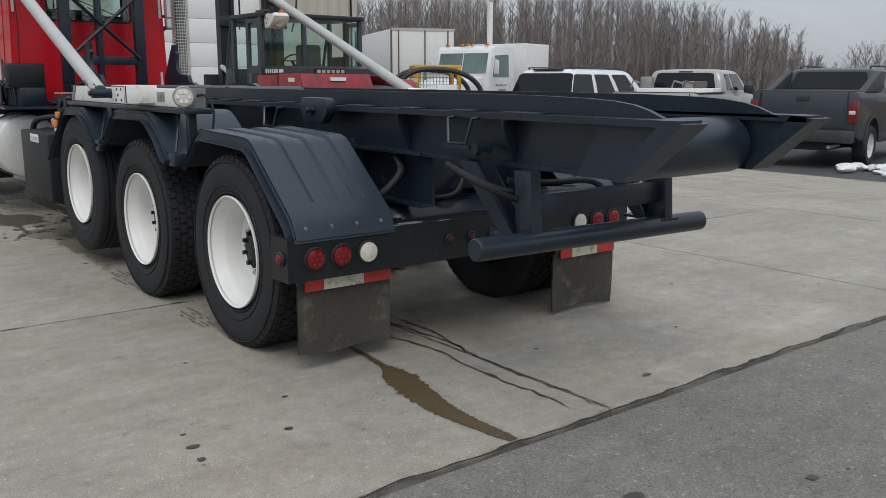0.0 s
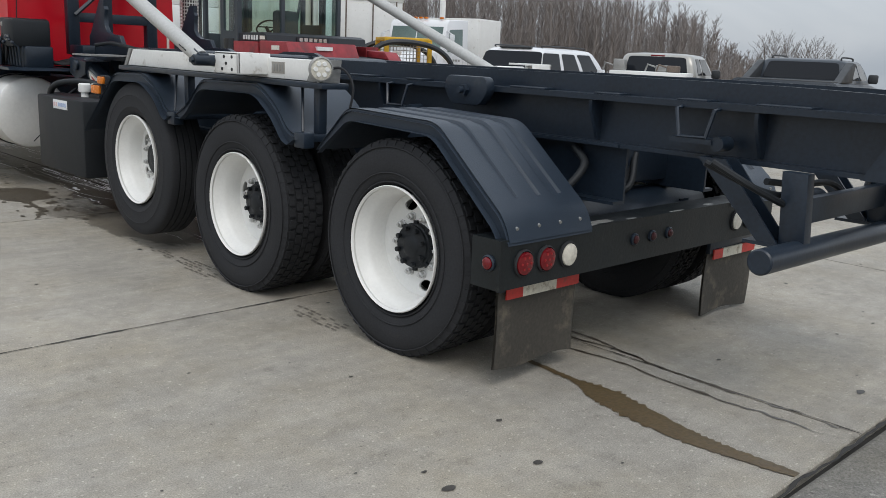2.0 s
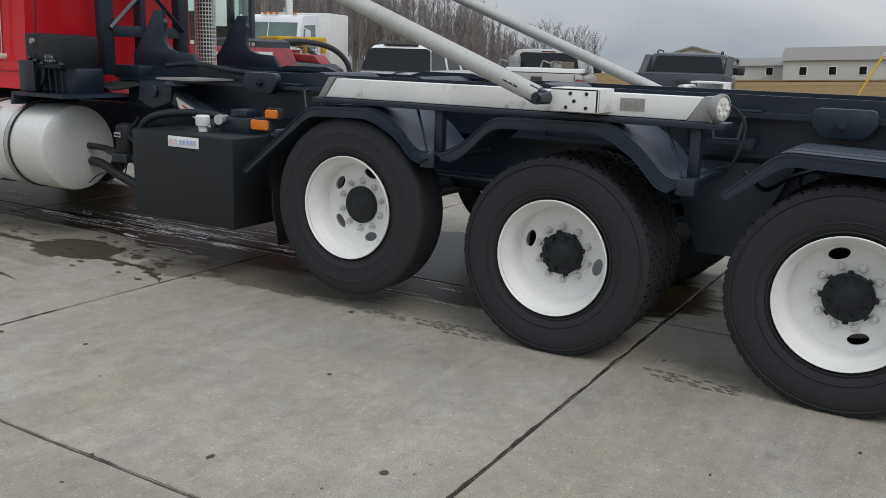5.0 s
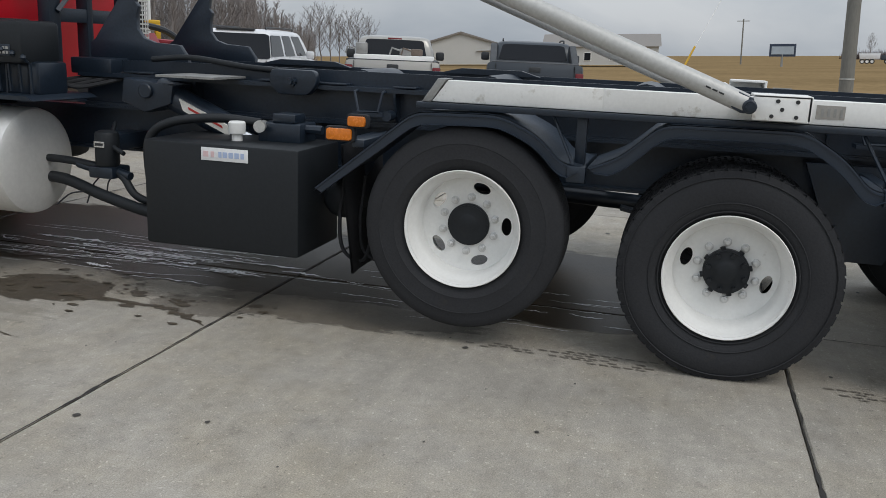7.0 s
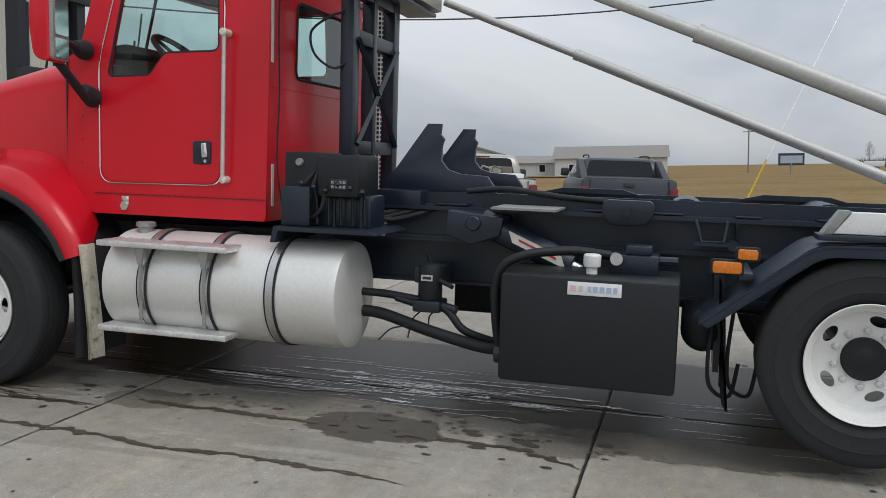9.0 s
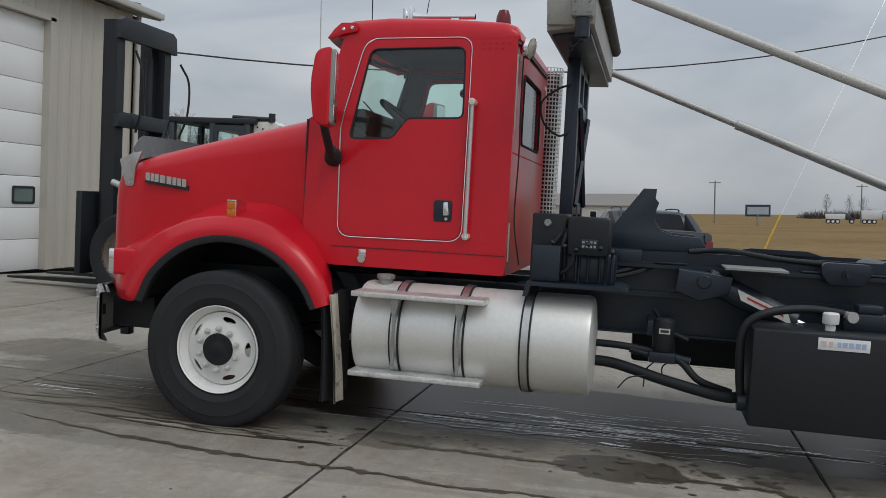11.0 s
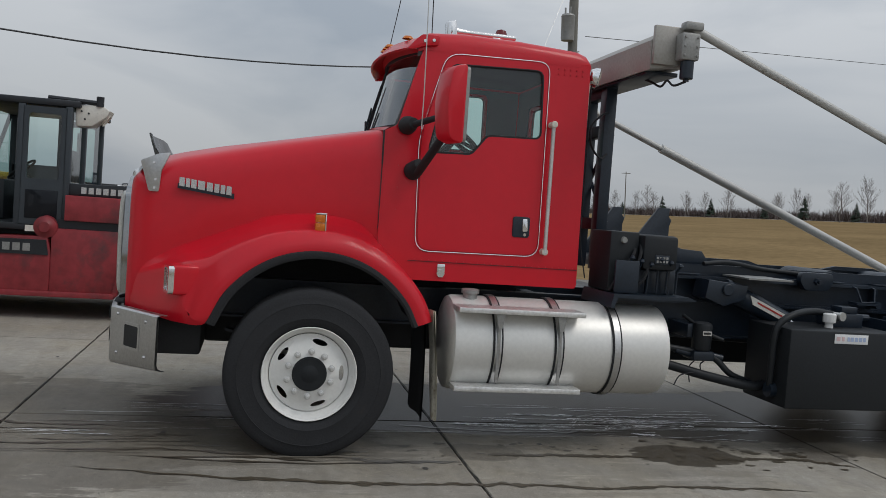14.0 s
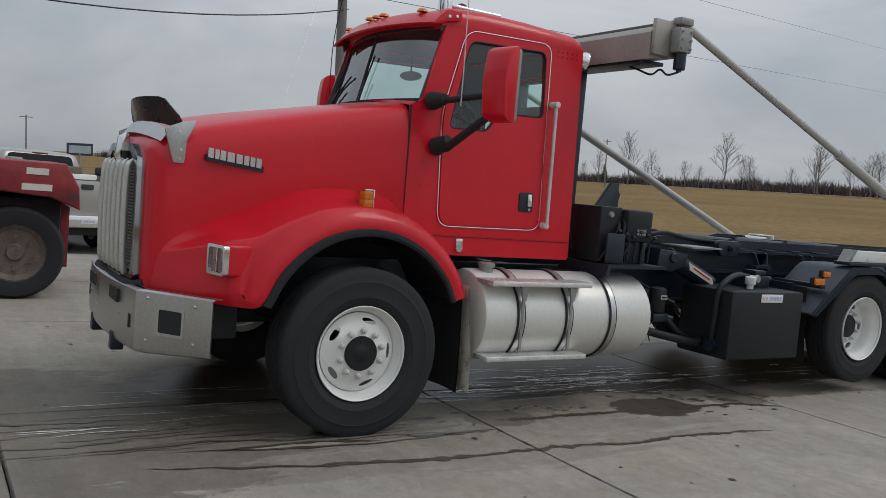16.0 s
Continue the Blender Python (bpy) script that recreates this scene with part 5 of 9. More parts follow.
for s in (-1, 1):
    bm = B()
    rows = [[(s * (0.935 - 0.055 * (z - 1.1) / 1.6 - 0.035 * (1 - math.cos(a))), 10.42 - 0.035 * math.sin(a), z) for a in (0, 0.4, 0.8, 1.2, 1.57)] for z in (1.125, 1.9, 2.72)]
    loft(bm, rows, closed=False)
    cp("cab_corner", bm, RED, cb2)
    for a, b, z0, z1 in ((0.845, 0.875, 2.10, 2.60), (0.74, 0.842, 2.57, 2.60), (0.83, 0.86, 1.22, 1.48)):
        bm = B()
        box(bm, min(s * a, s * b), max(s * a, s * b), 10.378, 10.384, z0, z1)
        cp("reflective_tape", bm, WHITETAPE, cb2)
for k in range(30):
    bm = B()
    rod(bm, (-0.85 + k * 0.058, 10.386, 1.95), (-0.85 + k * 0.058, 10.380, 1.95), 0.0055, n=6)
    cp("rivet", bm, RED, cb2)
bm = B()
lathe(bm, [(0, 0), (0.05, 0.0), (0.07, 0.03), (0.075, 0.06), (0.07, 0.065)], 24, axis_turn((-0.80, 10.36, 2.66), (-0.86, 10.1, 2.60)))
sl = cp("rear_spot_lamp", bm, CHROME, label="round chrome spot lamp")
bm = B()
lathe(bm, [(0.07, 0.06), (0.05, 0.075), (0, 0.08)], 24, axis_turn((-0.80, 10.36, 2.66), (-0.86, 10.1, 2.60)))
cp("lens", bm, CLEARLENS, sl)
# windscreen in two panes with a black seal, gently bowed
def screen_pt(u, v):
    x = u * (0.89 - 0.085 * v)
    return Vector((x, 11.70 - 0.13 * v + 0.15 * (1 - u * u), 2.175 + 0.53 * v))


for s in (-1, 1):
    bm = B()
    loft(bm, [[screen_pt(s * (0.012 + 0.97 * i / 8), j / 4) for i in range(9)] for j in range(5)], closed=False)
    g = cp("windscreen_pane", bm, SCREEN)
    g.visible_shadow = False
bm = B()
edge = [screen_pt(-0.985 + 1.97 * i / 16, 0) for i in range(17)] + [screen_pt(0.985, j / 4) for j in range(1, 5)] + [screen_pt(0.985 - 1.97 * i / 16, 1) for i in range(1, 17)] + [screen_pt(-0.985, 1 - j / 4) for j in range(1, 5)]
tube(bm, edge, 0.016, 6, cap=False)
tube(bm, [screen_pt(0, j / 4) for j in range(5)], 0.012, 6)
cp("windscreen_seal", bm, RUBBER)
bm = B()
us = [i / 8 - 1 for i in range(17)]
loft(bm, [[(u * 0.905, 11.845, 2.125 + 0.05 * (1 - u * u)) for u in us], [(u * 0.90, 11.80 + 0.06 * (1 - u * u), 2.155 + 0.03 * (1 - u * u)) for u in us], [screen_pt(u * 1.005, -0.01) for u in us]], closed=False)
loft(bm, [[screen_pt(u * 1.01, 0.97) for u in us], [(u * 0.88, 11.64 + 0.10 * (1 - u * u), 2.78) for u in us]], closed=False)
cp("screen_surround", bm, RED)
for s in (-1, 1):
    bm = B()
    loft(bm, [[(s * 0.899, 11.75, 2.15), (s * 0.90, 11.725, 2.16), (s * 0.87, 11.705, 2.17)], [(s * 0.879, 11.60, 2.72), (s * 0.865, 11.595, 2.72), (s * 0.79, 11.575, 2.71)]], closed=False)
    cp("screen_pillar", bm, RED)
    off = Vector((0, 0.03, 0))
    park = ((0.10, 0.0), (0.13, 0.30), (0.07, 0.05), (0.14, 0.66)) if s < 0 else ((0.80, -0.02), (0.5, 0.22), (0.92, 0.04), (0.30, 0.40))
    bm = B()
    tube(bm, [screen_pt(s * park[0][0], park[0][1]) + off, screen_pt(s * park[1][0], park[1][1]) + off * 1.3], 0.009, 6)
    wi = cp("wiper_arm", bm, BLACK)
    bm = B()
    tube(bm, [screen_pt(s * park[2][0], park[2][1]) + off * 0.7, screen_pt(s * park[3][0], park[3][1]) + off * 0.7], 0.007, 6)
    cp("wiper_blade", bm, RUBBER, wi)
# sun visor: a short curved strip under the roof's front edge
bm = B()
us = [i / 10 - 1 for i in range(21)]
vis = [[(u * 0.885, 11.58 + 0.09 * (1 - u * u), 2.80 + 0.035 * (1 - u * u)) for u in us],
       [(u * 0.90, 11.66 + 0.115 * (1 - u * u), 2.765 + 0.03 * (1 - u * u)) for u in us],
       [(u * 0.905, 11.715 + 0.125 * (1 - u * u), 2.70 + 0.02 * (1 - u * u)) for u in us]]
loft(bm, vis + [[(x * 0.99, y - 0.012, z - 0.01) for x, y, z in r] for r in vis[::-1]], closed=False)
vz = cp("sun_visor", bm, RED, label="red outer sun visor")
for s in (-1, 1):
    bm = B()
    prism(bm, rounded([(11.50, 2.80), (11.62, 2.80), (11.67, 2.755), (11.72, 2.69), (11.665, 2.695), (11.61, 2.72), (11.50, 2.74)], 0.012), s * 0.887, s * 0.91, bevel=0.006)
    cp("visor_cheek", bm, RED, vz)
    for y, z in ((11.60, 2.755), (11.54, 2.765)):
        bm = B()
        rod(bm, (s * 0.905, y, z), (s * 0.917, y, z), 0.012, n=12, bevel=0.003)
        cp("visor_screw", bm, CHROME, vz)
for u in (-0.72, -0.14, 0.0, 0.14, 0.72):
    bm = B()
    lathe(bm, [(0, 0.024), (0.026, 0.021), (0.038, 0.009), (0.041, 0)], 14, Matrix.Translation((u * 0.9, 11.63 + 0.11 * (1 - u * u), 2.785 + 0.033 * (1 - u * u))))
    cp("roof_marker", bm, AMBER, roof)
# horn, beacon, antennas
bm = B()
lathe(bm, [(0.02, 0), (0.02, 0.36), (0.028, 0.44), (0.05, 0.51), (0.062, 0.515), (0.05, 0.50)], 18, axis_turn((-0.28, 10.80, 2.965), (-0.28, 11.5, 2.965)))
cp("air_horn", bm, CHROME, roof, "chrome air horn")
bm = B()
prism(bm, rounded([(11.27, 2.84), (11.34, 2.84), (11.345, 3.03), (11.28, 3.045), (11.265, 2.98)], 0.015), -0.33, -0.23, bevel=0.01)
cp("horn_mount", bm, CHROME, roof)
bm = B()
box(bm, -0.30, -0.26, 10.92, 10.98, 2.84, 2.95, 0.005)
cp("horn_mount", bm, CHROME, roof)
bm = B()
lathe(bm, [(0.06, 0.19), (0.062, 0.23), (0.058, 0.28), (0.04, 0.33), (0, 0.345)], 20, Matrix.Translation((0.5, 10.72, 2.84)))
bc = cp("beacon", bm, REDLENS, roof)
bm = B()
rod(bm, (0.5, 10.72, 2.83), (0.5, 10.72, 3.02), 0.016, n=10)
rod(bm, (0.5, 10.72, 3.015), (0.5, 10.72, 3.035), 0.066, n=20, bevel=0.004)
cp("beacon_stem", bm, CHROME, bc)
bm = B()
tube(bm, curve_pts([(-1.14, 11.64, 2.13), (-1.14, 11.64, 2.4), (-1.14, 11.65, 2.85), (-1.13, 11.66, 3.4)]), 0.004, 5)
tp("mirror_antenna", bm, TUBE)
bm = B()
tube(bm, curve_pts([(1.1, 11.6, 2.2), (1.1, 11.6, 2.8), (1.06, 11.5, 3.5)]), 0.004, 5)
tp("far_antenna", bm, RUBBER)
bm = B()
tube(bm, [(-0.53, 11.5, 2.82), (-0.53, 11.51, 3.25)], 0.004, 5)
tp("roof_antenna", bm, RUBBER)
# -- cab inside --
for s in (-1, 1):
    bm = B()
    inside = rounded([(10.43, 1.2), (11.70, 1.2), (11.78, 2.12), (11.60, 2.70), (10.43, 2.70)], 0.02)
    holed(bm, [inside, rounded([(11.56, 1.985), (11.21, 1.995), (11.10, 2.135), (10.70, 2.145), (10.71, 2.665), (11.42, 2.645)], 0.05)[::-1]], lambda u, v, w: (s * (cab_x(v) - 0.032 - w), u, v), 0.008)
    cp("inner_lining", bm, LINING)
bm = B()
holed(bm, [[(-0.86, 1.2), (0.86, 1.2), (0.83, 2.70), (-0.83, 2.70)], rounded([(-0.52, 2.01), (0.52, 2.01), (0.50, 2.54), (-0.50, 2.54)], 0.06)[::-1]], lambda u, v, w: (u, 10.418 + w, v), 0.008)
cp("back_lining", bm, LINING)
bm = B()
box(bm, -0.86, 0.86, 10.44, 11.80, 1.14, 1.22)
cp("cab_floor", bm, DARK)
bm = B()
prism(bm, [(11.42, 1.7), (11.40, 1.98), (11.46, 2.08), (11.80, 2.14), (11.80, 1.22), (11.7, 1.22)], -0.86, 0.86, bevel=0.02)
prism(bm, [(11.44, 2.04), (11.41, 2.17), (11.47, 2.225), (11.66, 2.205), (11.70, 2.10)], -0.80, 0.30, bevel=0.015)
cp("dashboard", bm, DARK)
for s in (-1, 1):
    bm = B()
    prism(bm, [(10.45, 1.22), (11.78, 1.22), (11.78, 1.98), (11.2, 1.98), (11.1, 2.10), (10.45, 2.10)], s * 0.85, s * 0.87)
    cp("door_card", bm, DARK)
for x in (-0.46, 0.46):
    bm = B()
    box(bm, x - 0.24, x + 0.24, 10.62, 11.10, 1.45, 1.62, 0.05)
    box(bm, x - 0.22, x + 0.22, 10.46, 10.60, 1.58, 2.08, 0.06)
    box(bm, x - 0.18, x + 0.18, 10.70, 11.05, 1.22, 1.45, 0.02)
    cp("seat", bm, CLOTH)
bm = B()
ax = Matrix.Translation((-0.46, 11.24, 2.17)) @ Matrix.Rotation(radians(38), 4, "X")
ring = [ax @ Vector((0.23 * math.cos(6.2831853 * k / 28), 0.23 * math.sin(6.2831853 * k / 28), 0)) for k in range(29)]
tube(bm, ring, 0.019, 8, cap=False)
for k in (0, 9, 18):
    tube(bm, [ax @ Vector((0, 0, -0.02)), ring[k]], 0.014, 6)
lathe(bm, [(0, 0.0), (0.06, -0.005), (0.065, -0.03), (0.03, -0.05), (0.03, -0.5), (0, -0.5)], 14, ax)
cp("steering_wheel", bm, DARK)
bm = B()
lathe(bm, [(0, -0.012), (0.095, -0.008), (0.10, 0.0), (0.095, 0.008), (0, 0.012)], 24, Matrix.Translation((0.72, 11.05, 2.53)) @ Matrix.Rotation(radians(35), 4, "Z") @ Matrix.Diagonal((1.1, 1, 0.42, 1)) @ Matrix.Rotation(radians(90), 4, "X"))
tube(bm, [(0.72, 11.05, 2.56), (0.72, 11.05, 2.70)], 0.008, 6)
cp("inner_mirror", bm, DARK)

# -- hood --
HB = ((11.835, 0.835, 2.135, 2.175, 1.22), (12.0, 0.82, 2.10, 2.145, 1.28), (12.3, 0.785, 2.035, 2.085, 1.28), (12.6, 0.75, 1.97, 2.025, 1.28), (12.9, 0.72, 1.90, 1.965, 1.2),
      (13.15, 0.705, 1.84, 1.905, 0.86), (13.32, 0.69, 1.78, 1.855, 0.80), (13.42, 0.675, 1.73, 1.79, 0.80), (13.465, 0.64, 1.68, 1.73, 0.82), (13.475, 0.52, 1.64, 1.69, 0.84))
bm = B()
rings = []
for y, w, ze, zc, zb in HB:
    half = [(1.0, zb), (1.005, zb + (ze - zb) * 0.35), (1.0, ze - 0.20), (0.985, ze - 0.11), (0.955, ze - 0.05), (0.90, ze - 0.012), (0.8, ze + 0.012), (0.5, zc - 0.012), (0.2, zc)]
    rings.append([(-w * a, y, z) for a, z in half] + [(w * a, y, z) for a, z in half[::-1]])
loft(bm, rings, closed=False)
hood = tp("hood", bm, RED, label="long sloping red engine hood", smooth=50)
for s in (-1, 1):
    bm = B()
    box(bm, min(s * 0.842, s * 0.82), max(s * 0.842, s * 0.82), 11.832, 11.842, 1.9, 2.13)
    box(bm, min(s * 0.844, s * 0.82), max(s * 0.844, s * 0.82), 11.834, 11.840, 1.46, 1.9)
    tp("hood_gap", bm, DARK, hood)
ARCH_Y, ARCH_Z = 12.24, 0.61


def arc(radii):
    """Points round the wheel arch, from the front of the tyre over its top to the back."""
    return [(ARCH_Y + r * math.cos(radians(a)), ARCH_Z + r * math.sin(radians(a))) for a, r in zip((17, 35, 53, 71, 90, 109, 127, 145, 160), radii)]


def along(yz, xs):
    return [Vector((x, y, z)) for (y, z), x in zip(yz, xs)]


LIP = along([(13.43, 0.835), (13.27, 0.815), (13.08, 0.80)] + arc((0.70, 0.695, 0.69, 0.688, 0.685, 0.685, 0.688, 0.695, 0.70)), (0.665, 0.90, 1.12, 1.20, 1.215, 1.215, 1.215, 1.215, 1.21, 1.205, 1.20, 1.195))
LEDGE = along([(13.43, 0.90), (13.27, 0.885), (13.10, 0.89)] + arc((0.735, 0.73, 0.728, 0.728, 0.725, 0.725, 0.728, 0.735, 0.74)), (0.668, 0.905, 1.13, 1.205, 1.218, 1.218, 1.218, 1.218, 1.214, 1.21, 1.205, 1.20))
SCOOP = along([(13.42, 0.97), (13.24, 0.96), (13.09, 0.985)] + arc((0.79, 0.775, 0.77, 0.77, 0.768, 0.77, 0.775, 0.785, 0.79)), (0.67, 0.885, 1.115, 1.19, 1.20, 1.20, 1.20, 1.20, 1.198, 1.195, 1.19, 1.185))
CREST = along([(13.40, 1.05), (13.22, 1.11), (13.07, 1.17), (12.93, 1.205), (12.82, 1.265), (12.70, 1.325), (12.51, 1.395), (12.25, 1.425), (11.97, 1.385), (11.725, 1.24), (11.555, 1.05), (11.475, 0.88)], (0.672, 0.87, 1.07, 1.13, 1.145, 1.15, 1.15, 1.15, 1.145, 1.14, 1.14, 1.14))
SWEEP = along([(13.39, 1.08), (13.24, 1.14), (13.10, 1.205), (12.95, 1.25), (12.83, 1.31), (12.71, 1.37), (12.52, 1.44), (12.25, 1.465), (11.96, 1.43), (11.75, 1.28), (11.60, 1.10), (11.53, 0.93)], (0.674, 0.76, 0.86, 0.905, 0.925, 0.935, 0.94, 0.945, 0.95, 0.96, 0.98, 1.0))
ROOT = along([(13.38, 1.12), (13.29, 1.17), (13.15, 1.25), (13.0, 1.31), (12.86, 1.37), (12.72, 1.43), (12.53, 1.50), (12.25, 1.53), (11.96, 1.49), (11.80, 1.33), (11.68, 1.18), (11.62, 1.05)], (0.675, 0.69, 0.70, 0.71, 0.72, 0.735, 0.755, 0.785, 0.815, 0.82, 0.82, 0.82))
for s in (-1, 1):
    bm = B()
    def between(a, b, t):
        return [p.lerp(q, t) for p, q in zip(a, b)]
    lines = (LIP, LEDGE, SCOOP, between(SCOOP, CREST, 0.8), CREST, between(CREST, SWEEP, 0.15), between(CREST, SWEEP, 0.85), SWEEP, between(SWEEP, ROOT, 0.2), ROOT)
    shell = [[(s * p.x, p.y, p.z) for p in curve_pts(c, 5)] for c in lines]
    loft(bm, shell, closed=False)
    fe = tp("front_fender", bm, RED, label="red flared front fender", smooth=180)
    rim_line = curve_pts(LIP[3:], 5)
    bm = B()
    loft(bm, [[(s * p.x, p.y, p.z) for p in rim_line], [(s * 0.55, p.y, p.z + 0.02) for p in rim_line]], closed=False)
    tp("wheel_arch_liner", bm, DARK, fe)
    bm = B()
    strip = []
    for k, p in enumerate(rim_line):
        d = Vector((p.y - ARCH_Y, p.z - ARCH_Z)).normalized()
        t = k / (len(rim_line) - 1)
        w = 0.052 - 0.018 * t
        strip.append([(s * (p.x - 0.03), p.y - w * d.x, p.z - w * d.y), (s * (p.x + 0.012), p.y - w * d.x, p.z - w * d.y), (s * (p.x + 0.022), p.y - 0.6 * w * d.x, p.z - 0.6 * w * d.y), (s * (p.x + 0.018), p.y, p.z), (s * (p.x + 0.0), p.y + 0.006 * d.x, p.z + 0.006 * d.y)])
    loft(bm, strip, closed=False)
    tp("fender_flare", bm, RUBBER, fe, "black rubber fender flare")
    # headlamp pod, turned a little outward
    out = Vector((s * 0.97, -0.243, 0))
    fwd = Vector((s * 0.243, 0.97, 0))
    mid_pt = Vector((s * 1.085, 13.16, 1.065))
    turn_m = Matrix.Translation(mid_pt) @ Matrix((out, fwd, Vector((0, 0, 1)))).transposed().to_4x4()
    bm = B()
    prism(bm, rounded([(-0.10, -0.092), (0.094, -0.092), (0.094, 0.092), (-0.10, 0.092)], 0.02), -0.17, -0.018, "y", bevel=0.008)
    bmesh.ops.transform(bm, matrix=turn_m, verts=bm.verts[:])
    tp("lamp_pod", bm, RED, fe)
    bm = B()
    holed(bm, [rounded([(-0.093, -0.088), (0.093, -0.088), (0.093, 0.088), (-0.093, 0.088)], 0.022), rounded([(-0.078, -0.07), (0.078, -0.07), (0.078, 0.07), (-0.078, 0.07)], 0.018)[::-1]], lambda u, v, w: (u, 0.012 - w, v), 0.034)
    box(bm, -0.006, 0.006, -0.016, 0.006, -0.072, 0.072, 0.002)
    bmesh.ops.transform(bm, matrix=turn_m, verts=bm.verts[:])
    hl = tp("headlamp", bm, CHROME, label="rectangular chrome-framed twin headlamp")
    for c in (-0.042, 0.042):
        bm = B()
        rings = [[(c + x * k, d, z * k) for x, z in rounded([(-0.034, -0.068), (0.034, -0.068), (0.034, 0.068), (-0.034, 0.068)], 0.016, 3)] for k, d in ((1.0, -0.001), (0.86, -0.008), (0.62, -0.013), (0.3, -0.016))]
        loft(bm, rings, cap=True)
        bmesh.ops.transform(bm, matrix=turn_m, verts=bm.verts[:])
        tp("reflector", bm, HEADLENS, hl)
        bm = B()
        lathe(bm, [(0, -0.003), (0.012, -0.004), (0.017, -0.008), (0.017, -0.016)], 14, turn_m @ Matrix.Translation((c, 0, 0)) @ Matrix.Rotation(radians(-90), 4, "X"))
        tp("bulb_shield", bm, CHROME, hl)
        bm = B()
        prism(bm, rounded([(c - 0.036, -0.07), (c + 0.036, -0.07), (c + 0.036, 0.07), (c - 0.036, 0.07)], 0.015), -0.002, 0.006, "y", bevel=0.002)
        bmesh.ops.transform(bm, matrix=turn_m, verts=bm.verts[:])
        g = tp("lens", bm, LAMPGLASS, hl)
        g.visible_shadow = False
    bm = B()
    box(bm, min(s * 0.96, s * 1.118), max(s * 0.96, s * 1.118), 12.215, 12.265, 1.42, 1.53, 0.006)
    box(bm, min(s * 1.06, s * 1.135), max(s * 1.06, s * 1.135), 12.208, 12.216, 1.425, 1.538, 0.002)
    box(bm, min(s * 1.05, s * 1.136), max(s * 1.05, s * 1.136), 12.208, 12.277, 1.530, 1.540, 0.002)
    am = tp("marker_lamp", bm, CHROME)
    for k in range(2):
        bm = B()
        box(bm, min(s * 1.06, s * 1.137), max(s * 1.06, s * 1.137), 12.217, 12.278, 1.424 + k * 0.054, 1.475 + k * 0.054, 0.006)
        tp("lens", bm, AMBER, am)
    # maker's badge: plain silver bars standing on a thin black strip
    bm = B()
    prism(bm, [(13.165, 1.633), (13.165, 1.668), (12.80, 1.622), (12.80, 1.586)], s * 0.70, s * 0.742)
    ba = tp("badge_plate", bm, BLACK, hood)
    y = 13.155
    for wide in (0.040, 0.031, 0.041, 0.054, 0.046, 0.038, 0.036, 0.040):
        bm = B()
        z = 1.650 - 0.122 * (13.155 - y)
        prism(bm, [(y, z), (y, z + 0.058), (y - wide * 0.84, z + 0.058 - 0.1 * wide), (y - wide * 0.84, z - 0.1 * wide)], s * 0.735, s * 0.748)
        tp("badge_bar", bm, BADGE, hood)
        y -= wide * 1.06
    # bug deflector bracket
    bm = B()
    prism(bm, rounded([(13.30, 1.85), (13.41, 1.80), (13.35, 1.60), (13.285, 1.60), (13.275, 1.74), (13.22, 1.865)], 0.015), s * 0.685, s * 0.705, bevel=0.002)
    br = tp("deflector_bracket", bm, STEEL, hood)
    for y, z in ((13.315, 1.625), (13.31, 1.68), (13.325, 1.79)):
        bm = B()
        rod(bm, (s * 0.70, y, z), (s * 0.712, y, z), 0.009, n=8)
        tp("bracket_screw", bm, CHROME, hood)
    # inner frame behind the bumper
    bm = B()
    box(bm, min(s * 0.9, s * 0.3), max(s * 0.9, s * 0.3), 12.95, 13.3, 0.56, 0.80, 0.02)
    tp("front_support", bm, DARK)
bm = B()
defl = [[(u * 0.66, 13.27 + 0.11 * (1 - u * u) + 0.05 * v, 1.80 + 0.055 * (1 - u * u) + (0.185 - 0.03 * (1 - u * u) - 0.10 * max(0.0, abs(u) - 0.72) / 0.28) * v) for u in [i / 8 - 1 for i in range(17)]] for v in (0, 0.33, 0.66, 1)]
loft(bm, defl + [[(x, y + 0.006, z) for x, y, z in r] for r in defl[::-1]], closed=False)
tp("bug_deflector", bm, SMOKE, hood, "dark smoked plastic bug deflector")
bm = B()
loft(bm, [[(u * 0.66, 13.42 + 0.05 * (1 - u * u), 1.72 + 0.055 * (1 - u * u)) for u in [i / 8 - 1 for i in range(17)]], [(u * 0.64, 13.36 + 0.05 * (1 - u * u), 1.80 + 0.055 * (1 - u * u)) for u in [i / 8 - 1 for i in range(17)]]], closed=False)
tp("deflector_strip", bm, STEEL, hood)
# grille: bright frame, four standing bars a side, fine slats behind
bm = B()
gr = rounded([(-0.56, 0.86), (0.56, 0.86), (0.52, 1.60), (0.32, 1.70), (-0.32, 1.70), (-0.52, 1.60)], 0.05)
inner = rounded([(-0.475, 0.90), (0.475, 0.90), (0.445, 1.565), (0.29, 1.65), (-0.29, 1.65), (-0.445, 1.565)], 0.04)
holed(bm, [gr, inner[::-1]], lambda u, v, w: (u, 13.515 - w, v), 0.06)
grille = tp("grille", bm, DARKCHROME, label="tall chrome radiator grille with standing bars")
bm = B()
box(bm, -0.52, 0.52, 13.455, 13.47, 0.88, 1.66)
tp("grille_backing", bm, DARK, grille)
bm = B()
for k in range(34):
    box(bm, -0.48, 0.48, 13.472, 13.482, 0.905 + k * 0.0205, 0.915 + k * 0.0205)
tp("grille_slats", bm, GREY_STEEL, grille)
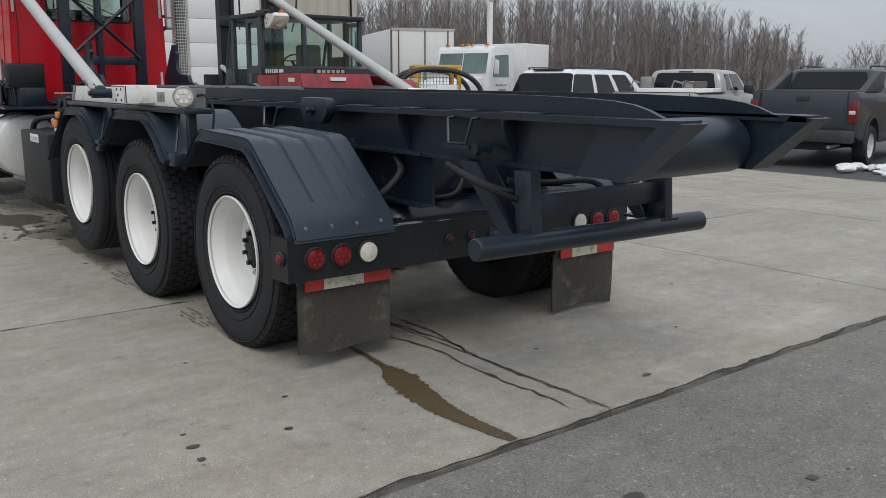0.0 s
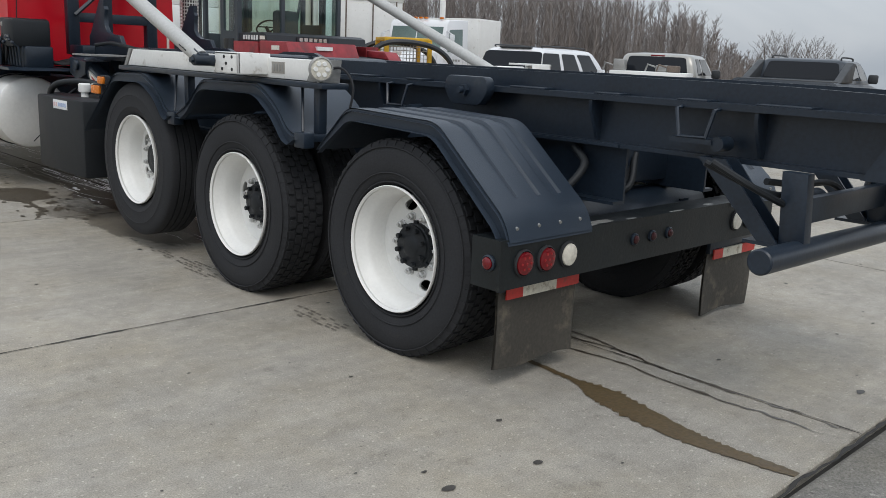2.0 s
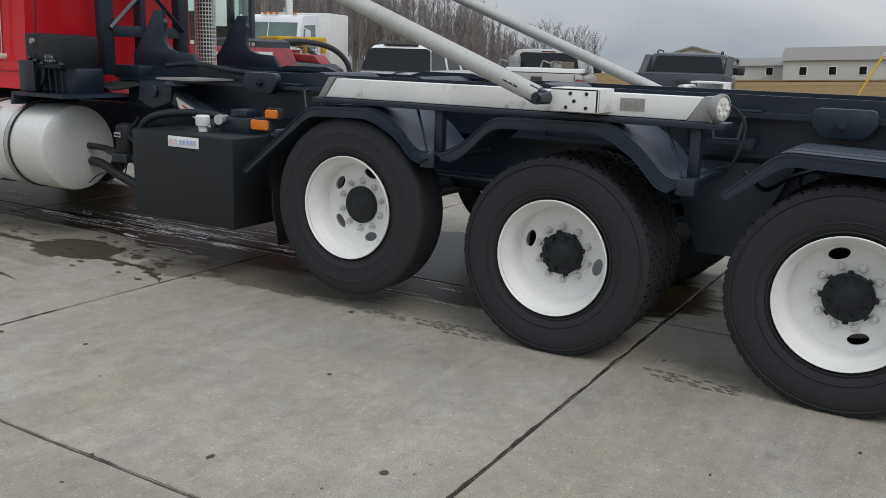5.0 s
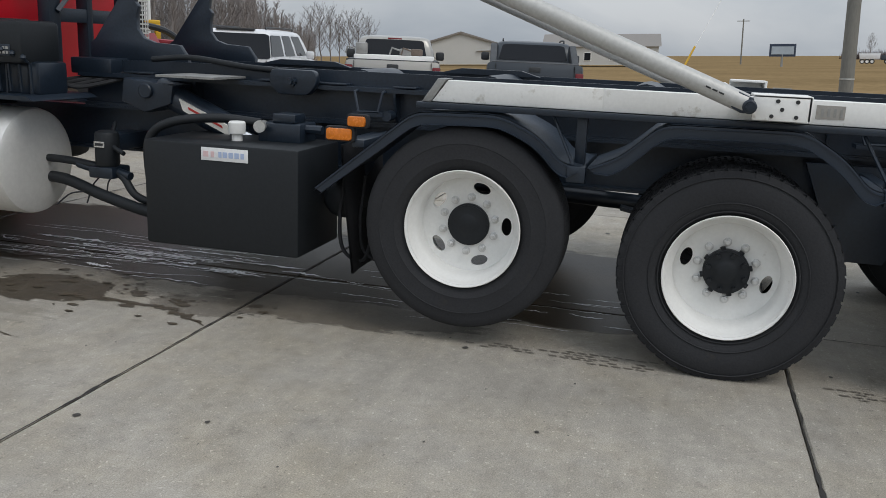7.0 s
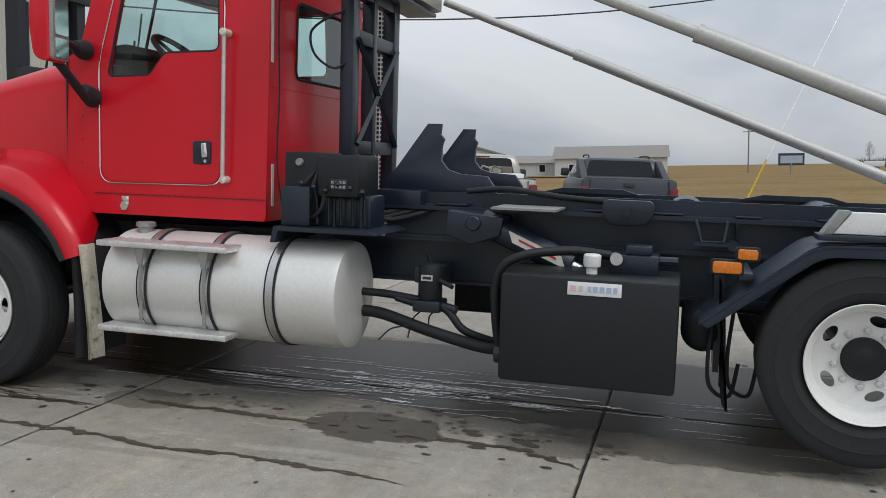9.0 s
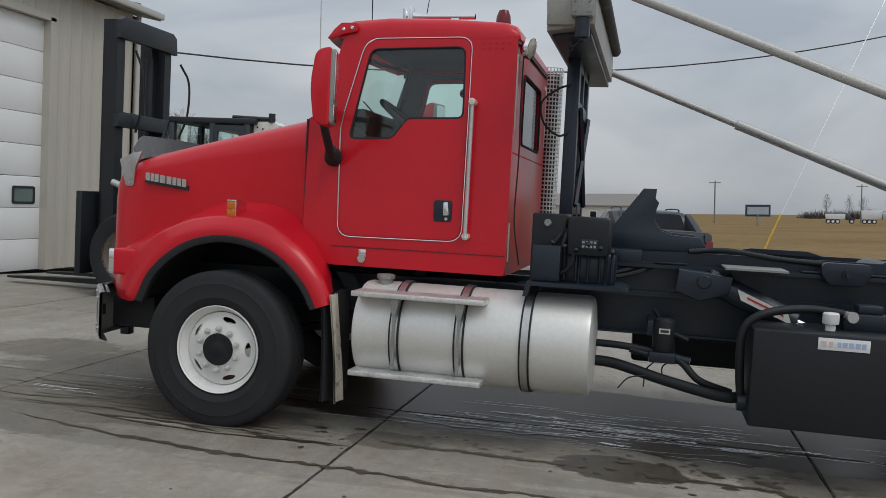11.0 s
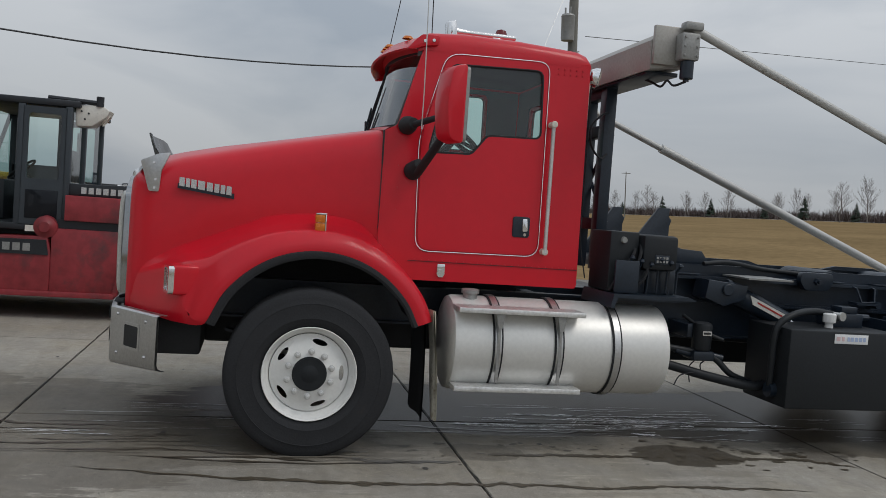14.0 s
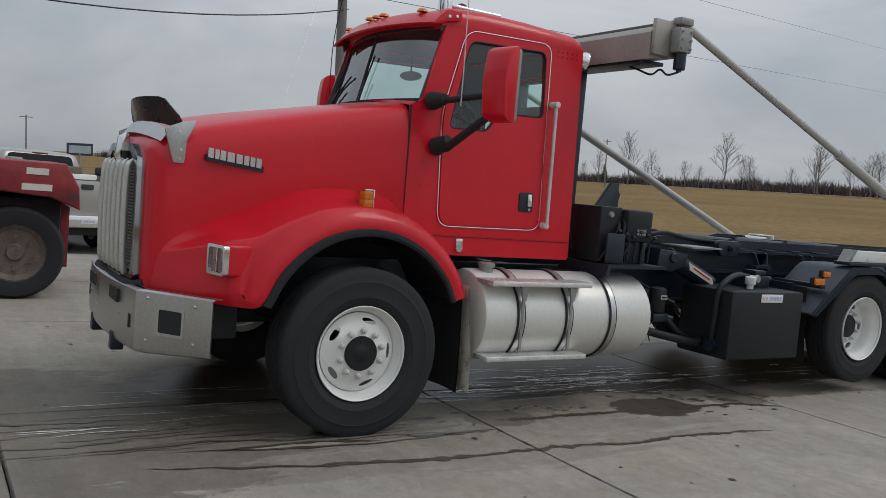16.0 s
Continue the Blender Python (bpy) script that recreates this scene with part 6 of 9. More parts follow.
for k in range(6):
    x = -0.375 + k * 0.15
    bm = B()
    pts = curve_pts([(x, 13.505, 0.885), (x, 13.54, 0.96), (x, 13.545, 1.50), (x, 13.51, 1.60)], 4)
    tube(bm, pts, [0.008 + 0.016 * min(1.0, 5 * i / (len(pts) - 1), 5 * (1 - i / (len(pts) - 1))) for i in range(len(pts))], 10)
    tp("grille_bar", bm, TUBE, grille)
bm = B()
prism(bm, [(13.50, 1.46), (13.56, 1.62), (13.54, 1.74), (13.48, 1.78), (13.46, 1.7)], -0.022, 0.022, bevel=0.008)
tp("nose_ornament", bm, CHROME, grille)
bm = B()
tube(bm, curve_pts([(-0.62, 13.45, 0.85), (-0.5, 13.52, 0.83), (0, 13.54, 0.82), (0.5, 13.52, 0.83), (0.62, 13.45, 0.85)]), 0.035, 10)
tp("grille_sill", bm, RUBBER)
# bumper of bent plate
bow = [(x, 13.585 - 0.055 * (x / 0.76) ** 2) for x in (-0.77, -0.5, -0.25, 0.0, 0.25, 0.5, 0.77)]
plan = [(-1.20, 13.20), (-0.80, 13.50)] + bow + [(0.80, 13.50), (1.20, 13.20)]
bm = B()
profile = [(0.845, -0.06), (0.845, -0.02), (0.835, 0.0), (0.50, 0.0), (0.475, -0.01), (0.465, -0.05)]
loft(bm, [[(x, y + o, z + 0.035 * (abs(x) > 1.1) * (z < 0.6)) for x, y in plan] for z, o in profile] + [[(x * 0.985, y + o - 0.012, z + 0.035 * (abs(x) > 1.1) * (z < 0.6)) for x, y in plan] for z, o in profile[::-1]], closed=False)
bp = tp("front_bumper", bm, STEEL, label="dull steel front bumper with square lamp cut-outs", smooth=30)
for s in (-1, 1):
    nrm = Vector((s * 0.6, 0.8, 0))
    run = Vector((s * 0.8, -0.6, 0))
    mid_pt = Vector((s * 0.968, 13.374, 0.677))
    bm = B()
    holed(bm, [[(-0.10, -0.085), (0.10, -0.085), (0.10, 0.085), (-0.10, 0.085)], rounded([(-0.082, -0.068), (0.082, -0.068), (0.082, 0.068), (-0.082, 0.068)], 0.012)[::-1]], lambda u, v, w: mid_pt + run * u + nrm * (0.003 - w) + Vector((0, 0, v)), 0.01)
    tp("opening_rim", bm, STEEL, bp)
    bm = B()
    vs = [bm.verts.new(mid_pt + run * u + nrm * 0.0015 + Vector((0, 0, v))) for u, v in ((-0.083, -0.069), (0.083, -0.069), (0.083, 0.069), (-0.083, 0.069))]
    ext = bmesh.ops.extrude_face_region(bm, geom=[bm.faces.new(vs)])
    bmesh.ops.translate(bm, vec=-nrm * 0.008, verts=[v for v in ext["geom"] if isinstance(v, bmesh.types.BMVert)])
    tp("lamp_opening", bm, DARK, bp)
    bm = B()
    box(bm, min(s * 0.24, s * 0.48), max(s * 0.24, s * 0.48), 13.55, 13.582, 0.72, 0.80)
    tp("tow_slot", bm, DARK, bp)
    bm = B()
    box(bm, min(s * 0.66, s * 0.69), max(s * 0.66, s * 0.69), 13.52, 13.546, 0.60, 0.68)
    tp("small_slot", bm, DARK, bp)
    for x, y, z in ((0.83, 13.478, 0.80), (0.83, 13.478, 0.55), (1.10, 13.276, 0.79), (1.10, 13.276, 0.57), (0.5, 13.562, 0.66)):
        bm = B()
        rod(bm, (s * x, y - 0.01, z), (s * x * 1.003, y + 0.006, z), 0.011, n=8)
        tp("bumper_bolt", bm, STEEL, bp)
    bm = B()
    box(bm, min(s * 0.30, s * 0.38), max(s * 0.30, s * 0.38), 13.50, 13.58, 0.40, 0.52, 0.01)
    tp("tow_lug", bm, BLACK, bp)
# ---- the lot's surroundings ----
SIDING = material("tan_steel_siding", (0.48, 0.455, 0.40), 0.5, var=0.08, scale=0.8, streak=0.3)
DOORWHITE = material("white_garage_door", (0.84, 0.85, 0.85), 0.5, var=0.05, scale=1.0)
ROOFMETAL = material("brown_grey_roof", (0.24, 0.22, 0.2), 0.5, metal=0.3, var=0.15, scale=1.0)
LIFTRED = material("faded_red_machine_paint", (0.27, 0.028, 0.036), 0.5, var=0.4, scale=1.6, dirt=(0.12, 0.034, 0.038), dirt_amount=0.6, fine=9)
LIFTBLACK = material("machine_black", (0.013, 0.016, 0.021), 0.5, var=0.3, scale=4, dirt=(0.035, 0.033, 0.032), dirt_amount=0.3)
SLATE = material("slate_grey_machine_paint", (0.034, 0.044, 0.054), 0.5, var=0.2, scale=3)
YELLOW = material("machine_yellow", (0.62, 0.36, 0.02), 0.5, var=0.15, scale=3, dirt=(0.2, 0.13, 0.05), dirt_amount=0.35)
RUST = material("rusty_rim", (0.135, 0.105, 0.085), 0.7, var=0.35, scale=9, dirt=(0.06, 0.04, 0.028), dirt_amount=0.5)
SILVER = material("silver_car_paint", (0.36, 0.35, 0.325), 0.35, metal=0.35, var=0.05, scale=1, coat=0.6)
CARWHITE = material("white_car_paint", (0.74, 0.75, 0.77), 0.3, var=0.04, scale=1, coat=0.6)
CHARCOAL = material("charcoal_car_paint", (0.027, 0.036, 0.048), 0.4, metal=0.0, var=0.06, scale=1, coat=0.2)
CLADDING = material("grey_plastic_cladding", (0.032, 0.035, 0.039), 0.6, var=0.1)
# both bark tones are lifted for distance haze, the woods' most
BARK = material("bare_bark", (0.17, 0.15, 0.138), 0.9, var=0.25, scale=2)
BARK_HAZY = material("hazy_far_wood", (0.215, 0.195, 0.188), 0.95, var=0.2, scale=0.3)
HEDGE = material("far_hedge_twigs", (0.098, 0.076, 0.072), 0.95, var=0.25, scale=0.3)
OLDGRAVEL = material("pale_gravel", (0.42, 0.40, 0.36), 0.95, var=0.2, scale=0.5, spec=0.0)
NEEDLE = material("evergreen", (0.03, 0.045, 0.03), 0.9, var=0.3, scale=1.5)
POLEWOOD = material("weathered_pole", (0.19, 0.185, 0.165), 0.85, var=0.2, scale=2, streak=0.2, bump=0.3, fine=25)
SNOW = material("dirty_snow", (0.78, 0.79, 0.8), 0.8, var=0.1, scale=6, bump=0.3, fine=25, dirt=(0.4, 0.38, 0.35), dirt_amount=0.3)
WIRE = material("dark_wire", (0.03, 0.03, 0.032), 0.6)
FARWALL = material("pale_farm_siding", (0.50, 0.50, 0.48), 0.6, var=0.08, scale=0.3)


def simple_wheel(root, x, y, r, w, rim=TUBE, tyre=RUBBER, name="wheel"):
    bm = B()
    turn = Matrix.Translation((x, y, r)) @ Matrix.Rotation(radians(90), 4, "Y")
    lathe(bm, [(r * 0.6, -w * 0.45), (r * 0.66, -w * 0.5), (r * 0.93, -w * 0.5), (r, -w * 0.36), (r, w * 0.36), (r * 0.93, w * 0.5), (r * 0.66, w * 0.5), (r * 0.6, w * 0.45)], 28, turn)
    t = part(name, bm, tyre, root)
    bm = B()
    lathe(bm, [(0, -w * 0.34), (r * 0.16, -w * 0.34), (r * 0.2, -w * 0.26), (r * 0.5, -w * 0.3), (r * 0.62, -w * 0.47), (r * 0.62, w * 0.47), (r * 0.5, w * 0.3), (r * 0.2, w * 0.26), (r * 0.16, w * 0.34), (0, w * 0.34)], 24, turn)
    for k in range(6):
        a = 6.2831853 * k / 6
        for sx in (-1, 1):
            c = turn @ Vector((r * 0.36 * math.cos(a), r * 0.36 * math.sin(a), sx * w * 0.3))
            d = turn.to_3x3() @ Vector((0, 0, sx))
            rod(bm, c, c + d * w * 0.05, r * 0.05, n=6)
    part("rim", bm, rim, t)
    return t


def arch(y, r, z):
    return [(y - r, z)] + [(y - r * math.cos(3.14159 * k / 8), z + r * math.sin(3.14159 * k / 8)) for k in range(1, 8)] + [(y + r, z)]


def car(kind, base, heading, paint, label):
    """A parked vehicle, seen mostly from behind; y runs ahead from its rear bumper."""
    root = thing({"suv": "sport_utility_vehicle", "pickup": "pickup_truck", "crew": "crew_cab_truck"}[kind], (*base, -0.25), label, "car" if kind == "suv" else "pickup", "parked vehicles", turn=heading - 90)
    L, W, belt, roof = {"suv": (5.1, 1.98, 1.27, 1.92), "pickup": (5.4, 1.96, 1.40, 1.90), "crew": (5.6, 2.02, 1.46, 1.91)}[kind]
    h, r, low = W / 2, 0.40, 0.46
    y1, y2 = 1.2, L - 0.95
    nose = belt - 0.12
    deck = belt if kind == "suv" else belt - 0.02
    poly = [(0.07, low + 0.14), (0.0, 0.75), (0.015, belt - 0.12), (0.05, belt), (L - 1.35, deck - 0.02), (L - 0.25, nose), (L - 0.02, nose - 0.16), (L, low)] + arch(y2, r + 0.08, low)[::-1] + arch(y1, r + 0.08, low)[::-1]
    bm = B()
    prism(bm, poly, -h, h, bevel=0.09)
    part("body", bm, paint, root)
    # rounded cabin: rings of a soft-cornered plan, narrowing to a crowned roof
    g0, g1, back, fore = {"suv": (0.03, L - 1.25, 0.30, 0.85), "pickup": (2.0, L - 1.3, 0.10, 0.75), "crew": (1.55, L - 1.3, 0.20, 0.80)}[kind]

    def ring(v, tuck, z):
        a, b, w = g0 + back * v, g1 - fore * v, h - 0.06 - 0.14 * v - tuck
        return [(x, y, z) for x, y in rounded([(-w, a + tuck), (w, a + tuck), (w, b - tuck), (-w, b - tuck)], 0.14 + tuck, 4)]
    gh = roof - belt
    rings = [ring(0, 0, belt - 0.05), ring(0.02, 0, belt), ring(0.5, -0.012, belt + gh * 0.5), ring(0.86, 0, belt + gh * 0.86), ring(0.96, 0.03, belt + gh * 0.95), ring(1.0, 0.10, belt + gh * 0.99), ring(1.0, 0.30, roof + 0.015)]
    bm = B()
    loft(bm, rings, cap=True)
    part("cabin", bm, paint, root, smooth=70)

    def pane(face, u0, u1, v0, v1, name="window", rr=0.06):
        bm = B()
        pts = []
        for u, v in rounded([(u0, v0), (u1, v0), (u1, v1), (u0, v1)], [rr * 0.7, rr * 0.7, rr, rr], 4):
            a, b, w = g0 + back * v, g1 - fore * v, h - 0.06 - 0.14 * v + 0.012 * math.sin(v * 3.14)
            z = belt + gh * v
            if face == "back":
                pts.append((-w + 2 * w * u, a - 0.014, z))
            elif face == "front":
                pts.append((-w + 2 * w * u, b + 0.014, z))
            else:
                pts.append(((w + 0.008) * face, a + (b - a) * u, z))
        f = bm.faces.new([bm.verts.new(p) for p in pts])
        ext = bmesh.ops.extrude_face_region(bm, geom=[f])
        shift = {"back": (0, 0.012, 0), "front": (0, -0.012, 0)}.get(face) or (-0.012 * face, 0, 0)
        bmesh.ops.translate(bm, vec=shift, verts=[v for v in ext["geom"] if isinstance(v, bmesh.types.BMVert)])
        return part(name, bm, CARGLASS, root)
    edge = {"suv": 0.015, "pickup": 0.10, "crew": 0.09}[kind]
    rw = pane("back", edge, 1 - edge, 0.10 if kind != "suv" else 0.02, 0.86, "rear_window", 0.09)
    pane("front", 0.06, 0.94, 0.10, 0.90, "windscreen")
    cuts = {"suv": ((0.005, 0.28), (0.33, 0.57), (0.63, 0.88)), "pickup": ((0.14, 0.34), (0.42, 0.86)), "crew": ((0.20, 0.48), (0.54, 0.86))}[kind]
    for a, b in cuts:
        for face in (-1, 1):
            pane(face, a, b, 0.10, 0.82, rr=0.04)
    for s in (-1, 1):
        bm = B()
        z0, z1 = {"suv": (0.80, 1.10), "pickup": (0.92, 1.30), "crew": (0.86, 1.30)}[kind]
        box(bm, min(s * (h - 0.17), s * (h + 0.004)), max(s * (h - 0.17), s * (h + 0.004)), -0.012, 0.09, z0, z1, 0.03)
        tl = part("tail_lamp", bm, REDLENS, root)
        bm = B()
        box(bm, min(s * (h - 0.15), s * (h - 0.03)), max(s * (h - 0.15), s * (h - 0.03)), -0.016, 0.0, (z0 + z1) / 2 - 0.04, (z0 + z1) / 2 + 0.03, 0.006)
        part("reversing_lens", bm, CLEARLENS, tl)
        bm = B()
        box(bm, min(s * h, s * (h + 0.2)), max(s * h, s * (h + 0.2)), g1 - fore, g1 - fore + 0.13, belt - 0.02, belt + 0.18, 0.04)
        part("wing_mirror", bm, paint if kind == "suv" else CLADDING, root)
        for y in (y1, y2):
            simple_wheel(root, s * (h - 0.13), y, r, 0.26, rim=ALLOY)
        if kind != "pickup":
            bm = B()
            tube(bm, curve_pts([(s * (h - 0.32), g0 + back + 0.15, roof), (s * (h - 0.32), g0 + back + 0.3, roof + 0.05), (s * (h - 0.32), g1 - fore - 0.35, roof + 0.05), (s * (h - 0.32), g1 - fore - 0.2, roof)]), 0.017, 8)
            part("roof_rail", bm, CLADDING, root)
        bm = B()
        box(bm, min(s * (h - 0.02), s * (h + 0.014)), max(s * (h - 0.02), s * (h + 0.014)), y1 + 0.52, y2 - 0.52, 0.44, 0.62, 0.012)
        part("sill_cladding", bm, CLADDING if kind == "crew" else paint, root)
        for y in (y1, y2):
            bm = B()
            rr_ = [(y - q * math.cos(3.14159 * k / 12), low + q * math.sin(3.14159 * k / 12)) for q, ks in ((r + 0.09, range(13)), (r + 0.14, range(12, -1, -1))) for k in ks]
            prism(bm, rr_, s * (h - 0.02), s * (h + 0.015))
            part("arch_trim", bm, CLADDING if kind == "crew" else paint, root)
    bm = B()
    prism(bm, rounded([(-h + 0.03, 0.08), (-h + 0.03, -0.06), (-h + 0.2, -0.13), (h - 0.2, -0.13), (h - 0.03, -0.06), (h - 0.03, 0.08)], 0.04), 0.50, 0.74, "z", bevel=0.03)
    part("rear_bumper", bm, CHROME if kind == "pickup" else (CLADDING if kind == "crew" else paint), root)
    bm = B()
    box(bm, -0.16, 0.16, -0.145, -0.128, 0.58, 0.68, 0.004)
    pl = part("plate", bm, DECAL, root)
    bm = B()
    for k in range(5):
        box(bm, -0.11 + 0.045 * k, -0.08 + 0.045 * k, -0.149, -0.144, 0.61, 0.65)
    part("plate_bars", bm, BLUEINK, pl)
    bm = B()
    prism(bm, rounded([(-0.12, belt - 0.17), (0.12, belt - 0.17), (0.12, belt - 0.07), (-0.12, belt - 0.07)], 0.03), -0.012, 0.04, "y", bevel=0.006)
    part("tailgate_handle", bm, CLADDING, root)
    for s in (-1, 1):
        bm = B()
        box(bm, min(s * (h - 0.19), s * (h - 0.182)), max(s * (h - 0.19), s * (h - 0.182)), -0.006, 0.03, 0.78, belt - 0.02)
        part("tailgate_gap", bm, DARK, root)
    if kind == "suv":
        bm = B()
        tube(bm, [(-0.1, -0.01, 1.2), (0.05, 0.0, 1.26), (0.35, 0.03, 1.30)], 0.012, 6)
        part("rear_wiper", bm, CLADDING, root)
        bm = B()
        box(bm, -0.45, 0.45, 0.30, 0.40, roof - 0.02, roof + 0.02, 0.01)
        part("roof_spoiler", bm, CLADDING, root)
    if kind == "crew":
        bm = B()
        prism(bm, [(-0.13, 0.99), (-0.03, 1.03), (0.06, 1.03), (0.13, 1.0), (0.03, 0.965), (-0.06, 0.965)], -0.012, 0.004, "y")
        part("tailgate_badge", bm, BADGE, root)
        for s in (-1, 1):
            bm = B()
            prism(bm, [(0.55, belt - 0.02), (1.9, belt - 0.02), (2.1, roof - 0.06), (1.75, roof - 0.05)], s * (h - 0.05), s * (h - 0.2), bevel=0.03)
            part("sail_panel", bm, CLADDING, root)
        bm = B()
        box(bm, -h + 0.1, h - 0.1, 0.06, 1.62, belt - 0.03, belt + 0.02, 0.015)
        part("bed_cover", bm, CLADDING, root)
    if kind == "pickup":
        bm = B()
        box(bm, -h + 0.10, h - 0.10, 1.35, 1.93, belt - 0.1, belt + 0.09, 0.02)
        part("tool_box", bm, WHITE_RIM, root, "white bed tool box")
        bm = B()
        box(bm, -h + 0.06, h - 0.06, 0.05, 0.11, belt - 0.01, belt + 0.02, 0.01)
        part("tailgate_cap", bm, CLADDING, root)
        for s in (-1, 1):
            bm = B()
            box(bm, min(s * (h - 0.02), s * (h - 0.12)), max(s * (h - 0.02), s * (h - 0.12)), 0.11, 1.98, belt - 0.02, belt + 0.012, 0.01)
            part("bed_rail", bm, CLADDING, root)
        for x, col in ((-0.72, GREY_STEEL), (0.25, GREY_STEEL), (0.5, RUST)):
            bm = B()
            box(bm, x - 0.13, x + 0.13, 1.5, 1.75, belt + 0.09, belt + (0.34 if x < 0 else 0.24), 0.03)
            tube(bm, [(x - 0.13, 1.5, belt + 0.2), (x - 0.3, 1.5, belt + 0.25), (x - 0.35, 1.5, belt + 0.1)], 0.02, 6)
            part("bed_gear", bm, col, root)
        bm = B()
        box(bm, -0.16, 0.16, g0 + 0.09, g0 + 0.13, roof - 0.07, roof - 0.03, 0.01)
        part("brake_lamp", bm, REDLENS, root)
    bm = B()
    rod(bm, (-0.75, y1, r), (0.75, y1, r), 0.06, n=10)
    box(bm, -0.5, 0.5, 0.1, L - 0.3, 0.34, 0.48)
    part("underbody", bm, DARK, root)
    bm = B()
    rod(bm, (h - 0.45, -0.06, 0.42), (h - 0.45, 0.6, 0.42), 0.035, n=10)
    part("tailpipe", bm, GREY_STEEL, root)
    return root


car("crew", (15.95, 9.1), 12, CHARCOAL, "charcoal crew cab pickup with a covered bed, parked")
car("pickup", (14.85, 11.85), 18, SILVER, "silver pickup truck with a white tool box, parked")
car("suv", (15.6, 15.95), 11, CARWHITE, "white sport utility vehicle with dark windows, parked")


# -- forklift --
def forklift():
    root = thing("forklift", (8.6, 13.1, 0.0), "large faded red forklift with a slate grey cab and black mast", "forklift", turn=0)

    def fp(name, bm, mat, parent=None, label=""):
        return part(name, bm, mat, parent or root, label)
    bm = B()
    prism(bm, [(0.0, 1.0), (0.02, 1.25), (0.16, 1.50), (0.95, 1.50), (0.95, 1.17), (0.3, 1.12)], -1.30, 0.12, bevel=0.04)
    fp("counterweight", bm, LIFTRED, label="scuffed red counterweight")
    bm = B()
    prism(bm, [(0.0, 1.0), (0.05, 1.18), (0.20, 1.26), (0.95, 1.30), (0.95, 1.10), (0.3, 1.05)], 0.14, 1.32, bevel=0.03)
    fp("rear_hood", bm, LIFTBLACK)
    bm = B()
    prism(bm, [(0.25, 1.26), (0.9, 1.30), (0.9, 1.42), (0.4, 1.40)], 0.95, 1.25, bevel=0.02)
    fp("battery_cover", bm, LIFTRED)
    bm = B()
    prism(bm, [(0.03, 0.30), (0.03, 1.0), (0.12, 1.05), (0.12, 0.3)], -0.72, 0.72)
    fp("tail_plate", bm, LIFTRED)
    for s in (-1, 1):
        bm = B()
        prism(bm, [(1.16, 0.33), (1.0, 1.08), (1.88, 1.08), (1.88, 0.33)], s * 1.30, s * 1.1, bevel=0.015)
        fp("side_skirt", bm, LIFTRED)
        bm = B()
        prism(bm, [(1.12, 0.30), (0.95, 1.14), (1.0, 1.16), (1.18, 0.30)], s * 1.325, s * 1.12, bevel=0.006)
        fp("skirt_flange", bm, LIFTRED)
        bm = B()
        prism(bm, [(0.98, 1.18), (0.98, 1.48), (1.75, 1.48), (1.75, 1.18)], s * 1.30, s * 1.0, bevel=0.012)
        fp("side_panel", bm, LIFTRED)
        bm = B()
        prism(bm, [(1.0, 1.06), (1.0, 1.19), (1.95, 1.19), (1.95, 1.06)], s * 1.25, s * 1.0)
        fp("dark_recess", bm, LIFTBLACK)
        bm = B()
        prism(bm, [(1.88, 0.33), (1.88, 0.80), (1.92, 0.98), (2.95, 0.96), (2.95, 0.33)], s * 1.31, s * 0.9, bevel=0.012)
        sx = fp("step_box", bm, LIFTRED, label="worn red step box below the cab")
        bm = B()
        box(bm, min(s * 1.33, s * 0.95), max(s * 1.33, s * 0.95), 1.15, 3.0, 0.27, 0.335, 0.008)
        fp("sill_bar", bm, LIFTRED)
        bm = B()
        prism(bm, [(1.90, 0.76), (1.93, 0.94), (2.88, 0.93), (2.88, 0.76)], s * 1.322, s * 1.308)
        sg = fp("side_sign", bm, LIFTBLACK)
        for k in range(6):
            bm = B()
            prism(bm, [(2.10 + 0.11 * k, 0.80), (2.18 + 0.11 * k, 0.80), (2.18 + 0.11 * k, 0.89), (2.10 + 0.11 * k, 0.89)], s * 1.327, s * 1.321)
            part("sign_bar", bm, GREY_STEEL, sg)
        for y, z, w in ((0.30, 1.19, 0.3), (0.34, 1.36, 0.22), (2.02, 0.46, 0.17), (2.0, 1.03, 0.17), (2.55, 1.0, 0.15)):
            bm = B()
            prism(bm, [(y, z), (y + w, z), (y + w, z + 0.07), (y, z + 0.07)], s * 1.308, s * 1.30)
            fp("notice", bm, WHITETAPE)
        bm = B()
        lathe(bm, [(0, 0.14), (0.06, 0.135), (0.09, 0.10), (0.13, 0.09), (0.135, 0.0)], 24, axis_turn((s * 1.22, 1.95, 1.09), (s * 1.6, 1.95, 1.09)))
        fp("air_filter_cap", bm, LIFTRED)
        t = simple_wheel(root, s * 1.08, 0.62, 0.50, 0.36, rim=RUST)
        t = simple_wheel(root, s * 1.10, 3.5, 0.62, 0.45, rim=RUST)
        bm = B()
        prism(bm, [(2.85, 0.95), (2.95, 1.10), (3.25, 1.10), (3.0, 0.55), (2.85, 0.6)], s * 1.34, s * 0.85, bevel=0.01)
        fp("front_fender", bm, LIFTRED)
    bm = B()
    box(bm, -0.95, 0.95, 0.15, 3.6, 0.35, 1.1, 0.03)
    fp("chassis", bm, LIFTBLACK)
    # engine cover with the maker's strip as plain bars
    bm = B()
    prism(bm, [(0.85, 1.48), (0.88, 1.60), (1.0, 1.64), (1.78, 1.62), (1.78, 1.48)], -1.2, 0.9, bevel=0.02)
    fp("engine_cover", bm, LIFTBLACK)
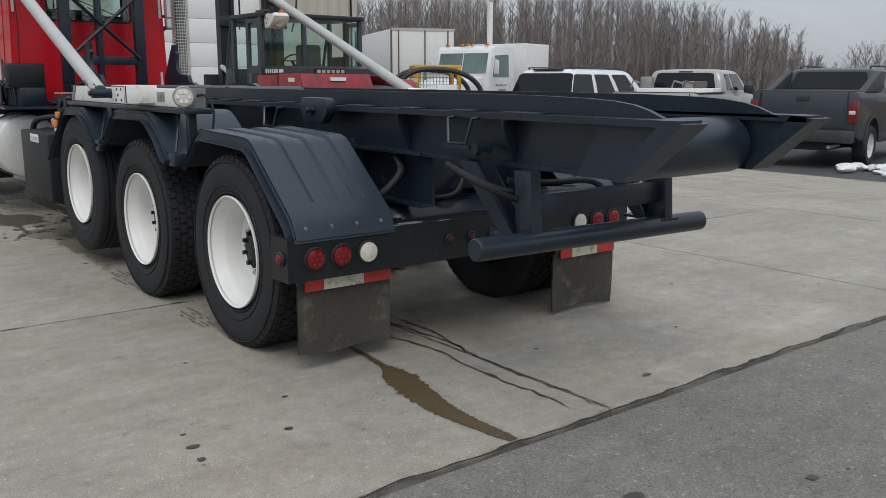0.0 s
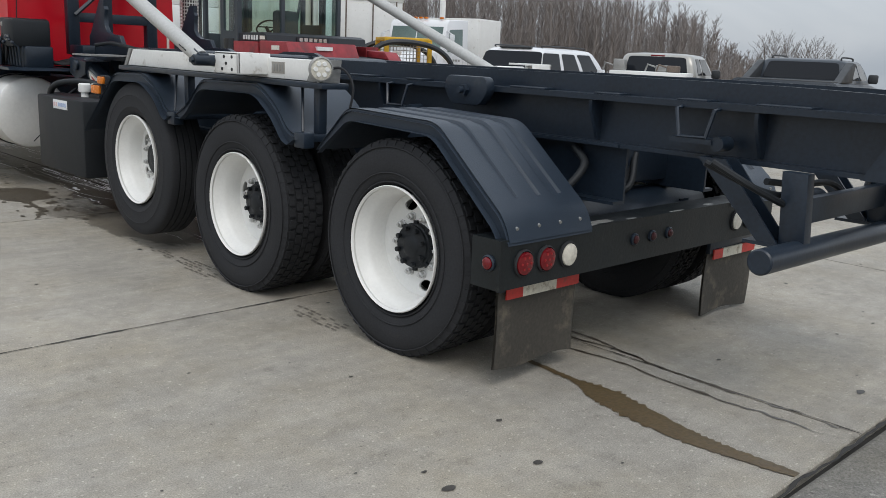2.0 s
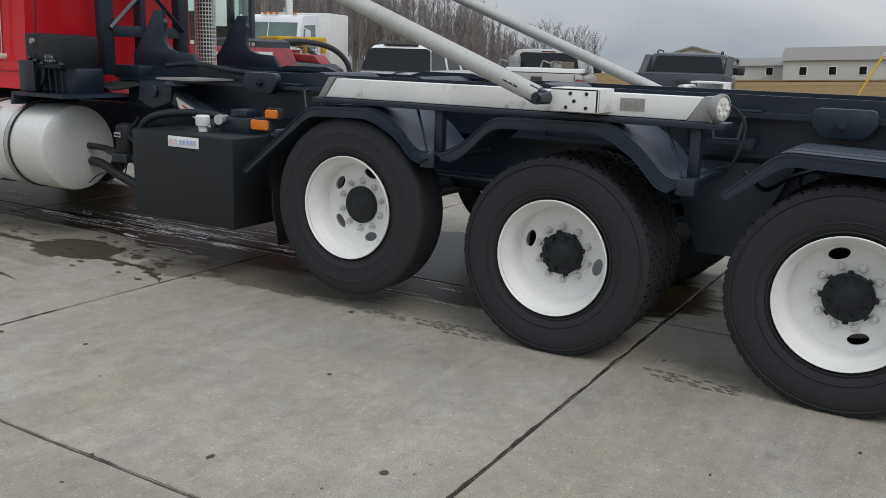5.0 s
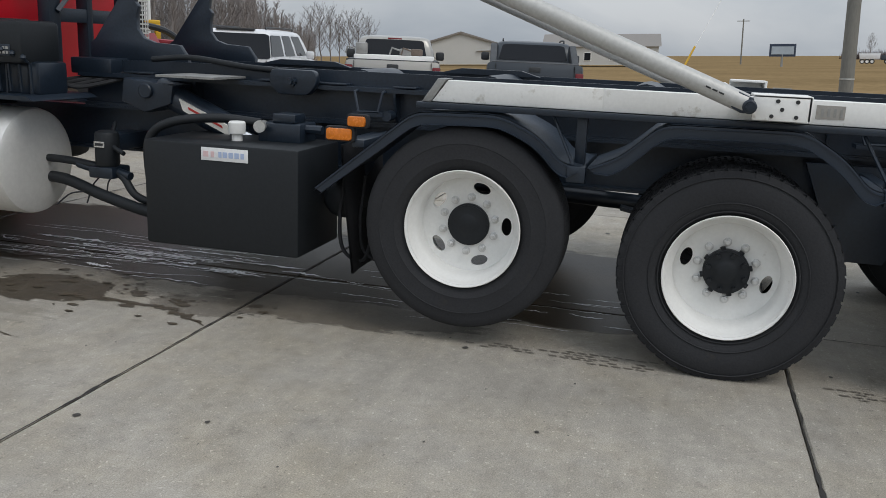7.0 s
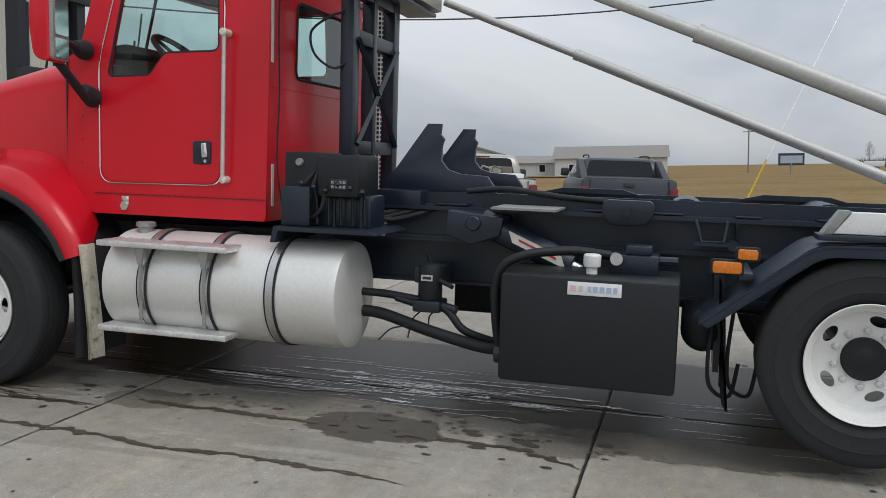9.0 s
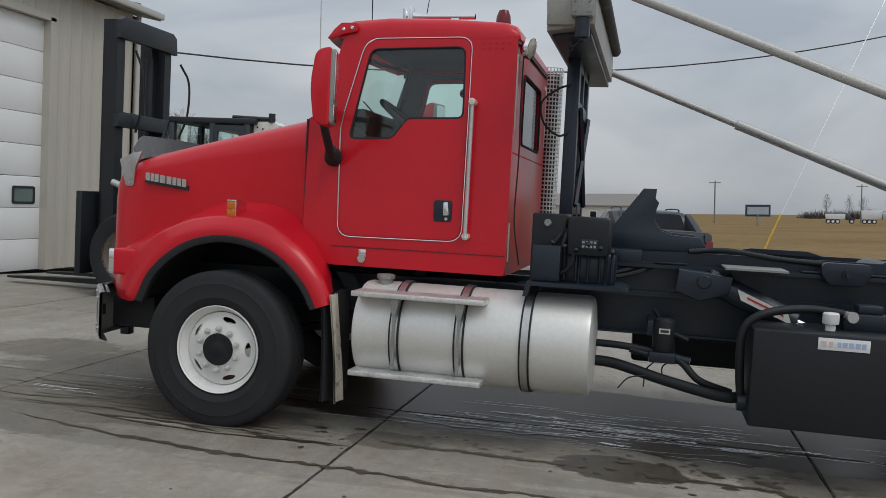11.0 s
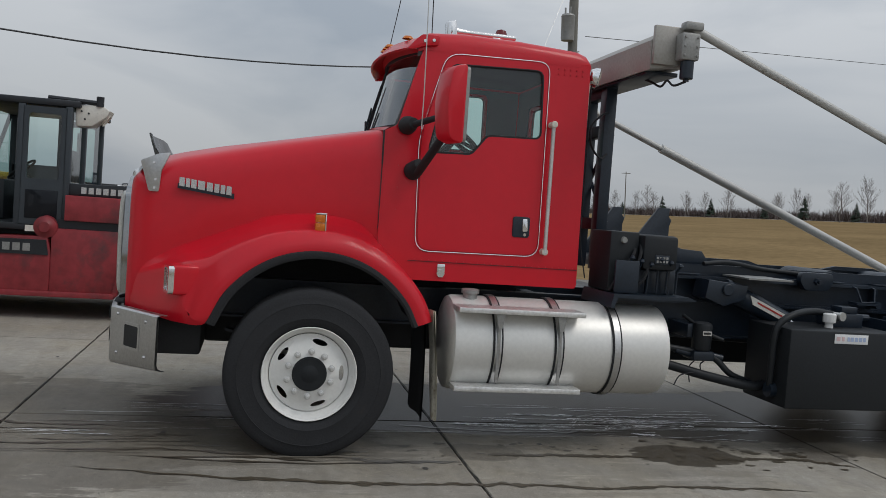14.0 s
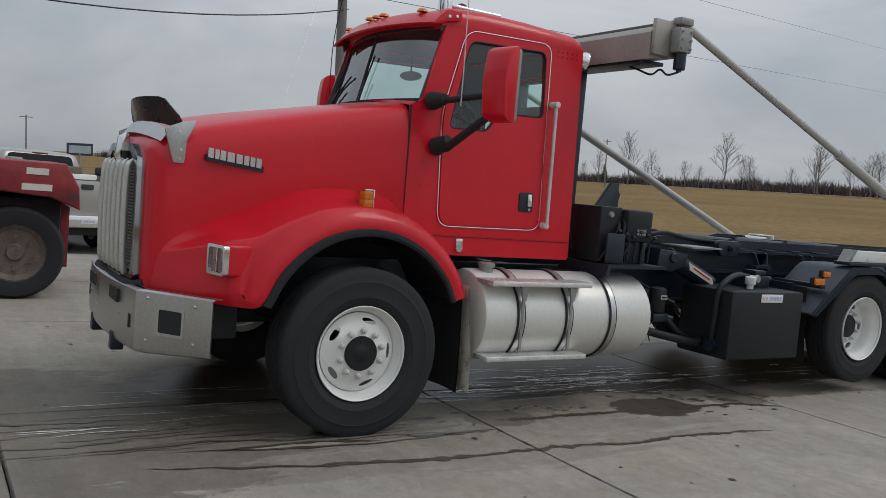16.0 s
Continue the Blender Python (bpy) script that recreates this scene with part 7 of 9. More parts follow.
    for s in (-1,):
        for k in range(6):
            bm = B()
            prism(bm, [(1.12 + 0.083 * k, 1.51), (1.18 + 0.083 * k, 1.51), (1.18 + 0.083 * k, 1.585), (1.12 + 0.083 * k, 1.585)], -1.206, -1.198)
            fp("name_bar", bm, BADGE)
        bm = B()
        prism(bm, [(0.92, 1.52), (1.07, 1.52), (1.07, 1.58), (0.92, 1.58)], -1.206, -1.198)
        fp("small_notice", bm, WHITETAPE)
    bm = B()
    box(bm, -0.62, 0.05, 0.84, 0.852, 1.50, 1.59)
    nm = fp("name_plate", bm, LIFTBLACK)
    for k in range(6):
        bm = B()
        box(bm, -0.57 + 0.10 * k, -0.50 + 0.10 * k, 0.834, 0.841, 1.515, 1.575)
        part("name_bar", bm, BADGE, nm)
    bm = B()
    box(bm, -0.75, -0.45, 0.055, 0.12, 1.38, 1.44)
    fp("rear_notice", bm, DECAL)
    # cab: posts, roof, glazed rear door leaf, open side, seat, wheel
    y0, y1, zf, zr = 1.73, 2.95, 1.10, 2.52
    bm = B()
    box(bm, -1.22, 0.98, y0 - 0.08, y1 + 0.02, zr, zr + 0.08, 0.02)
    fp("cab_roof", bm, LIFTBLACK)
    bm = B()
    box(bm, -1.22, 0.98, y0, y1, zf - 0.06, zf + 0.02, 0.01)
    fp("cab_floor", bm, LIFTBLACK)
    for x, y in ((-1.18, y0), (0.94, y0), (-1.18, y0 + 0.52), (0.94, y0 + 0.52), (-1.18, 2.87), (0.94, 2.87), (-0.35, 2.9), (-0.3, y0)):
        bm = B()
        box(bm, x - 0.04, x + 0.04, y, y + 0.08, zf, zr, 0.01)
        fp("cab_post", bm, SLATE)
    for s in (-1.2, 0.96):
        bm = B()
        holed(bm, [[(y0 + 0.06, zf), (y0 + 0.54, zf), (y0 + 0.54, zr - 0.02), (y0 + 0.06, zr - 0.02)], rounded([(y0 + 0.12, zf + 0.55), (y0 + 0.48, zf + 0.55), (y0 + 0.48, zr - 0.1), (y0 + 0.12, zr - 0.1)], 0.04)[::-1]], lambda u, v, w: (s + (0.02 - w) * (1 if s > 0 else -1), u, v), 0.04)
        dr = fp("door_leaf", bm, SLATE)
        bm = B()
        box(bm, s - 0.028, s + 0.028, y0 + 0.12, y0 + 0.48, zf + 0.08, zf + 0.42, 0.01)
        part("door_panel", bm, CARGLASS, dr)
        bm = B()
        bm.faces.new([bm.verts.new((s, y, z)) for y, z in rounded([(y0 + 0.12, zf + 0.55), (y0 + 0.48, zf + 0.55), (y0 + 0.48, zr - 0.1), (y0 + 0.12, zr - 0.1)], 0.04)])
        g = part("cab_window", bm, GLASS, dr)
        g.visible_shadow = False
    for y in (y0 + 0.03, 2.92):
        bm = B()
        bm.faces.new([bm.verts.new(p) for p in ((-1.14, y, zf + 0.5), (0.90, y, zf + 0.5), (0.90, y, zr), (-1.14, y, zr))])
        g = fp("cab_window", bm, GLASS)
        g.visible_shadow = False
        bm = B()
        box(bm, -1.16, 0.92, y - 0.02, y + 0.02, zf, zf + 0.5, 0.01)
        fp("cab_panel", bm, SLATE)
    # slanted front of the cab, glazed over a grey panel
    for s in (-1.2, 0.96):
        bm = B()
        prism(bm, [(2.93, zf + 0.1), (3.34, zf + 0.1), (3.24, 1.62), (2.93, 1.50)], s - 0.02, s + 0.02, bevel=0.006)
        fp("front_side_panel", bm, SLATE)
        bm = B()
        tube(bm, [(s, 3.24, 1.60), (s, 2.97, zr + 0.02)], 0.028, 8)
        fp("slanted_post", bm, SLATE)
        bm = B()
        bm.faces.new([bm.verts.new(p) for p in ((s, 2.95, 1.51), (s, 3.22, 1.62), (s, 2.97, zr))])
        g = fp("cab_window", bm, GLASS)
        g.visible_shadow = False
    bm = B()
    box(bm, 0.90, 0.94, 2.2, 2.92, zf, zf + 0.75, 0.01)
    fp("far_side_panel", bm, SLATE)
    bm = B()
    tube(bm, [(-0.6, 2.88, 1.6), (-0.55, 2.86, 2.4)], 0.02, 6)
    fp("wiper_arm", bm, LIFTBLACK)
    bm = B()
    box(bm, -0.40, 0.15, 1.95, 2.4, 1.35, 1.52, 0.05)
    box(bm, -0.38, 0.13, 1.85, 1.99, 1.45, 2.05, 0.06)
    fp("seat", bm, CLOTH)
    bm = B()
    box(bm, -0.5, 0.2, 2.62, 2.9, 1.12, 1.62, 0.03)
    fp("console", bm, LIFTBLACK)
    bm = B()
    ax = Matrix.Translation((-0.15, 2.52, 1.76)) @ Matrix.Rotation(radians(-40), 4, "X")
    ring = [ax @ Vector((0.19 * math.cos(6.2831853 * k / 20), 0.19 * math.sin(6.2831853 * k / 20), 0)) for k in range(21)]
    tube(bm, ring, 0.016, 6, cap=False)
    tube(bm, [ring[0], ring[10]], 0.012, 6)
    tube(bm, [ax @ Vector((0, 0, 0)), ax @ Vector((0, 0, -0.4))], 0.03, 8)
    fp("steering_wheel", bm, DARK)
    bm = B()
    lathe(bm, [(0.06, 0), (0.06, 0.03), (0.05, 0.06), (0, 0.065)], 14, Matrix.Translation((-0.75, y0 + 0.02, zr + 0.08)))
    fp("beacon", bm, AMBER)
    bm = B()
    tube(bm, [(-1.12, y0 + 0.3, zr + 0.10), (-1.12, y0 - 0.32, zr + 0.08)], 0.03, 8)
    rod(bm, (-1.12, y0 - 0.28, zr + 0.04), (-1.12, y0 - 0.28, zr + 0.16), 0.045, n=12)
    fp("lamp_rail", bm, LIFTBLACK)
    for x in (-0.98,):
        bm = B()
        prism(bm, [(y0 - 0.40, zr + 0.0), (y0 - 0.37, zr - 0.07), (y0 - 0.20, zr - 0.20), (y0 - 0.02, zr - 0.21), (y0 - 0.01, zr + 0.04), (y0 - 0.30, zr + 0.06)], x - 0.16, x + 0.16, bevel=0.02)
        wl_ = fp("rear_light_box", bm, WHITETAPE)
        for a, b in ((-0.16, -0.05), (-0.12, -0.12), (-0.08, -0.03)):
            bm = B()
            rod(bm, (x - 0.158, y0 + a, zr + b), (x - 0.168, y0 + a, zr + b), 0.012, n=8)
            part("box_hole", bm, DARK, wl_)
        bm = B()
        lathe(bm, [(0, 0.02), (0.07, 0.0), (0.08, 0.03)], 16, axis_turn((x, y0 - 0.32, zr - 0.10), (x, y0 - 0.6, zr - 0.30)))
        part("lamp", bm, CLEARLENS, wl_)
    bm = B()
    rod(bm, (1.08, 2.05, 1.2), (1.08, 2.05, 2.35), 0.06, n=14)
    fp("exhaust_pipe", bm, GREY_STEEL)
    # mast: nested uprights, cross heads, chains, hoses and lift cylinders
    for s in (-1, 1):
        for x, yy, top in ((0.62, 3.96, 3.9), (0.47, 4.10, 4.02)):
            bm = B()
            x = s * x - 0.27
            prism(bm, [(x - 0.09, yy), (x + 0.09, yy), (x + 0.09, yy + 0.05), (x - 0.03, yy + 0.05), (x - 0.03, yy + 0.2), (x - 0.09, yy + 0.2)], 0.12, top, "z")
            fp("mast_upright", bm, LIFTBLACK)
        bm = B()
        rod(bm, (s * 0.38 - 0.27, 4.13, 0.3), (s * 0.38 - 0.27, 4.13, 3.6), 0.06, n=14)
        fp("lift_cylinder", bm, LIFTBLACK)
        bm = B()
        rod(bm, (s * 0.7 - 0.27, 2.9, 1.25), (s * 0.7 - 0.27, 3.98, 1.65), 0.05, n=12)
        fp("tilt_cylinder", bm, TUBE)
        bm = B()
        tube(bm, curve_pts([(s * 0.62, 3.90, 3.6), (s * 0.66, 3.76, 3.3), (s * 0.64, 3.76, 2.8), (s * 0.6, 3.88, 2.4)]), 0.018, 6)
        fp("mast_hose", bm, RUBBER)
        bm = B()
        prism(bm, [(4.42, 0.08), (6.1, 0.08), (6.1, 0.11), (4.52, 0.16), (4.52, 1.2), (4.42, 1.2)], s * 0.45 - 0.09, s * 0.45 + 0.09)
        fp("fork", bm, LIFTBLACK)
    for z, h in ((3.72, 0.32), (2.45, 0.22), (0.4, 0.3)):
        bm = B()
        prism(bm, [(-1.04, z), (0.50, z), (0.47, z + h * 0.8), (0.37, z + h), (-0.9, z + h), (-1.01, z + h * 0.8)], 3.88, 3.98, "y", bevel=0.015)
        fp("mast_cross_head", bm, LIFTBLACK)
    bm = B()
    box(bm, -1.2, 0.7, 4.32, 4.42, 0.3, 1.5, 0.02)
    fp("carriage", bm, LIFTBLACK)
    return root


forklift()


# -- garage of ribbed siding with white roll-up doors --
def garage():
    root = thing("garage", (4.0, 20.2, 0.0), "tan ribbed steel garage with white sectional doors", "building")
    x0, x1, h = -18.0, 8.87, 5.15
    doors = [(2.35, 6.2), (-3.2, 0.65), (-8.8, -4.95)]
    spans, cur = [], x0
    for a, b in sorted(doors):
        spans.append((cur, a, 0.0))
        spans.append((a, b, 4.5))
        cur = b
    spans.append((cur, x1, 0.0))
    for a, b, zb in spans:
        bm = B()
        n = int((b - a) / 0.08)
        pts = [(a + (b - a) * k / n, -0.03 if k % 4 == 1 or k % 4 == 2 else 0.0) for k in range(n + 1)]
        loft(bm, [[(x, y, zb) for x, y in pts], [(x, y, h) for x, y in pts], [(x, 0.2, h) for x, y in pts], [(x, 0.2, zb) for x, y in pts]], closed=False)
        part("wall_panel", bm, SIDING, root, smooth=0)
    for a, b in doors:
        for k in range(8):
            bm = B()
            box(bm, a, b, 0.10, 0.15, 4.5 * k / 8 + 0.004, 4.5 * (k + 1) / 8 - 0.004, 0.01)
            d = part("door_section", bm, DOORWHITE, root)
        for xx in (a, b):
            bm = B()
            box(bm, xx - 0.07, xx + 0.07, -0.05, 0.1, 0, 4.56)
            part("door_jamb", bm, SIDING, root)
        bm = B()
        box(bm, a - 0.07, b + 0.07, -0.05, 0.1, 4.5, 4.62)
        part("door_head", bm, SIDING, root)
    bm = B()
    holed(bm, [rounded([(5.42, 1.19), (5.99, 1.19), (5.99, 1.51), (5.42, 1.51)], 0.05), rounded([(5.47, 1.235), (5.94, 1.235), (5.94, 1.465), (5.47, 1.465)], 0.04)[::-1]], lambda u, v, w: (u, 0.085 + w, v), 0.02)
    fr = part("door_window", bm, LIFTBLACK, root)
    bm = B()
    box(bm, 5.46, 5.95, 0.092, 0.098, 1.225, 1.475)
    part("pane", bm, SKYGLASS, fr)
    for a, b, c in ((x1 - 0.18, x1, 0.0), (x0, x0 + 0.18, 0.2)):
        bm = B()
        box(bm, a, b, c, 14.0, 0, h)
        part("end_wall", bm, SIDING, root)
    bm = B()
    box(bm, x1 - 0.1, x1 + 0.02, -0.06, 0.1, 0, h)
    part("corner_trim", bm, SIDING, root)
    bm = B()
    prism(bm, [(-0.35, h - 0.02), (-0.35, h + 0.14), (7.0, h + 1.6), (14.35, h + 0.14), (14.35, h - 0.02), (7.0, h + 1.45)], x0 - 0.3, x1 + 0.3)
    for k in range(60):
        xx = x0 - 0.2 + k * 0.45
        prism(bm, [(-0.36, h + 0.14), (-0.36, h + 0.18), (7.0, h + 1.64), (7.0, h + 1.6)], xx, xx + 0.06)
    part("roof", bm, ROOFMETAL, root)
    bm = B()
    box(bm, x0 - 0.3, x1 + 0.3, -0.45, -0.35, h, h + 0.13, 0.02)
    part("gutter", bm, FARWALL, root)
    bm = B()
    rod(bm, (x1 - 0.12, -0.1, 0), (x1 - 0.12, -0.1, h), 0.05, n=10)
    part("downpipe", bm, FARWALL, root)


garage()


# -- white box truck, trailer body and yellow machine behind --
def box_truck():
    root = thing("box_truck", (21.66, 23.76, -0.25), "white day cab truck with a white box body", "truck", turn=106)
    bm = B()
    prism(bm, [(3.0, 0.6), (3.0, 1.82), (2.80, 2.62), (2.65, 2.76), (1.4, 2.8), (1.3, 0.6)], -1.1, 1.1, bevel=0.05)
    part("cab", bm, CARWHITE, root)
    bm = B()
    prism(bm, [(3.0, 0.7), (3.0, 1.75), (4.4, 1.6), (4.6, 1.4), (4.6, 0.7)], -0.9, 0.9, bevel=0.1)
    part("hood", bm, CARWHITE, root)
    bm = B()
    prism(bm, [(3.002, 1.87), (2.837, 2.53), (2.80, 2.53), (2.96, 1.87)], -0.97, 0.97, bevel=0.004)
    part("windscreen", bm, SKYGLASS, root)
    bm = B()
    box(bm, -0.018, 0.018, 2.985, 3.008, 1.84, 1.90)
    tube(bm, [(0, 3.006, 1.87), (0, 2.841, 2.53)], 0.016, 6)
    part("screen_divider", bm, CARWHITE, root)
    for s in (-1, 1):
        bm = B()
        prism(bm, rounded([(1.75, 1.75), (2.75, 1.75), (2.65, 2.45), (1.8, 2.5)], 0.05), s * 1.10, s * 1.112)
        part("door_window", bm, SKYGLASS, root)
        bm = B()
        box(bm, min(s * 1.25, s * 1.42), max(s * 1.25, s * 1.42), 2.86, 2.92, 1.85, 2.3, 0.02)
        rod(bm, (s * 1.1, 2.8, 2.4), (s * 1.35, 2.9, 2.3), 0.015)
        part("wing_mirror", bm, CARWHITE, root)
        bm = B()
        for k in range(4):
            box(bm, min(s * 1.1, s * 1.106), max(s * 1.1, s * 1.106), 1.9 + 0.18 * k, 2.02 + 0.18 * k, 1.45, 1.52)
        box(bm, min(s * 1.1, s * 1.106), max(s * 1.1, s * 1.106), 1.9, 2.4, 1.3, 1.36)
        part("door_print", bm, GREY_STEEL, root)
        for y in (4.0, -0.1):
            simple_wheel(root, s * 1.0, y, 0.5, 0.3, rim=WHITE_RIM)
    for x in (-0.8, -0.2, 0, 0.2, 0.8):
        bm = B()
        box(bm, x - 0.05, x + 0.05, 2.6, 2.72, 2.78, 2.84, 0.01)
        part("roof_marker", bm, AMBER, root)
    bm = B()
    rod(bm, (0.1, 1.1, 0.8), (0.1, 1.1, 4.3), 0.1, n=16)
    part("exhaust_pipe", bm, WHITE, root)
    bm = B()
    box(bm, -1.25, 1.25, -0.75, 0.9, 0.9, 2.9, 0.03)
    part("box_body", bm, WHITE, root)
    bm = B()
    box(bm, -0.45, 0.45, -0.7, 4.3, 0.5, 0.895)
    part("chassis", bm, DARK, root)


def trailer_body(base, turn, L):
    root = thing("box_trailer", base, "white stained box trailer with rear doors", "trailer", turn=turn)
    bm = B()
    box(bm, -1.25, 1.25, 0, L, 0.95, 3.55, 0.02)
    part("body", bm, WHITE, root)
    for x in (-1.22, 0.0, 1.22):
        bm = B()
        rod(bm, (x * 0.8 if x else 0.06, -0.03, 1.0), (x * 0.8 if x else 0.06, -0.03, 3.5), 0.025, n=8)
        part("lock_rod", bm, RUST, root)
    bm = B()
    box(bm, -1.27, 1.27, -0.02, 0.06, 3.48, 3.58)
    part("header_bar", bm, FARWALL, root)
    for s in (-1, 1):
        bm = B()
        box(bm, s * 1.25 - 0.03, s * 1.25 + 0.03, -0.02, 0.06, 0.95, 3.55)
        part("corner_post", bm, RUST, root)
        simple_wheel(root, s * 1.0, 1.2, 0.5, 0.3, rim=WHITE_RIM)
    bm = B()
    box(bm, -0.5, 0.5, 0.1, L - 0.2, 0.6, 0.94)
    part("chassis", bm, DARK, root)


def yellow_machine():
    root = thing("skid_loader", (13.0, 17.0, -0.172), "yellow loader with black curved guard rails and mesh screens", "loader", turn=60)
    bm = B()
    box(bm, -0.8, 0.8, -0.9, 0.9, 0.45, 1.05, 0.05)
    part("body", bm, YELLOW, root)
    for s in (-1, 1):
        bm = B()
        tube(bm, curve_pts([(s * 0.85, -1.1, 0.8), (s * 0.85, -1.0, 1.4), (s * 0.85, -0.5, 1.75), (s * 0.85, 0.4, 1.8), (s * 0.85, 0.9, 1.5), (s * 0.85, 1.1, 1.0)]), 0.06, 8)
        part("guard_rail", bm, LIFTBLACK, root)
        for y in (-0.55, 0.45):
            bm = B()
            box(bm, s * 0.6 - 0.05, s * 0.6 + 0.05, y - 0.05, y + 0.05, 1.0, 1.85, 0.01)
            part("post", bm, YELLOW, root)
        for y in (-0.6, 0.6):
            simple_wheel(root, s * 0.95, y, 0.42, 0.3, rim=YELLOW)
        bm = B()
        for k in range(12):
            rod(bm, (s * 0.6, -0.5 + k * 0.08, 1.1), (s * 0.6, -0.5 + k * 0.08, 1.75), 0.006, n=4)
        for k in range(8):
            rod(bm, (s * 0.6, -0.5, 1.12 + k * 0.085), (s * 0.6, 0.42, 1.12 + k * 0.085), 0.006, n=4)
        part("mesh_screen", bm, GREY_STEEL, root)
    bm = B()
    box(bm, -0.65, 0.65, -0.6, 0.5, 1.83, 1.92, 0.02)
    part("roof", bm, YELLOW, root)


box_truck()
trailer_body((20.4, 27.2, -0.25), -22, 6.0)
trailer_body((12.9, 27.0, -0.168), -20, 6.0)
yellow_machine()

# -- utility pole with transformer, wires and guy --
pole = thing("utility_pole", (26.5, 1.4, 0.07), "weathered grey utility pole with a transformer", "pole", far=True)
bm = B()
lathe(bm, [(0.21, -0.1), (0.20, 2.0), (0.15, 13.0), (0, 13.02)], 20, Matrix.Identity(4))
part("post", bm, POLEWOOD, pole)
bm = B()
lathe(bm, [(0, 0), (0.19, 0.02), (0.20, 0.1), (0.20, 0.72), (0.21, 0.74), (0.18, 0.8), (0, 0.82)], 20, Matrix.Translation((-0.26, 0.30, 8.1)) @ Matrix.Scale(1.2, 4))
rod(bm, (-0.34, 0.26, 9.0), (-0.36, 0.24, 9.32), 0.035, n=8)
rod(bm, (-0.15, 0.36, 9.0), (-0.13, 0.36, 9.32), 0.035, n=8)
part("transformer", bm, GREY_STEEL, pole)
bm = B()
box(bm, -0.07, 0.07, -1.1, 1.1, 11.4, 11.54)
part("cross_arm", bm, POLEWOOD, pole)
bm = B()
lathe(bm, [(0.2, 1.0), (0.215, 1.0), (0.215, 1.04), (0.2, 1.04)], 16, Matrix.Identity(4))
part("metal_band", bm, TUBE, pole)


def wire(a, b, sag, r=0.012, name="overhead_wire", label="thin dark overhead wire", mat_=None):
    a, b = Vector(a), Vector(b)
    bm = B()
    pts = [a.lerp(b, k / 16) - Vector((0, 0, sag * 4 * (k / 16) * (1 - k / 16))) for k in range(17)]
    tube(bm, pts, r, 5)
    solid(name, bm, mat_ or WIRE, label, "wire")


wire((26.5, 1.5, 7.82), (13.78, 21.85, 4.8), 1.02, 0.02)
wire((26.5, 1.3, 8.4), (136.1, -223.3, 38.0), 0.0, 0.013)
wire((26.5, 1.3, 11.4), (136.1, -223.3, 48.8), 0.0, 0.013)
wire((26.5, 1.4, 12.2), (21.5, 6.7, -0.02), 0.0, 0.009, "guy_wire", "thin steel guy wire", TUBE)
bm = B()
rod(bm, (21.52, 6.68, 0.0), (22.22, 5.94, 1.75), 0.028, n=8)
solid("guy_marker", bm, YELLOW, "yellow plastic guy wire marker", "marker")


# -- bare trees --
def tree_mesh(name, seed, h, spread, mat_):
    """A bare tree: one leader, limbs all the way up, twigs on the limbs."""
    rnd = random.Random(seed)
    bm = B()
    lean = Vector((rnd.uniform(-0.05, 0.05), rnd.uniform(-0.05, 0.05), 0)) * h
    spine = [Vector((0, 0, -0.2))]
    for k in range(1, 7):
        spine.append(Vector((0, 0, h * 0.95 * k / 6)) + lean * (k / 6) ** 2 + Vector((rnd.uniform(-0.02, 0.02), rnd.uniform(-0.02, 0.02), 0)) * h)
    tube(bm, spine, [h * 0.016 * (1 - 0.15 * k) for k in range(7)], 5, cap=False)

    def limb(p, d, L, r, level):
        q1 = p + d * L * 0.5
        d2 = (d + Vector((rnd.uniform(-0.25, 0.25), rnd.uniform(-0.25, 0.25), 0.25))).normalized()
        q2 = q1 + d2 * L * 0.5
        tube(bm, [p, q1, q2], [r, r * 0.7, r * 0.3], 3, cap=False)
        if level < 3:
            for k in range(7 if level == 1 else 4):
                t = rnd.uniform(0.25, 1.0)
                b = p.lerp(q1, t * 2) if t < 0.5 else q1.lerp(q2, t * 2 - 1)
                a = rnd.uniform(0, 6.283)
                nd = (d2 + Vector((math.cos(a), math.sin(a), rnd.uniform(0.0, 0.6))) * 0.75).normalized()
                limb(b, nd, L * rnd.uniform(0.32, 0.55), max(0.010, r * 0.42), level + 1)
    n = 26
    for k in range(n):
        t = 0.24 + 0.74 * (k + rnd.random()) / n
        i = min(5, int(t * 6))
        base = spine[i].lerp(spine[i + 1], t * 6 - i)
        a = k * 2.4 + rnd.uniform(-0.5, 0.5)
        up = 0.55 + 0.75 * t
        d = (Vector((math.cos(a), math.sin(a), 0)) * spread + Vector((0, 0, up))).normalized()
        limb(base, d, h * 0.36 * (1.05 - abs(t - 0.4) * 1.15) * rnd.uniform(0.7, 1.2), h * 0.0055 * (1.15 - 0.7 * t), 1)
    return mesh_of(name, bm, mat_, 0)


TREES = [tree_mesh("bare_tree", 11 + k, 10.0, 0.75 + 0.15 * (k % 3), BARK) for k in range(4)]
rnd = random.Random(5)


def plant(x, y, k, s, z=-0.05):
    ob = new("bare_tree", TREES[k % 4])
    ob.matrix_world = level(x, y, z) @ Matrix.Rotation(rnd.uniform(0, 6.28), 4, "Z") @ Matrix.Diagonal((s * rnd.uniform(0.8, 1.1), s * rnd.uniform(0.8, 1.1), s, 1))
    tagged(ob, "bare leafless tree with fine grey-brown twigs", "tree", "bare trees")


def polar(deg, d):
    return (-2.0 + d * math.cos(radians(deg)), 8.0 + d * math.sin(radians(deg)))


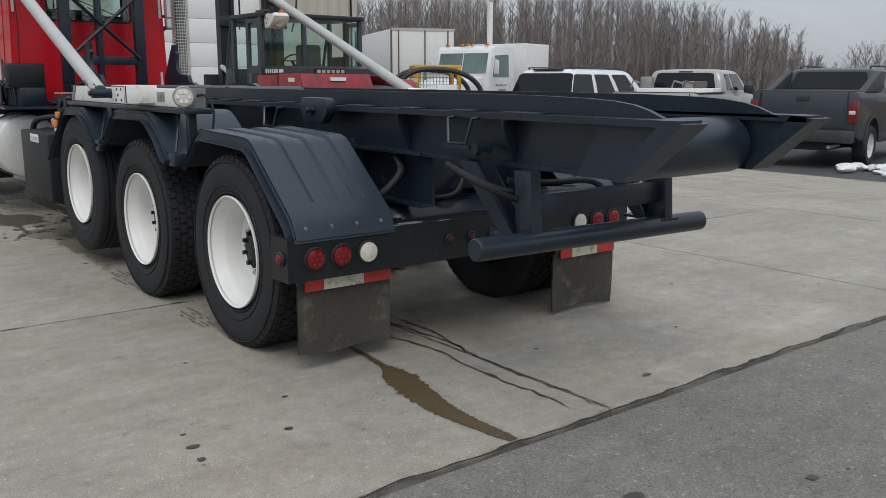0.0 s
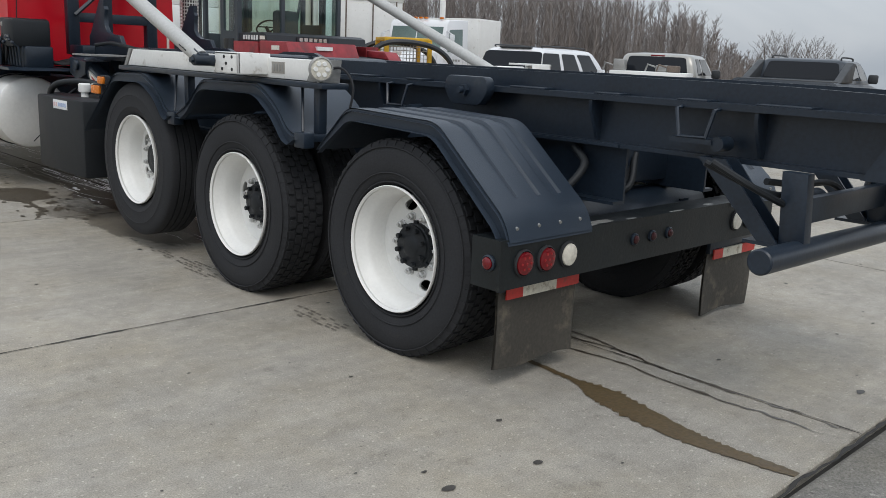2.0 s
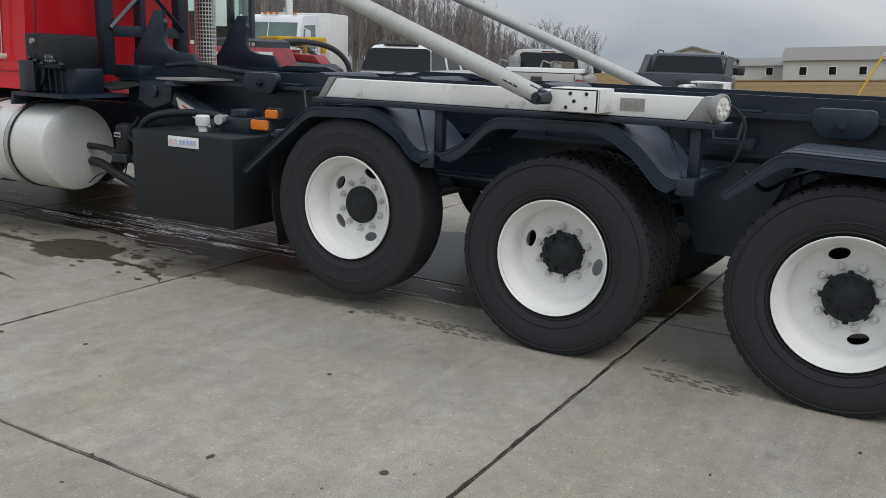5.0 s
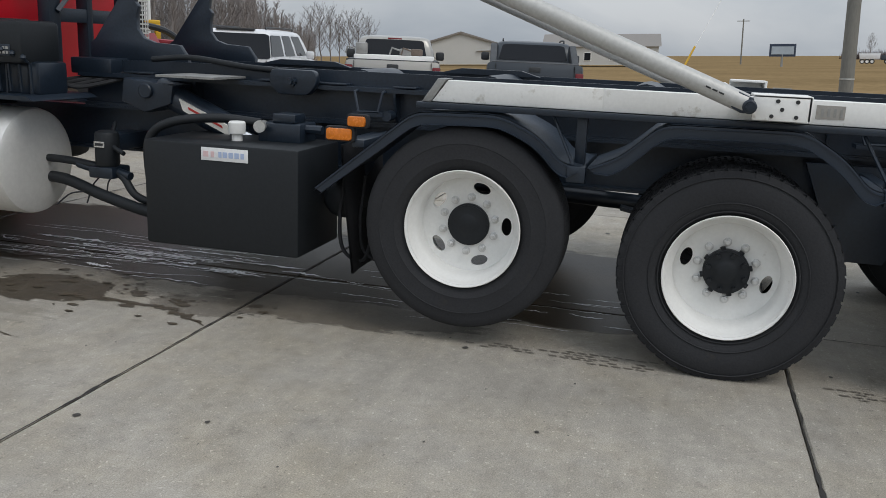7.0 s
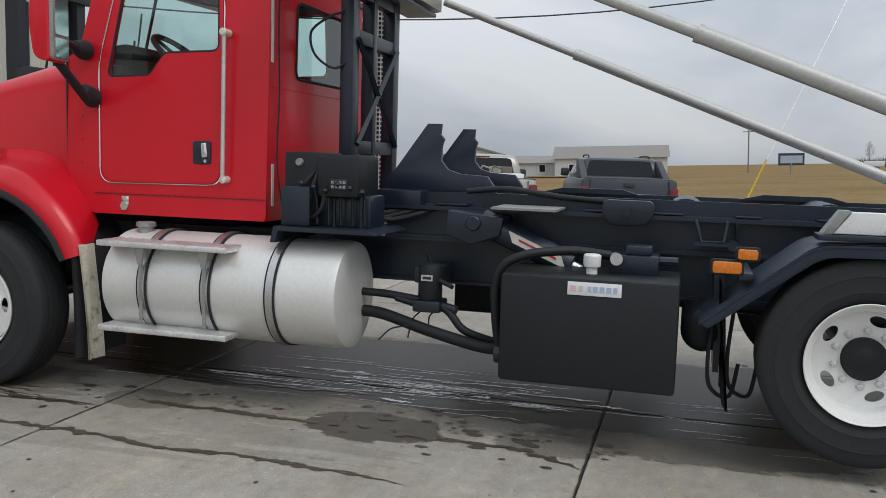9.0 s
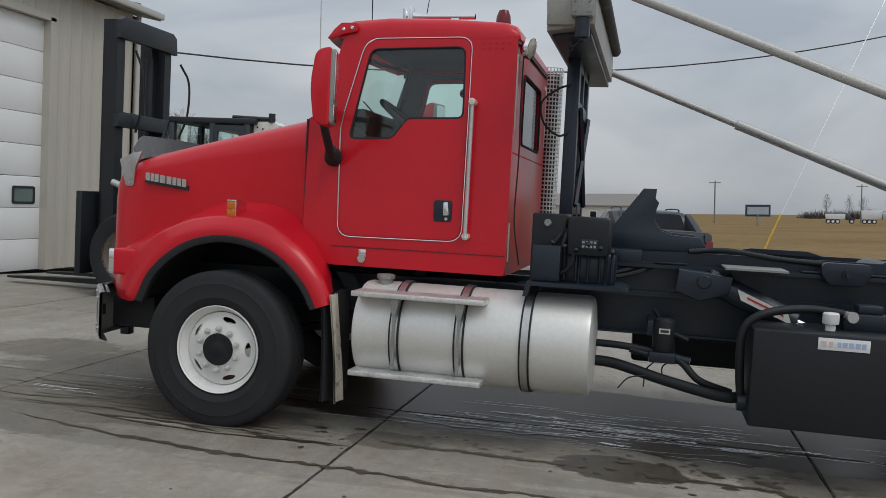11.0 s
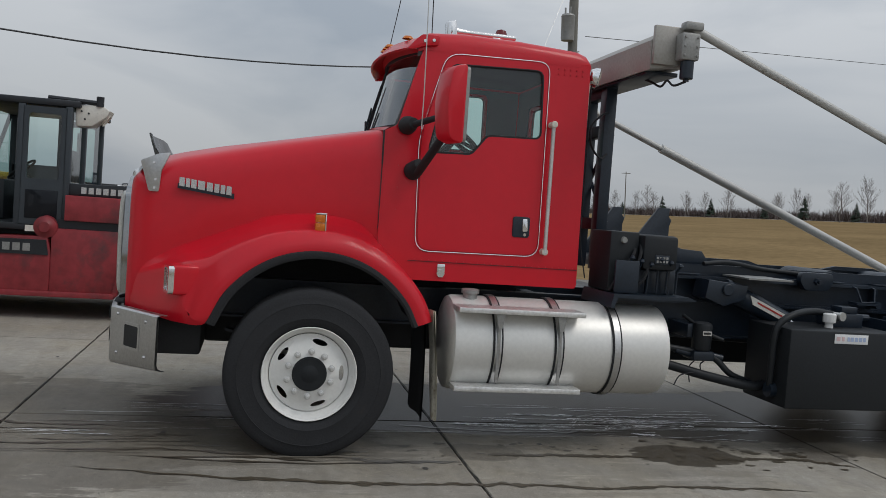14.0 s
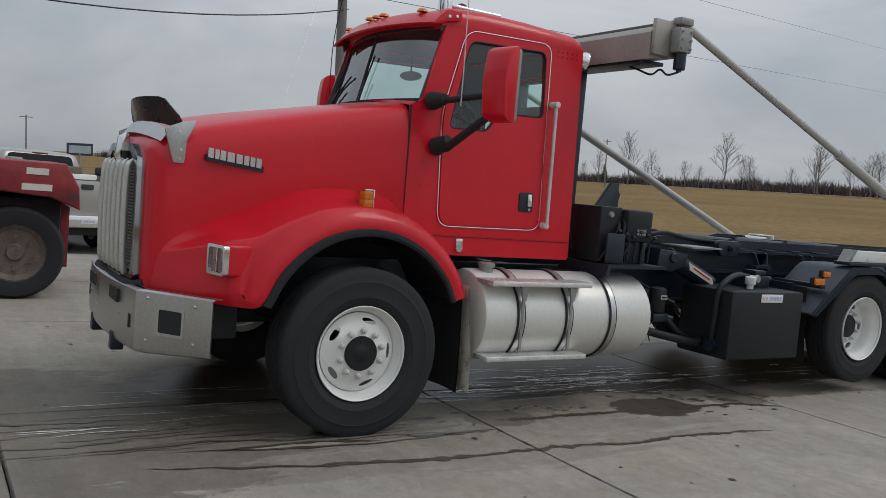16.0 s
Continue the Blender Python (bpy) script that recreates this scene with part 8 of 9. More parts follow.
for deg, s, k in ((28.0, 0.6, 3), (27.1, 0.65, 0), (25.6, 0.92, 1), (25.1, 1.0, 2), (24.5, 0.95, 3), (23.9, 0.8, 0), (23.3, 0.85, 1), (22.7, 0.9, 2), (22.0, 0.8, 3)):
    plant(-1.2 + 150 * math.cos(radians(deg)), 2.2 + 150 * math.sin(radians(deg)), k, s)
for deg, d, s, k in ((-11.5, 260, 0.8, 0), (-13.8, 255, 0.9, 1), (-15.0, 250, 0.7, 2), (-18.0, 240, 1.0, 3), (-20.0, 230, 1.05, 0), (-22.0, 235, 0.8, 1), (-25.0, 220, 0.95, 2), (-27.5, 230, 0.8, 3),
                     (-30.0, 210, 0.9, 0), (-33.0, 205, 0.75, 1), (-36.5, 190, 1.0, 2), (-38.0, 195, 1.15, 3), (-42.5, 180, 1.35, 0), (-44.0, 182, 0.9, 1), (-48.5, 165, 1.3, 2), (-50.0, 170, 0.8, 3),
                     (-54.0, 160, 1.2, 0), (-57.0, 165, 0.9, 1), (-60.0, 160, 1.1, 2)):
    plant(*polar(deg, 1.9 * d), k, 1.45 * s)


more = random.Random(21)
for i in range(34):
    deg = -10.0 - 52.0 * (i + more.random()) / 34
    plant(*polar(deg, 510 - 200 * min(1, (-deg - 10) / 46) + more.uniform(-8, 8)), i, more.uniform(0.65, 1.2) * (1.25 if i % 5 == 0 else 1.0))


def woods():
    """The wood behind the lot: many thin trunks with twiggy crowns, one mass."""
    rnd = random.Random(8)
    verts, faces = [], []

    def stick(p, q, r0, r1):
        d = (q - p).normalized()
        a = d.orthogonal().normalized()
        b = d.cross(a)
        k = len(verts)
        for c, r in ((p, r0), (q, r1)):
            for t in (0.0, 2.094, 4.189):
                verts.append(c + a * (r * math.cos(t)) + b * (r * math.sin(t)))
        for i in range(3):
            j = (i + 1) % 3
            faces.append((k + i, k + j, k + 3 + j, k + 3 + i))
    for i in range(1000):
        u = rnd.random()
        deg = 23.2 + 51.8 * u ** 1.05
        d = rnd.uniform(100, 132)
        x, y = polar(deg, d)
        rise = max(0.0, deg - 23.2)
        h = (4.6 + 1.3 * min(rise, 4.0) + 0.62 * min(max(0.0, rise - 4.0), 9.0) + 0.1 * max(0.0, rise - 13.0)) * rnd.uniform(0.72, 1.1) * d / 112
        p = Vector((x, y, -FALL * y - 0.3))
        top = p + Vector((rnd.uniform(-0.6, 0.6), rnd.uniform(-0.6, 0.6), h))
        bend = p.lerp(top, 0.5) + Vector((rnd.uniform(-0.25, 0.25), rnd.uniform(-0.25, 0.25), 0))
        stick(p, bend, 0.13, 0.08)
        stick(bend, top, 0.08, 0.012)
        for k in range(50):
            t = rnd.uniform(0.25, 1.0)
            a, L = rnd.uniform(0, 6.283), h * rnd.uniform(0.05, 0.17) * (1.4 - t * 0.8)
            q = p.lerp(bend, t * 2) if t < 0.5 else bend.lerp(top, t * 2 - 1)
            out = rnd.uniform(0.3, 0.75)
            e = q + Vector((math.cos(a) * L * out, math.sin(a) * L * out, L * rnd.uniform(0.55, 1.0)))
            stick(q, e, 0.03, 0.011)
            for j in range(3):
                m = q.lerp(e, rnd.uniform(0.25, 0.95))
                b = rnd.uniform(0, 6.283)
                stick(m, m + Vector((math.cos(b) * 0.7, math.sin(b) * 0.7, rnd.uniform(0.3, 1.2))) * L * 0.5, 0.017, 0.007)
    for i in range(5000):
        deg, d = 23.2 + 51.8 * rnd.random(), rnd.uniform(97, 130)
        x, y = polar(deg, d)
        z = -FALL * y - 0.3
        stick(Vector((x, y, z)), Vector((x + rnd.uniform(-0.9, 0.9), y + rnd.uniform(-0.9, 0.9), z + rnd.uniform(1.0, 4.5))), 0.04, 0.015)
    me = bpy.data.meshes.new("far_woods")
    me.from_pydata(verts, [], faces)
    me.materials.append(BARK_HAZY)
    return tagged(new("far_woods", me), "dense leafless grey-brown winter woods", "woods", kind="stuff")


woods()
def hedgerow():
    """Uneven brushy clumps along the far edge of the field."""
    rnd = random.Random(3)
    verts, faces = [], []
    for i in range(900):
        deg = rnd.uniform(-66, -9)
        d = 540 - 210 * min(1, max(0, (-deg - 9) / 50)) + rnd.uniform(-10, 10)
        x, y = polar(deg, d)
        grow = 0.75 + 0.9 * abs(noise.noise(Vector((deg * 0.45, 2.0, 0)))) + 0.4 * rnd.random() ** 3
        for k in range(34):
            p = Vector((x + rnd.gauss(0, 1.8), y + rnd.gauss(0, 1.8), -FALL * y - 0.3))
            e = p + Vector((rnd.gauss(0, 1.5) * grow, rnd.gauss(0, 1.5) * grow, rnd.uniform(1.2, 5.4) * grow))
            c = len(verts)
            side = Vector((e.y - p.y, p.x - e.x, 0)).normalized() * 0.18
            verts.extend((p + side, p - side, p + Vector((0.03, 0.03, 0.05)), e))
            faces.extend(((c, c + 1, c + 3), (c + 1, c + 2, c + 3), (c + 2, c, c + 3)))
    me = bpy.data.meshes.new("far_hedge")
    me.from_pydata(verts, [], faces)
    me.materials.append(HEDGE)
    return tagged(new("far_hedge", me), "far brown hedgerow at the field's edge", "hedge", kind="stuff")


hedgerow()
# a pale farm track along the far edge of the field
bm = B()
track = [(-64 + 54 * k / 40, 515 - 200 * min(1, max(0, (64 - 54 * k / 40 - 9) / 50))) for k in range(41)]
loft(bm, [[(*polar(deg, d - w), -0.36 - FALL * polar(deg, d - w)[1] + 0.12) for deg, d in track] for w in (0.0, 12.0)], closed=False)
solid("farm_track", bm, OLDGRAVEL, "pale gravel track along the field's edge", "track", "structure", smooth=0)


def evergreen(x, y, h):
    root = thing("evergreen_tree", (x, y, 0), "dark far evergreen tree at the field edge", "tree", "evergreens", far=True)
    bm = B()
    rod(bm, (0, 0, 0), (0, 0, h * 0.9), h * 0.03, h * 0.008, n=6)
    part("trunk", bm, BARK, root)
    bm = B()
    r = random.Random(int(h * 100))
    for k in range(160):
        t = r.random() ** 0.7
        a, w = r.uniform(0, 6.28), h * 0.33 * (1 - t) + 0.15
        c = Vector((0, 0, h * (0.08 + 0.9 * t)))
        tip = c + Vector((math.cos(a) * w, math.sin(a) * w, -0.1 * h * (1 - t)))
        s_ = Vector((-math.sin(a), math.cos(a), 0)) * w * 0.3
        vs = [bm.verts.new(p) for p in (c, c.lerp(tip, 0.6) + s_, tip, c.lerp(tip, 0.6) - s_, c.lerp(tip, 0.5) + Vector((0, 0, 0.12 * w)))]
        for q in ((0, 1, 4), (1, 2, 4), (2, 3, 4), (3, 0, 4)):
            bm.faces.new([vs[j] for j in q])
    part("crown", bm, NEEDLE, root, smooth=0)


for deg, d, h in ((-17.2, 240, 8.5), (-26.0, 225, 6.0), (-29.0, 220, 5.5), (-34.5, 205, 6.5), (-41.0, 190, 5.0), (-21.0, 236, 5.0), (-32.2, 208, 4.5), (-37.4, 196, 4.8), (-23.5, 230, 4.0)):
    evergreen(*polar(deg, 1.9 * d), 1.7 * h)


# -- far farm buildings --
def farm_building(x, y, w, d, eave, ridge, turn, windows, gable_front):
    root = thing("farm_building", (x, y, 0), "pale sided single-storey building with a grey roof", "building", "far buildings", turn=turn, far=True)
    bm = B()
    if gable_front:
        prism(bm, [(-w / 2, 0), (w / 2, 0), (w / 2, eave), (0, ridge), (-w / 2, eave)], 0, d, "y")
    else:
        box(bm, -w / 2, w / 2, 0, d, 0, eave)
    part("wall", bm, FARWALL, root)
    bm = B()
    if gable_front:
        prism(bm, [(-w / 2 - 0.5, eave - 0.1), (0, ridge), (w / 2 + 0.5, eave - 0.1), (w / 2 + 0.5, eave + 0.25), (0, ridge + 0.4), (-w / 2 - 0.5, eave + 0.25)], -0.5, d + 0.5, "y")
    else:
        prism(bm, [(-0.5, eave), (d / 2, ridge), (d + 0.5, eave), (d / 2, ridge - 0.4 if ridge - 0.4 > eave else eave)], -w / 2 - 0.5, w / 2 + 0.5)
    part("roof", bm, ROOFMETAL, root)
    for k in range(windows):
        xx = -w / 2 + w * (k + 0.7) / (windows + 0.4)
        bm = B()
        box(bm, xx - 0.6, xx + 0.6, -0.12, 0.05, 0.9, 2.3)
        wd = part("window", bm, CARGLASS, root)
        bm = B()
        box(bm, xx - 0.75, xx + 0.75, -0.06, 0.02, 0.75, 2.45)
        part("window_frame", bm, WHITE_RIM, wd)


farm_building(176, 52.4, 17, 14, 3.8, 6.3, -78, 0, True)
farm_building(178, 37.8, 22, 12, 2.7, 4.3, -84, 3, False)
farm_building(172, 23.2, 22, 12, 3.5, 6.0, -86, 4, False)
SIGNBLUE = material("dark_sign_blue", (0.025, 0.04, 0.075), 0.5, var=0.1)
SIGNFACE = material("pale_sign_face", (0.36, 0.42, 0.48), 0.5, var=0.15, scale=1.5)
sign = thing("billboard", (150, -8.0, 0), "blue and white roadside sign on a post", "sign", turn=-90, far=True)
bm = B()
rod(bm, (0, 0, 0), (0, 0, 2.2), 0.18, n=10)
part("post", bm, GREY_STEEL, sign)
bm = B()
box(bm, -2.0, 2.0, -0.15, 0.15, 1.6, 3.6)
part("frame", bm, SIGNBLUE, sign)
bm = B()
box(bm, -1.7, 1.7, -0.22, -0.15, 1.95, 3.2)
part("panel", bm, SIGNFACE, sign)


def far_truck(deg, d, col, name, label, L=7.0, h=3.0):
    x, y = polar(deg, d)
    root = thing(name, (x, y, 0), label, "truck", "far parked trucks", turn=deg - 90 - 88, far=True)
    bm = B()
    prism(bm, [(-L / 2 + 0.2, 1.0), (-L / 2, h), (L * 0.2, h), (L * 0.18, 1.0)], -1.2, 1.2, bevel=0.05)
    part("body", bm, col[0], root)
    bm = B()
    prism(bm, [(L * 0.22, 0.8), (L * 0.22, h * 0.85), (L * 0.36, h * 0.85), (L * 0.40, h * 0.58), (L * 0.52, h * 0.54), (L * 0.53, 0.8)], -1.1, 1.1, bevel=0.05)
    part("cab", bm, col[1], root)
    for s in (-1, 1):
        for yy in (-L * 0.38, -L * 0.22, -L * 0.06, L * 0.42):
            simple_wheel(root, s * 1.0, yy, 0.52, 0.3, rim=WHITE_RIM)


FARRED = material("far_red_paint", (0.4, 0.03, 0.03), 0.5, var=0.1)
far_truck(-18.6, 205, (CHARCOAL, FARRED), "dump_truck", "dark dump body truck with a red cab", 9.5, 3.6)
far_truck(-15.6, 205, (CARWHITE, FARRED), "far_tractor", "white and red tractor truck parked far off", 6.0, 2.8)
far_truck(-14.2, 208, (CHARCOAL, CARWHITE), "far_tractor", "white tractor truck parked far off", 6.0, 2.8)
far_truck(-12.8, 210, (CARWHITE, CARWHITE), "far_tractor", "white tractor truck parked far off", 6.0, 3.0)
far_truck(-10.8, 212, (CARWHITE, CHARCOAL), "far_tractor", "small white truck parked far off", 6.0, 2.2)
for deg, d, h in ((-3.5, 190, 9), (-12.0, 220, 9), (-16.0, 250, 10), (-23.2, 225, 12), (-40.5, 200, 11)):
    x, y = polar(deg, d)
    p = thing("far_pole", (x, y, 0), "far thin utility pole with a cross arm", "pole", "far poles", far=True)
    bm = B()
    rod(bm, (0, 0, 0), (0, 0, h), 0.16, 0.12, n=8)
    part("post", bm, POLEWOOD, p)
    bm = B()
    box(bm, -0.08, 0.08, -1.2, 1.2, h - 0.5, h - 0.35)
    part("cross_arm", bm, POLEWOOD, p)

bm = B()
rs = random.Random(2)
for k in range(60):
    a = rs.uniform(0, 6.283)
    bmesh.ops.create_icosphere(bm, subdivisions=2, radius=rs.uniform(0.06, 0.16), matrix=Matrix.Translation((16.5 + rs.gauss(0, 0.3), 7.2 + rs.gauss(0, 0.42), -0.22 + rs.uniform(0, 0.05))) @ Matrix.Rotation(a, 4, "Z") @ Matrix.Diagonal((1.6, 1.1, 0.55, 1)))
for v in bm.verts:
    v.co += 0.04 * noise.noise_vector(v.co * 7.0)
solid("snow_heap", bm, SNOW, "small heap of dirty old snow on the lot", "snow", "stuff")
# ---- ground ----
def ground_material(name, base, wet, aggregate, rough, speck=1.0):
    """Worn paving: broad tone, speckled grit, scattered stains, and ragged patches of wet, some deepened as shade."""
    m = bpy.data.materials.new(name)
    m.use_nodes = True
    nt = m.node_tree
    n, link = nt.nodes.new, nt.links.new
    bsdf = nt.nodes["Principled BSDF"]
    geo = n("ShaderNodeNewGeometry")

    def noise_tex(scale, detail, rough_=0.6, stretch=None):
        t = n("ShaderNodeTexNoise")
        t.inputs["Scale"].default_value, t.inputs["Detail"].default_value, t.inputs["Roughness"].default_value = scale, detail, rough_
        if stretch:
            mp = n("ShaderNodeMapping")
            mp.inputs["Scale"].default_value = stretch
            link(geo.outputs["Position"], mp.inputs["Vector"])
            link(mp.outputs[0], t.inputs["Vector"])
        else:
            link(geo.outputs["Position"], t.inputs["Vector"])
        return t.outputs["Fac"]

    def remap(v, a, b, c, d):
        r = n("ShaderNodeMapRange")
        for k, q in zip(("From Min", "From Max", "To Min", "To Max"), (a, b, c, d)):
            r.inputs[k].default_value = q
        link(v, r.inputs["Value"])
        return r.outputs[0]

    def math_(op, a, b):
        r = n("ShaderNodeMath")
        r.operation = op
        for i, v in enumerate((a, b)):
            if isinstance(v, (int, float)):
                r.inputs[i].default_value = v
            else:
                link(v, r.inputs[i])
        return r.outputs[0]
    broad = remap(noise_tex(0.5, 5), 0.3, 0.7, 0.86, 1.12)
    patchy = remap(noise_tex(2.3, 7, 0.72), 0.3, 0.7, 0.86, 1.13)
    mottle = remap(noise_tex(11, 7, 0.78), 0.3, 0.7, 0.84, 1.14)
    drag = remap(noise_tex(1.6, 5, 0.7, (0.35, 3.0, 1.0)), 0.35, 0.7, 1.05, 0.9)
    grit = remap(noise_tex(aggregate * 1.7, 3, 0.7), 0.32, 0.68, 1 - 0.27 * speck, 1 + 0.27 * speck)
    fleck = math_("MULTIPLY", remap(noise_tex(aggregate * 0.55, 2, 0.4), 0.655, 0.70, 1.0, 1 + 0.4 * speck), remap(noise_tex(aggregate * 0.4, 3, 0.6), 0.64, 0.69, 1.0, 1 - 0.3 * speck))
    dark = remap(noise_tex(4.2, 7, 0.75), 0.58, 0.72, 1.0, 0.68)
    info = n("ShaderNodeObjectInfo")
    slab = remap(info.outputs["Random"], 0, 1, 0.93, 1.07)
    tone = math_("MULTIPLY", math_("MULTIPLY", math_("MULTIPLY", broad, patchy), math_("MULTIPLY", grit, math_("MULTIPLY", fleck, mottle))), math_("MULTIPLY", math_("MULTIPLY", dark, slab), drag))
    earth = n("ShaderNodeMixRGB")
    link(remap(noise_tex(1.1, 6, 0.7), 0.42, 0.68, 0.0, 0.75), earth.inputs["Fac"])
    earth.inputs["Color1"].default_value = (*base, 1)
    earth.inputs["Color2"].default_value = (base[0] * 0.96, base[1] * 0.91, base[2] * 0.80, 1)
    col = n("ShaderNodeVectorMath")
    col.operation = "SCALE"
    link(earth.outputs[0], col.inputs[0])
    link(tone, col.inputs["Scale"])
    colour, wet_shade = col.outputs[0], None
    if wet:
        sep = n("ShaderNodeSeparateXYZ")
        link(geo.outputs["Position"], sep.inputs[0])
        rag = remap(noise_tex(1.2, 8, 0.7, (5.5, 0.42, 1)), 0.28, 0.72, -1.0, 1.0)
        rag2 = remap(noise_tex(4.5, 7, 0.7, (1.6, 0.7, 1)), 0.28, 0.72, -1.0, 1.0)
        for cx, cy, rx, ry, power, lines, blots in wet:
            dx = math_("DIVIDE", math_("SUBTRACT", sep.outputs["X"], cx), rx)
            dy = math_("DIVIDE", math_("SUBTRACT", sep.outputs["Y"], cy), ry)
            dx, dy = math_("MULTIPLY", dx, dx), math_("MULTIPLY", dy, dy)
            r2 = math_("ADD", dx, dy)
            r4 = math_("MULTIPLY", r2, r2)
            ragged = math_("ADD", math_("MULTIPLY", rag, lines), math_("MULTIPLY", rag2, blots))
            hit = remap(math_("ADD", r4, ragged), 1.12, 0.88, 0.0, power)
            wet_shade = hit if wet_shade is None else math_("MAXIMUM", wet_shade, hit)
        mx = n("ShaderNodeMixRGB")
        mx.blend_type = "MULTIPLY"
        link(wet_shade, mx.inputs["Fac"])
        link(colour, mx.inputs["Color1"])
        mx.inputs["Color2"].default_value = (0.115, 0.088, 0.056, 1)
        colour = mx.outputs[0]
    link(colour, bsdf.inputs["Base Color"])
    if wet_shade is not None:
        link(remap(wet_shade, 0, 1, 0.35, 0.12), bsdf.inputs["Specular IOR Level"])
        link(remap(wet_shade, 0, 1, rough, 0.36), bsdf.inputs["Roughness"])
    else:
        bsdf.inputs["Roughness"].default_value = rough
    if wet_shade is None:
        bsdf.inputs["Specular IOR Level"].default_value = 0.35
    bump = n("ShaderNodeBump")
    bump.inputs["Strength"].default_value, bump.inputs["Distance"].default_value = 0.45, 0.006
    if wet_shade is not None:
        link(remap(wet_shade, 0, 1, 0.45, 0.25), bump.inputs["Strength"])
    link(noise_tex(aggregate, 3), bump.inputs["Height"])
    link(bump.outputs[0], bsdf.inputs["Normal"])
    return m


# wet places: middle, half sizes, strength, how far runs and blots ragged their edges
# those under the truck are darkened further to paint in its shade
WET_SHADED = ((3.35, 10.4, 0.9, 3.0, 1.0, 0.6, 0.3), (3.35, 7.1, 1.0, 1.9, 1.0, 0.35, 0.3), (2.75, 8.6, 0.45, 1.5, 0.95, 0.6, 0.5), (1.62, 11.8, 0.55, 2.4, 0.2, 1.8, 0.7), (1.96, 9.55, 0.27, 0.42, 0.85, 0.3, 0.9),
       (1.98, 11.05, 0.2, 0.28, 0.55, 0.1, 0.9), (2.02, 8.55, 0.22, 0.3, 0.5, 0.5, 1.3), (2.9, 14.0, 1.1, 0.9, 0.42, 1.3, 0.7), (2.1, 12.9, 0.5, 1.3, 0.42, 1.4, 0.6), (2.25, 9.6, 0.3, 1.2, 0.3, 0.8, 1.6),
       (3.8, 15.0, 0.5, 0.6, 0.4, 0.6, 0.8), (2.35, 7.75, 0.4, 0.9, 0.6, 0.5, 0.6), (2.3, 13.9, 1.4, 1.2, 0.45, 1.2, 0.8))
CONCRETE = ground_material("worn_concrete", (0.328, 0.306, 0.268), WET_SHADED, 95, 0.82, 1.0)
OLDPAVE = ground_material("coarse_old_asphalt", (0.185, 0.177, 0.161), None, 75, 0.88, 1.3)
APRON = ground_material("dark_asphalt", (0.075, 0.075, 0.078), None, 70, 0.75)
CRACKFILL = material("dark_joint", (0.028, 0.026, 0.024), 0.8, var=0.3, scale=4)
FIELD = material("dry_winter_field", (0.226, 0.160, 0.084), 0.95, var=0.3, scale=0.06, fine=1.4, dirt=(0.19, 0.16, 0.085), dirt_amount=0.25, spec=0.0)
FOAM = material("soap_foam", (0.82, 0.83, 0.84), 0.4, var=0.1, scale=20)
STREAK = material("wet_dark_streak", (0.07, 0.057, 0.042), 0.35, var=0.3, scale=5)
SPILL = material("brown_spill", (0.095, 0.066, 0.032), 0.5, var=0.35, scale=14, bump=0.2)
DAMP = material("brown_damp_concrete", (0.075, 0.06, 0.04), 0.5, var=0.3, scale=12, bump=0.2)
PRINT = material("faint_tyre_print", (0.17, 0.152, 0.128), 0.75, var=0.25, scale=12)
SPOT = material("oil_spot", (0.055, 0.05, 0.045), 0.55, var=0.3, scale=9)

def dip(x):
    """The lot falls away gently past the forklift."""
    return -0.042 * min(6.0, max(0.0, x - 8.9))


def sheet(r, a):
    """The land: flush with the lot near it, then the level country."""
    x, y = r * math.cos(a), r * math.sin(a) + 8.0
    far = min(1.0, max(0.0, (r - 32.0) / 45.0))
    return (x, y, -0.36 - FALL * y * far * far * (3 - 2 * far))


bm = B()
rings = []
for r in (0.0, 32, 40, 48, 56, 66, 77, 100, 140, 300, 700, 1600, 4000):
    rings.append([sheet(r, 6.2831853 * k / 64) for k in range(64)] if r else None)
rings = rings[1:]
mid = bm.verts.new((0, 8, -0.36))
vs = [[bm.verts.new(p) for p in ring] for ring in rings]
for k in range(64):
    bm.faces.new((mid, vs[0][k], vs[0][(k + 1) % 64]))
for a, b in zip(vs, vs[1:]):
    for k in range(64):
        bm.faces.new((a[k], a[(k + 1) % 64], b[(k + 1) % 64], b[k]))
solid("ground", bm, FIELD, "dry tan winter field reaching the horizon", "field", "structure", smooth=0)
bm = B()
loft(bm, [[(x, y, dip(x) - 0.045) for x in (-40, 8.9, 14.6, 15.6, 25)] for y in (2.30, 45)], closed=False)
solid("lot_bed", bm, CRACKFILL, "dark bed under the paving", "ground", "structure", smooth=0)
bm = B()
loft(bm, [[(x, y, dip(x) - 0.006) for x in (14.62, 15.6, 24.6)] for y in (2.45, 45)], closed=False)
solid("asphalt_apron", bm, APRON, "dark asphalt parking strip", "pavement", "structure", smooth=0)
bm = B()
n = 160
edge = [(-40 + 63.0 * k / n, 2.436 + 0.014 * noise.noise(Vector((k * 0.37, 0, 0))) + 0.006 * noise.noise(Vector((k * 1.7, 3, 0)))) for k in range(n + 1)]
loft(bm, [[(x, y - 0.01, dip(x) - 0.05) for x, y in edge], [(x, y - 0.012, dip(x) - 0.012) for x, y in edge], [(x, y - 0.03, dip(x) - 0.004) for x, y in edge], [(x, -40, dip(x) - 0.004) for x, y in edge]], closed=False)
solid("old_pavement", bm, OLDPAVE, "coarse grey old asphalt paving", "pavement", "structure", smooth=0)


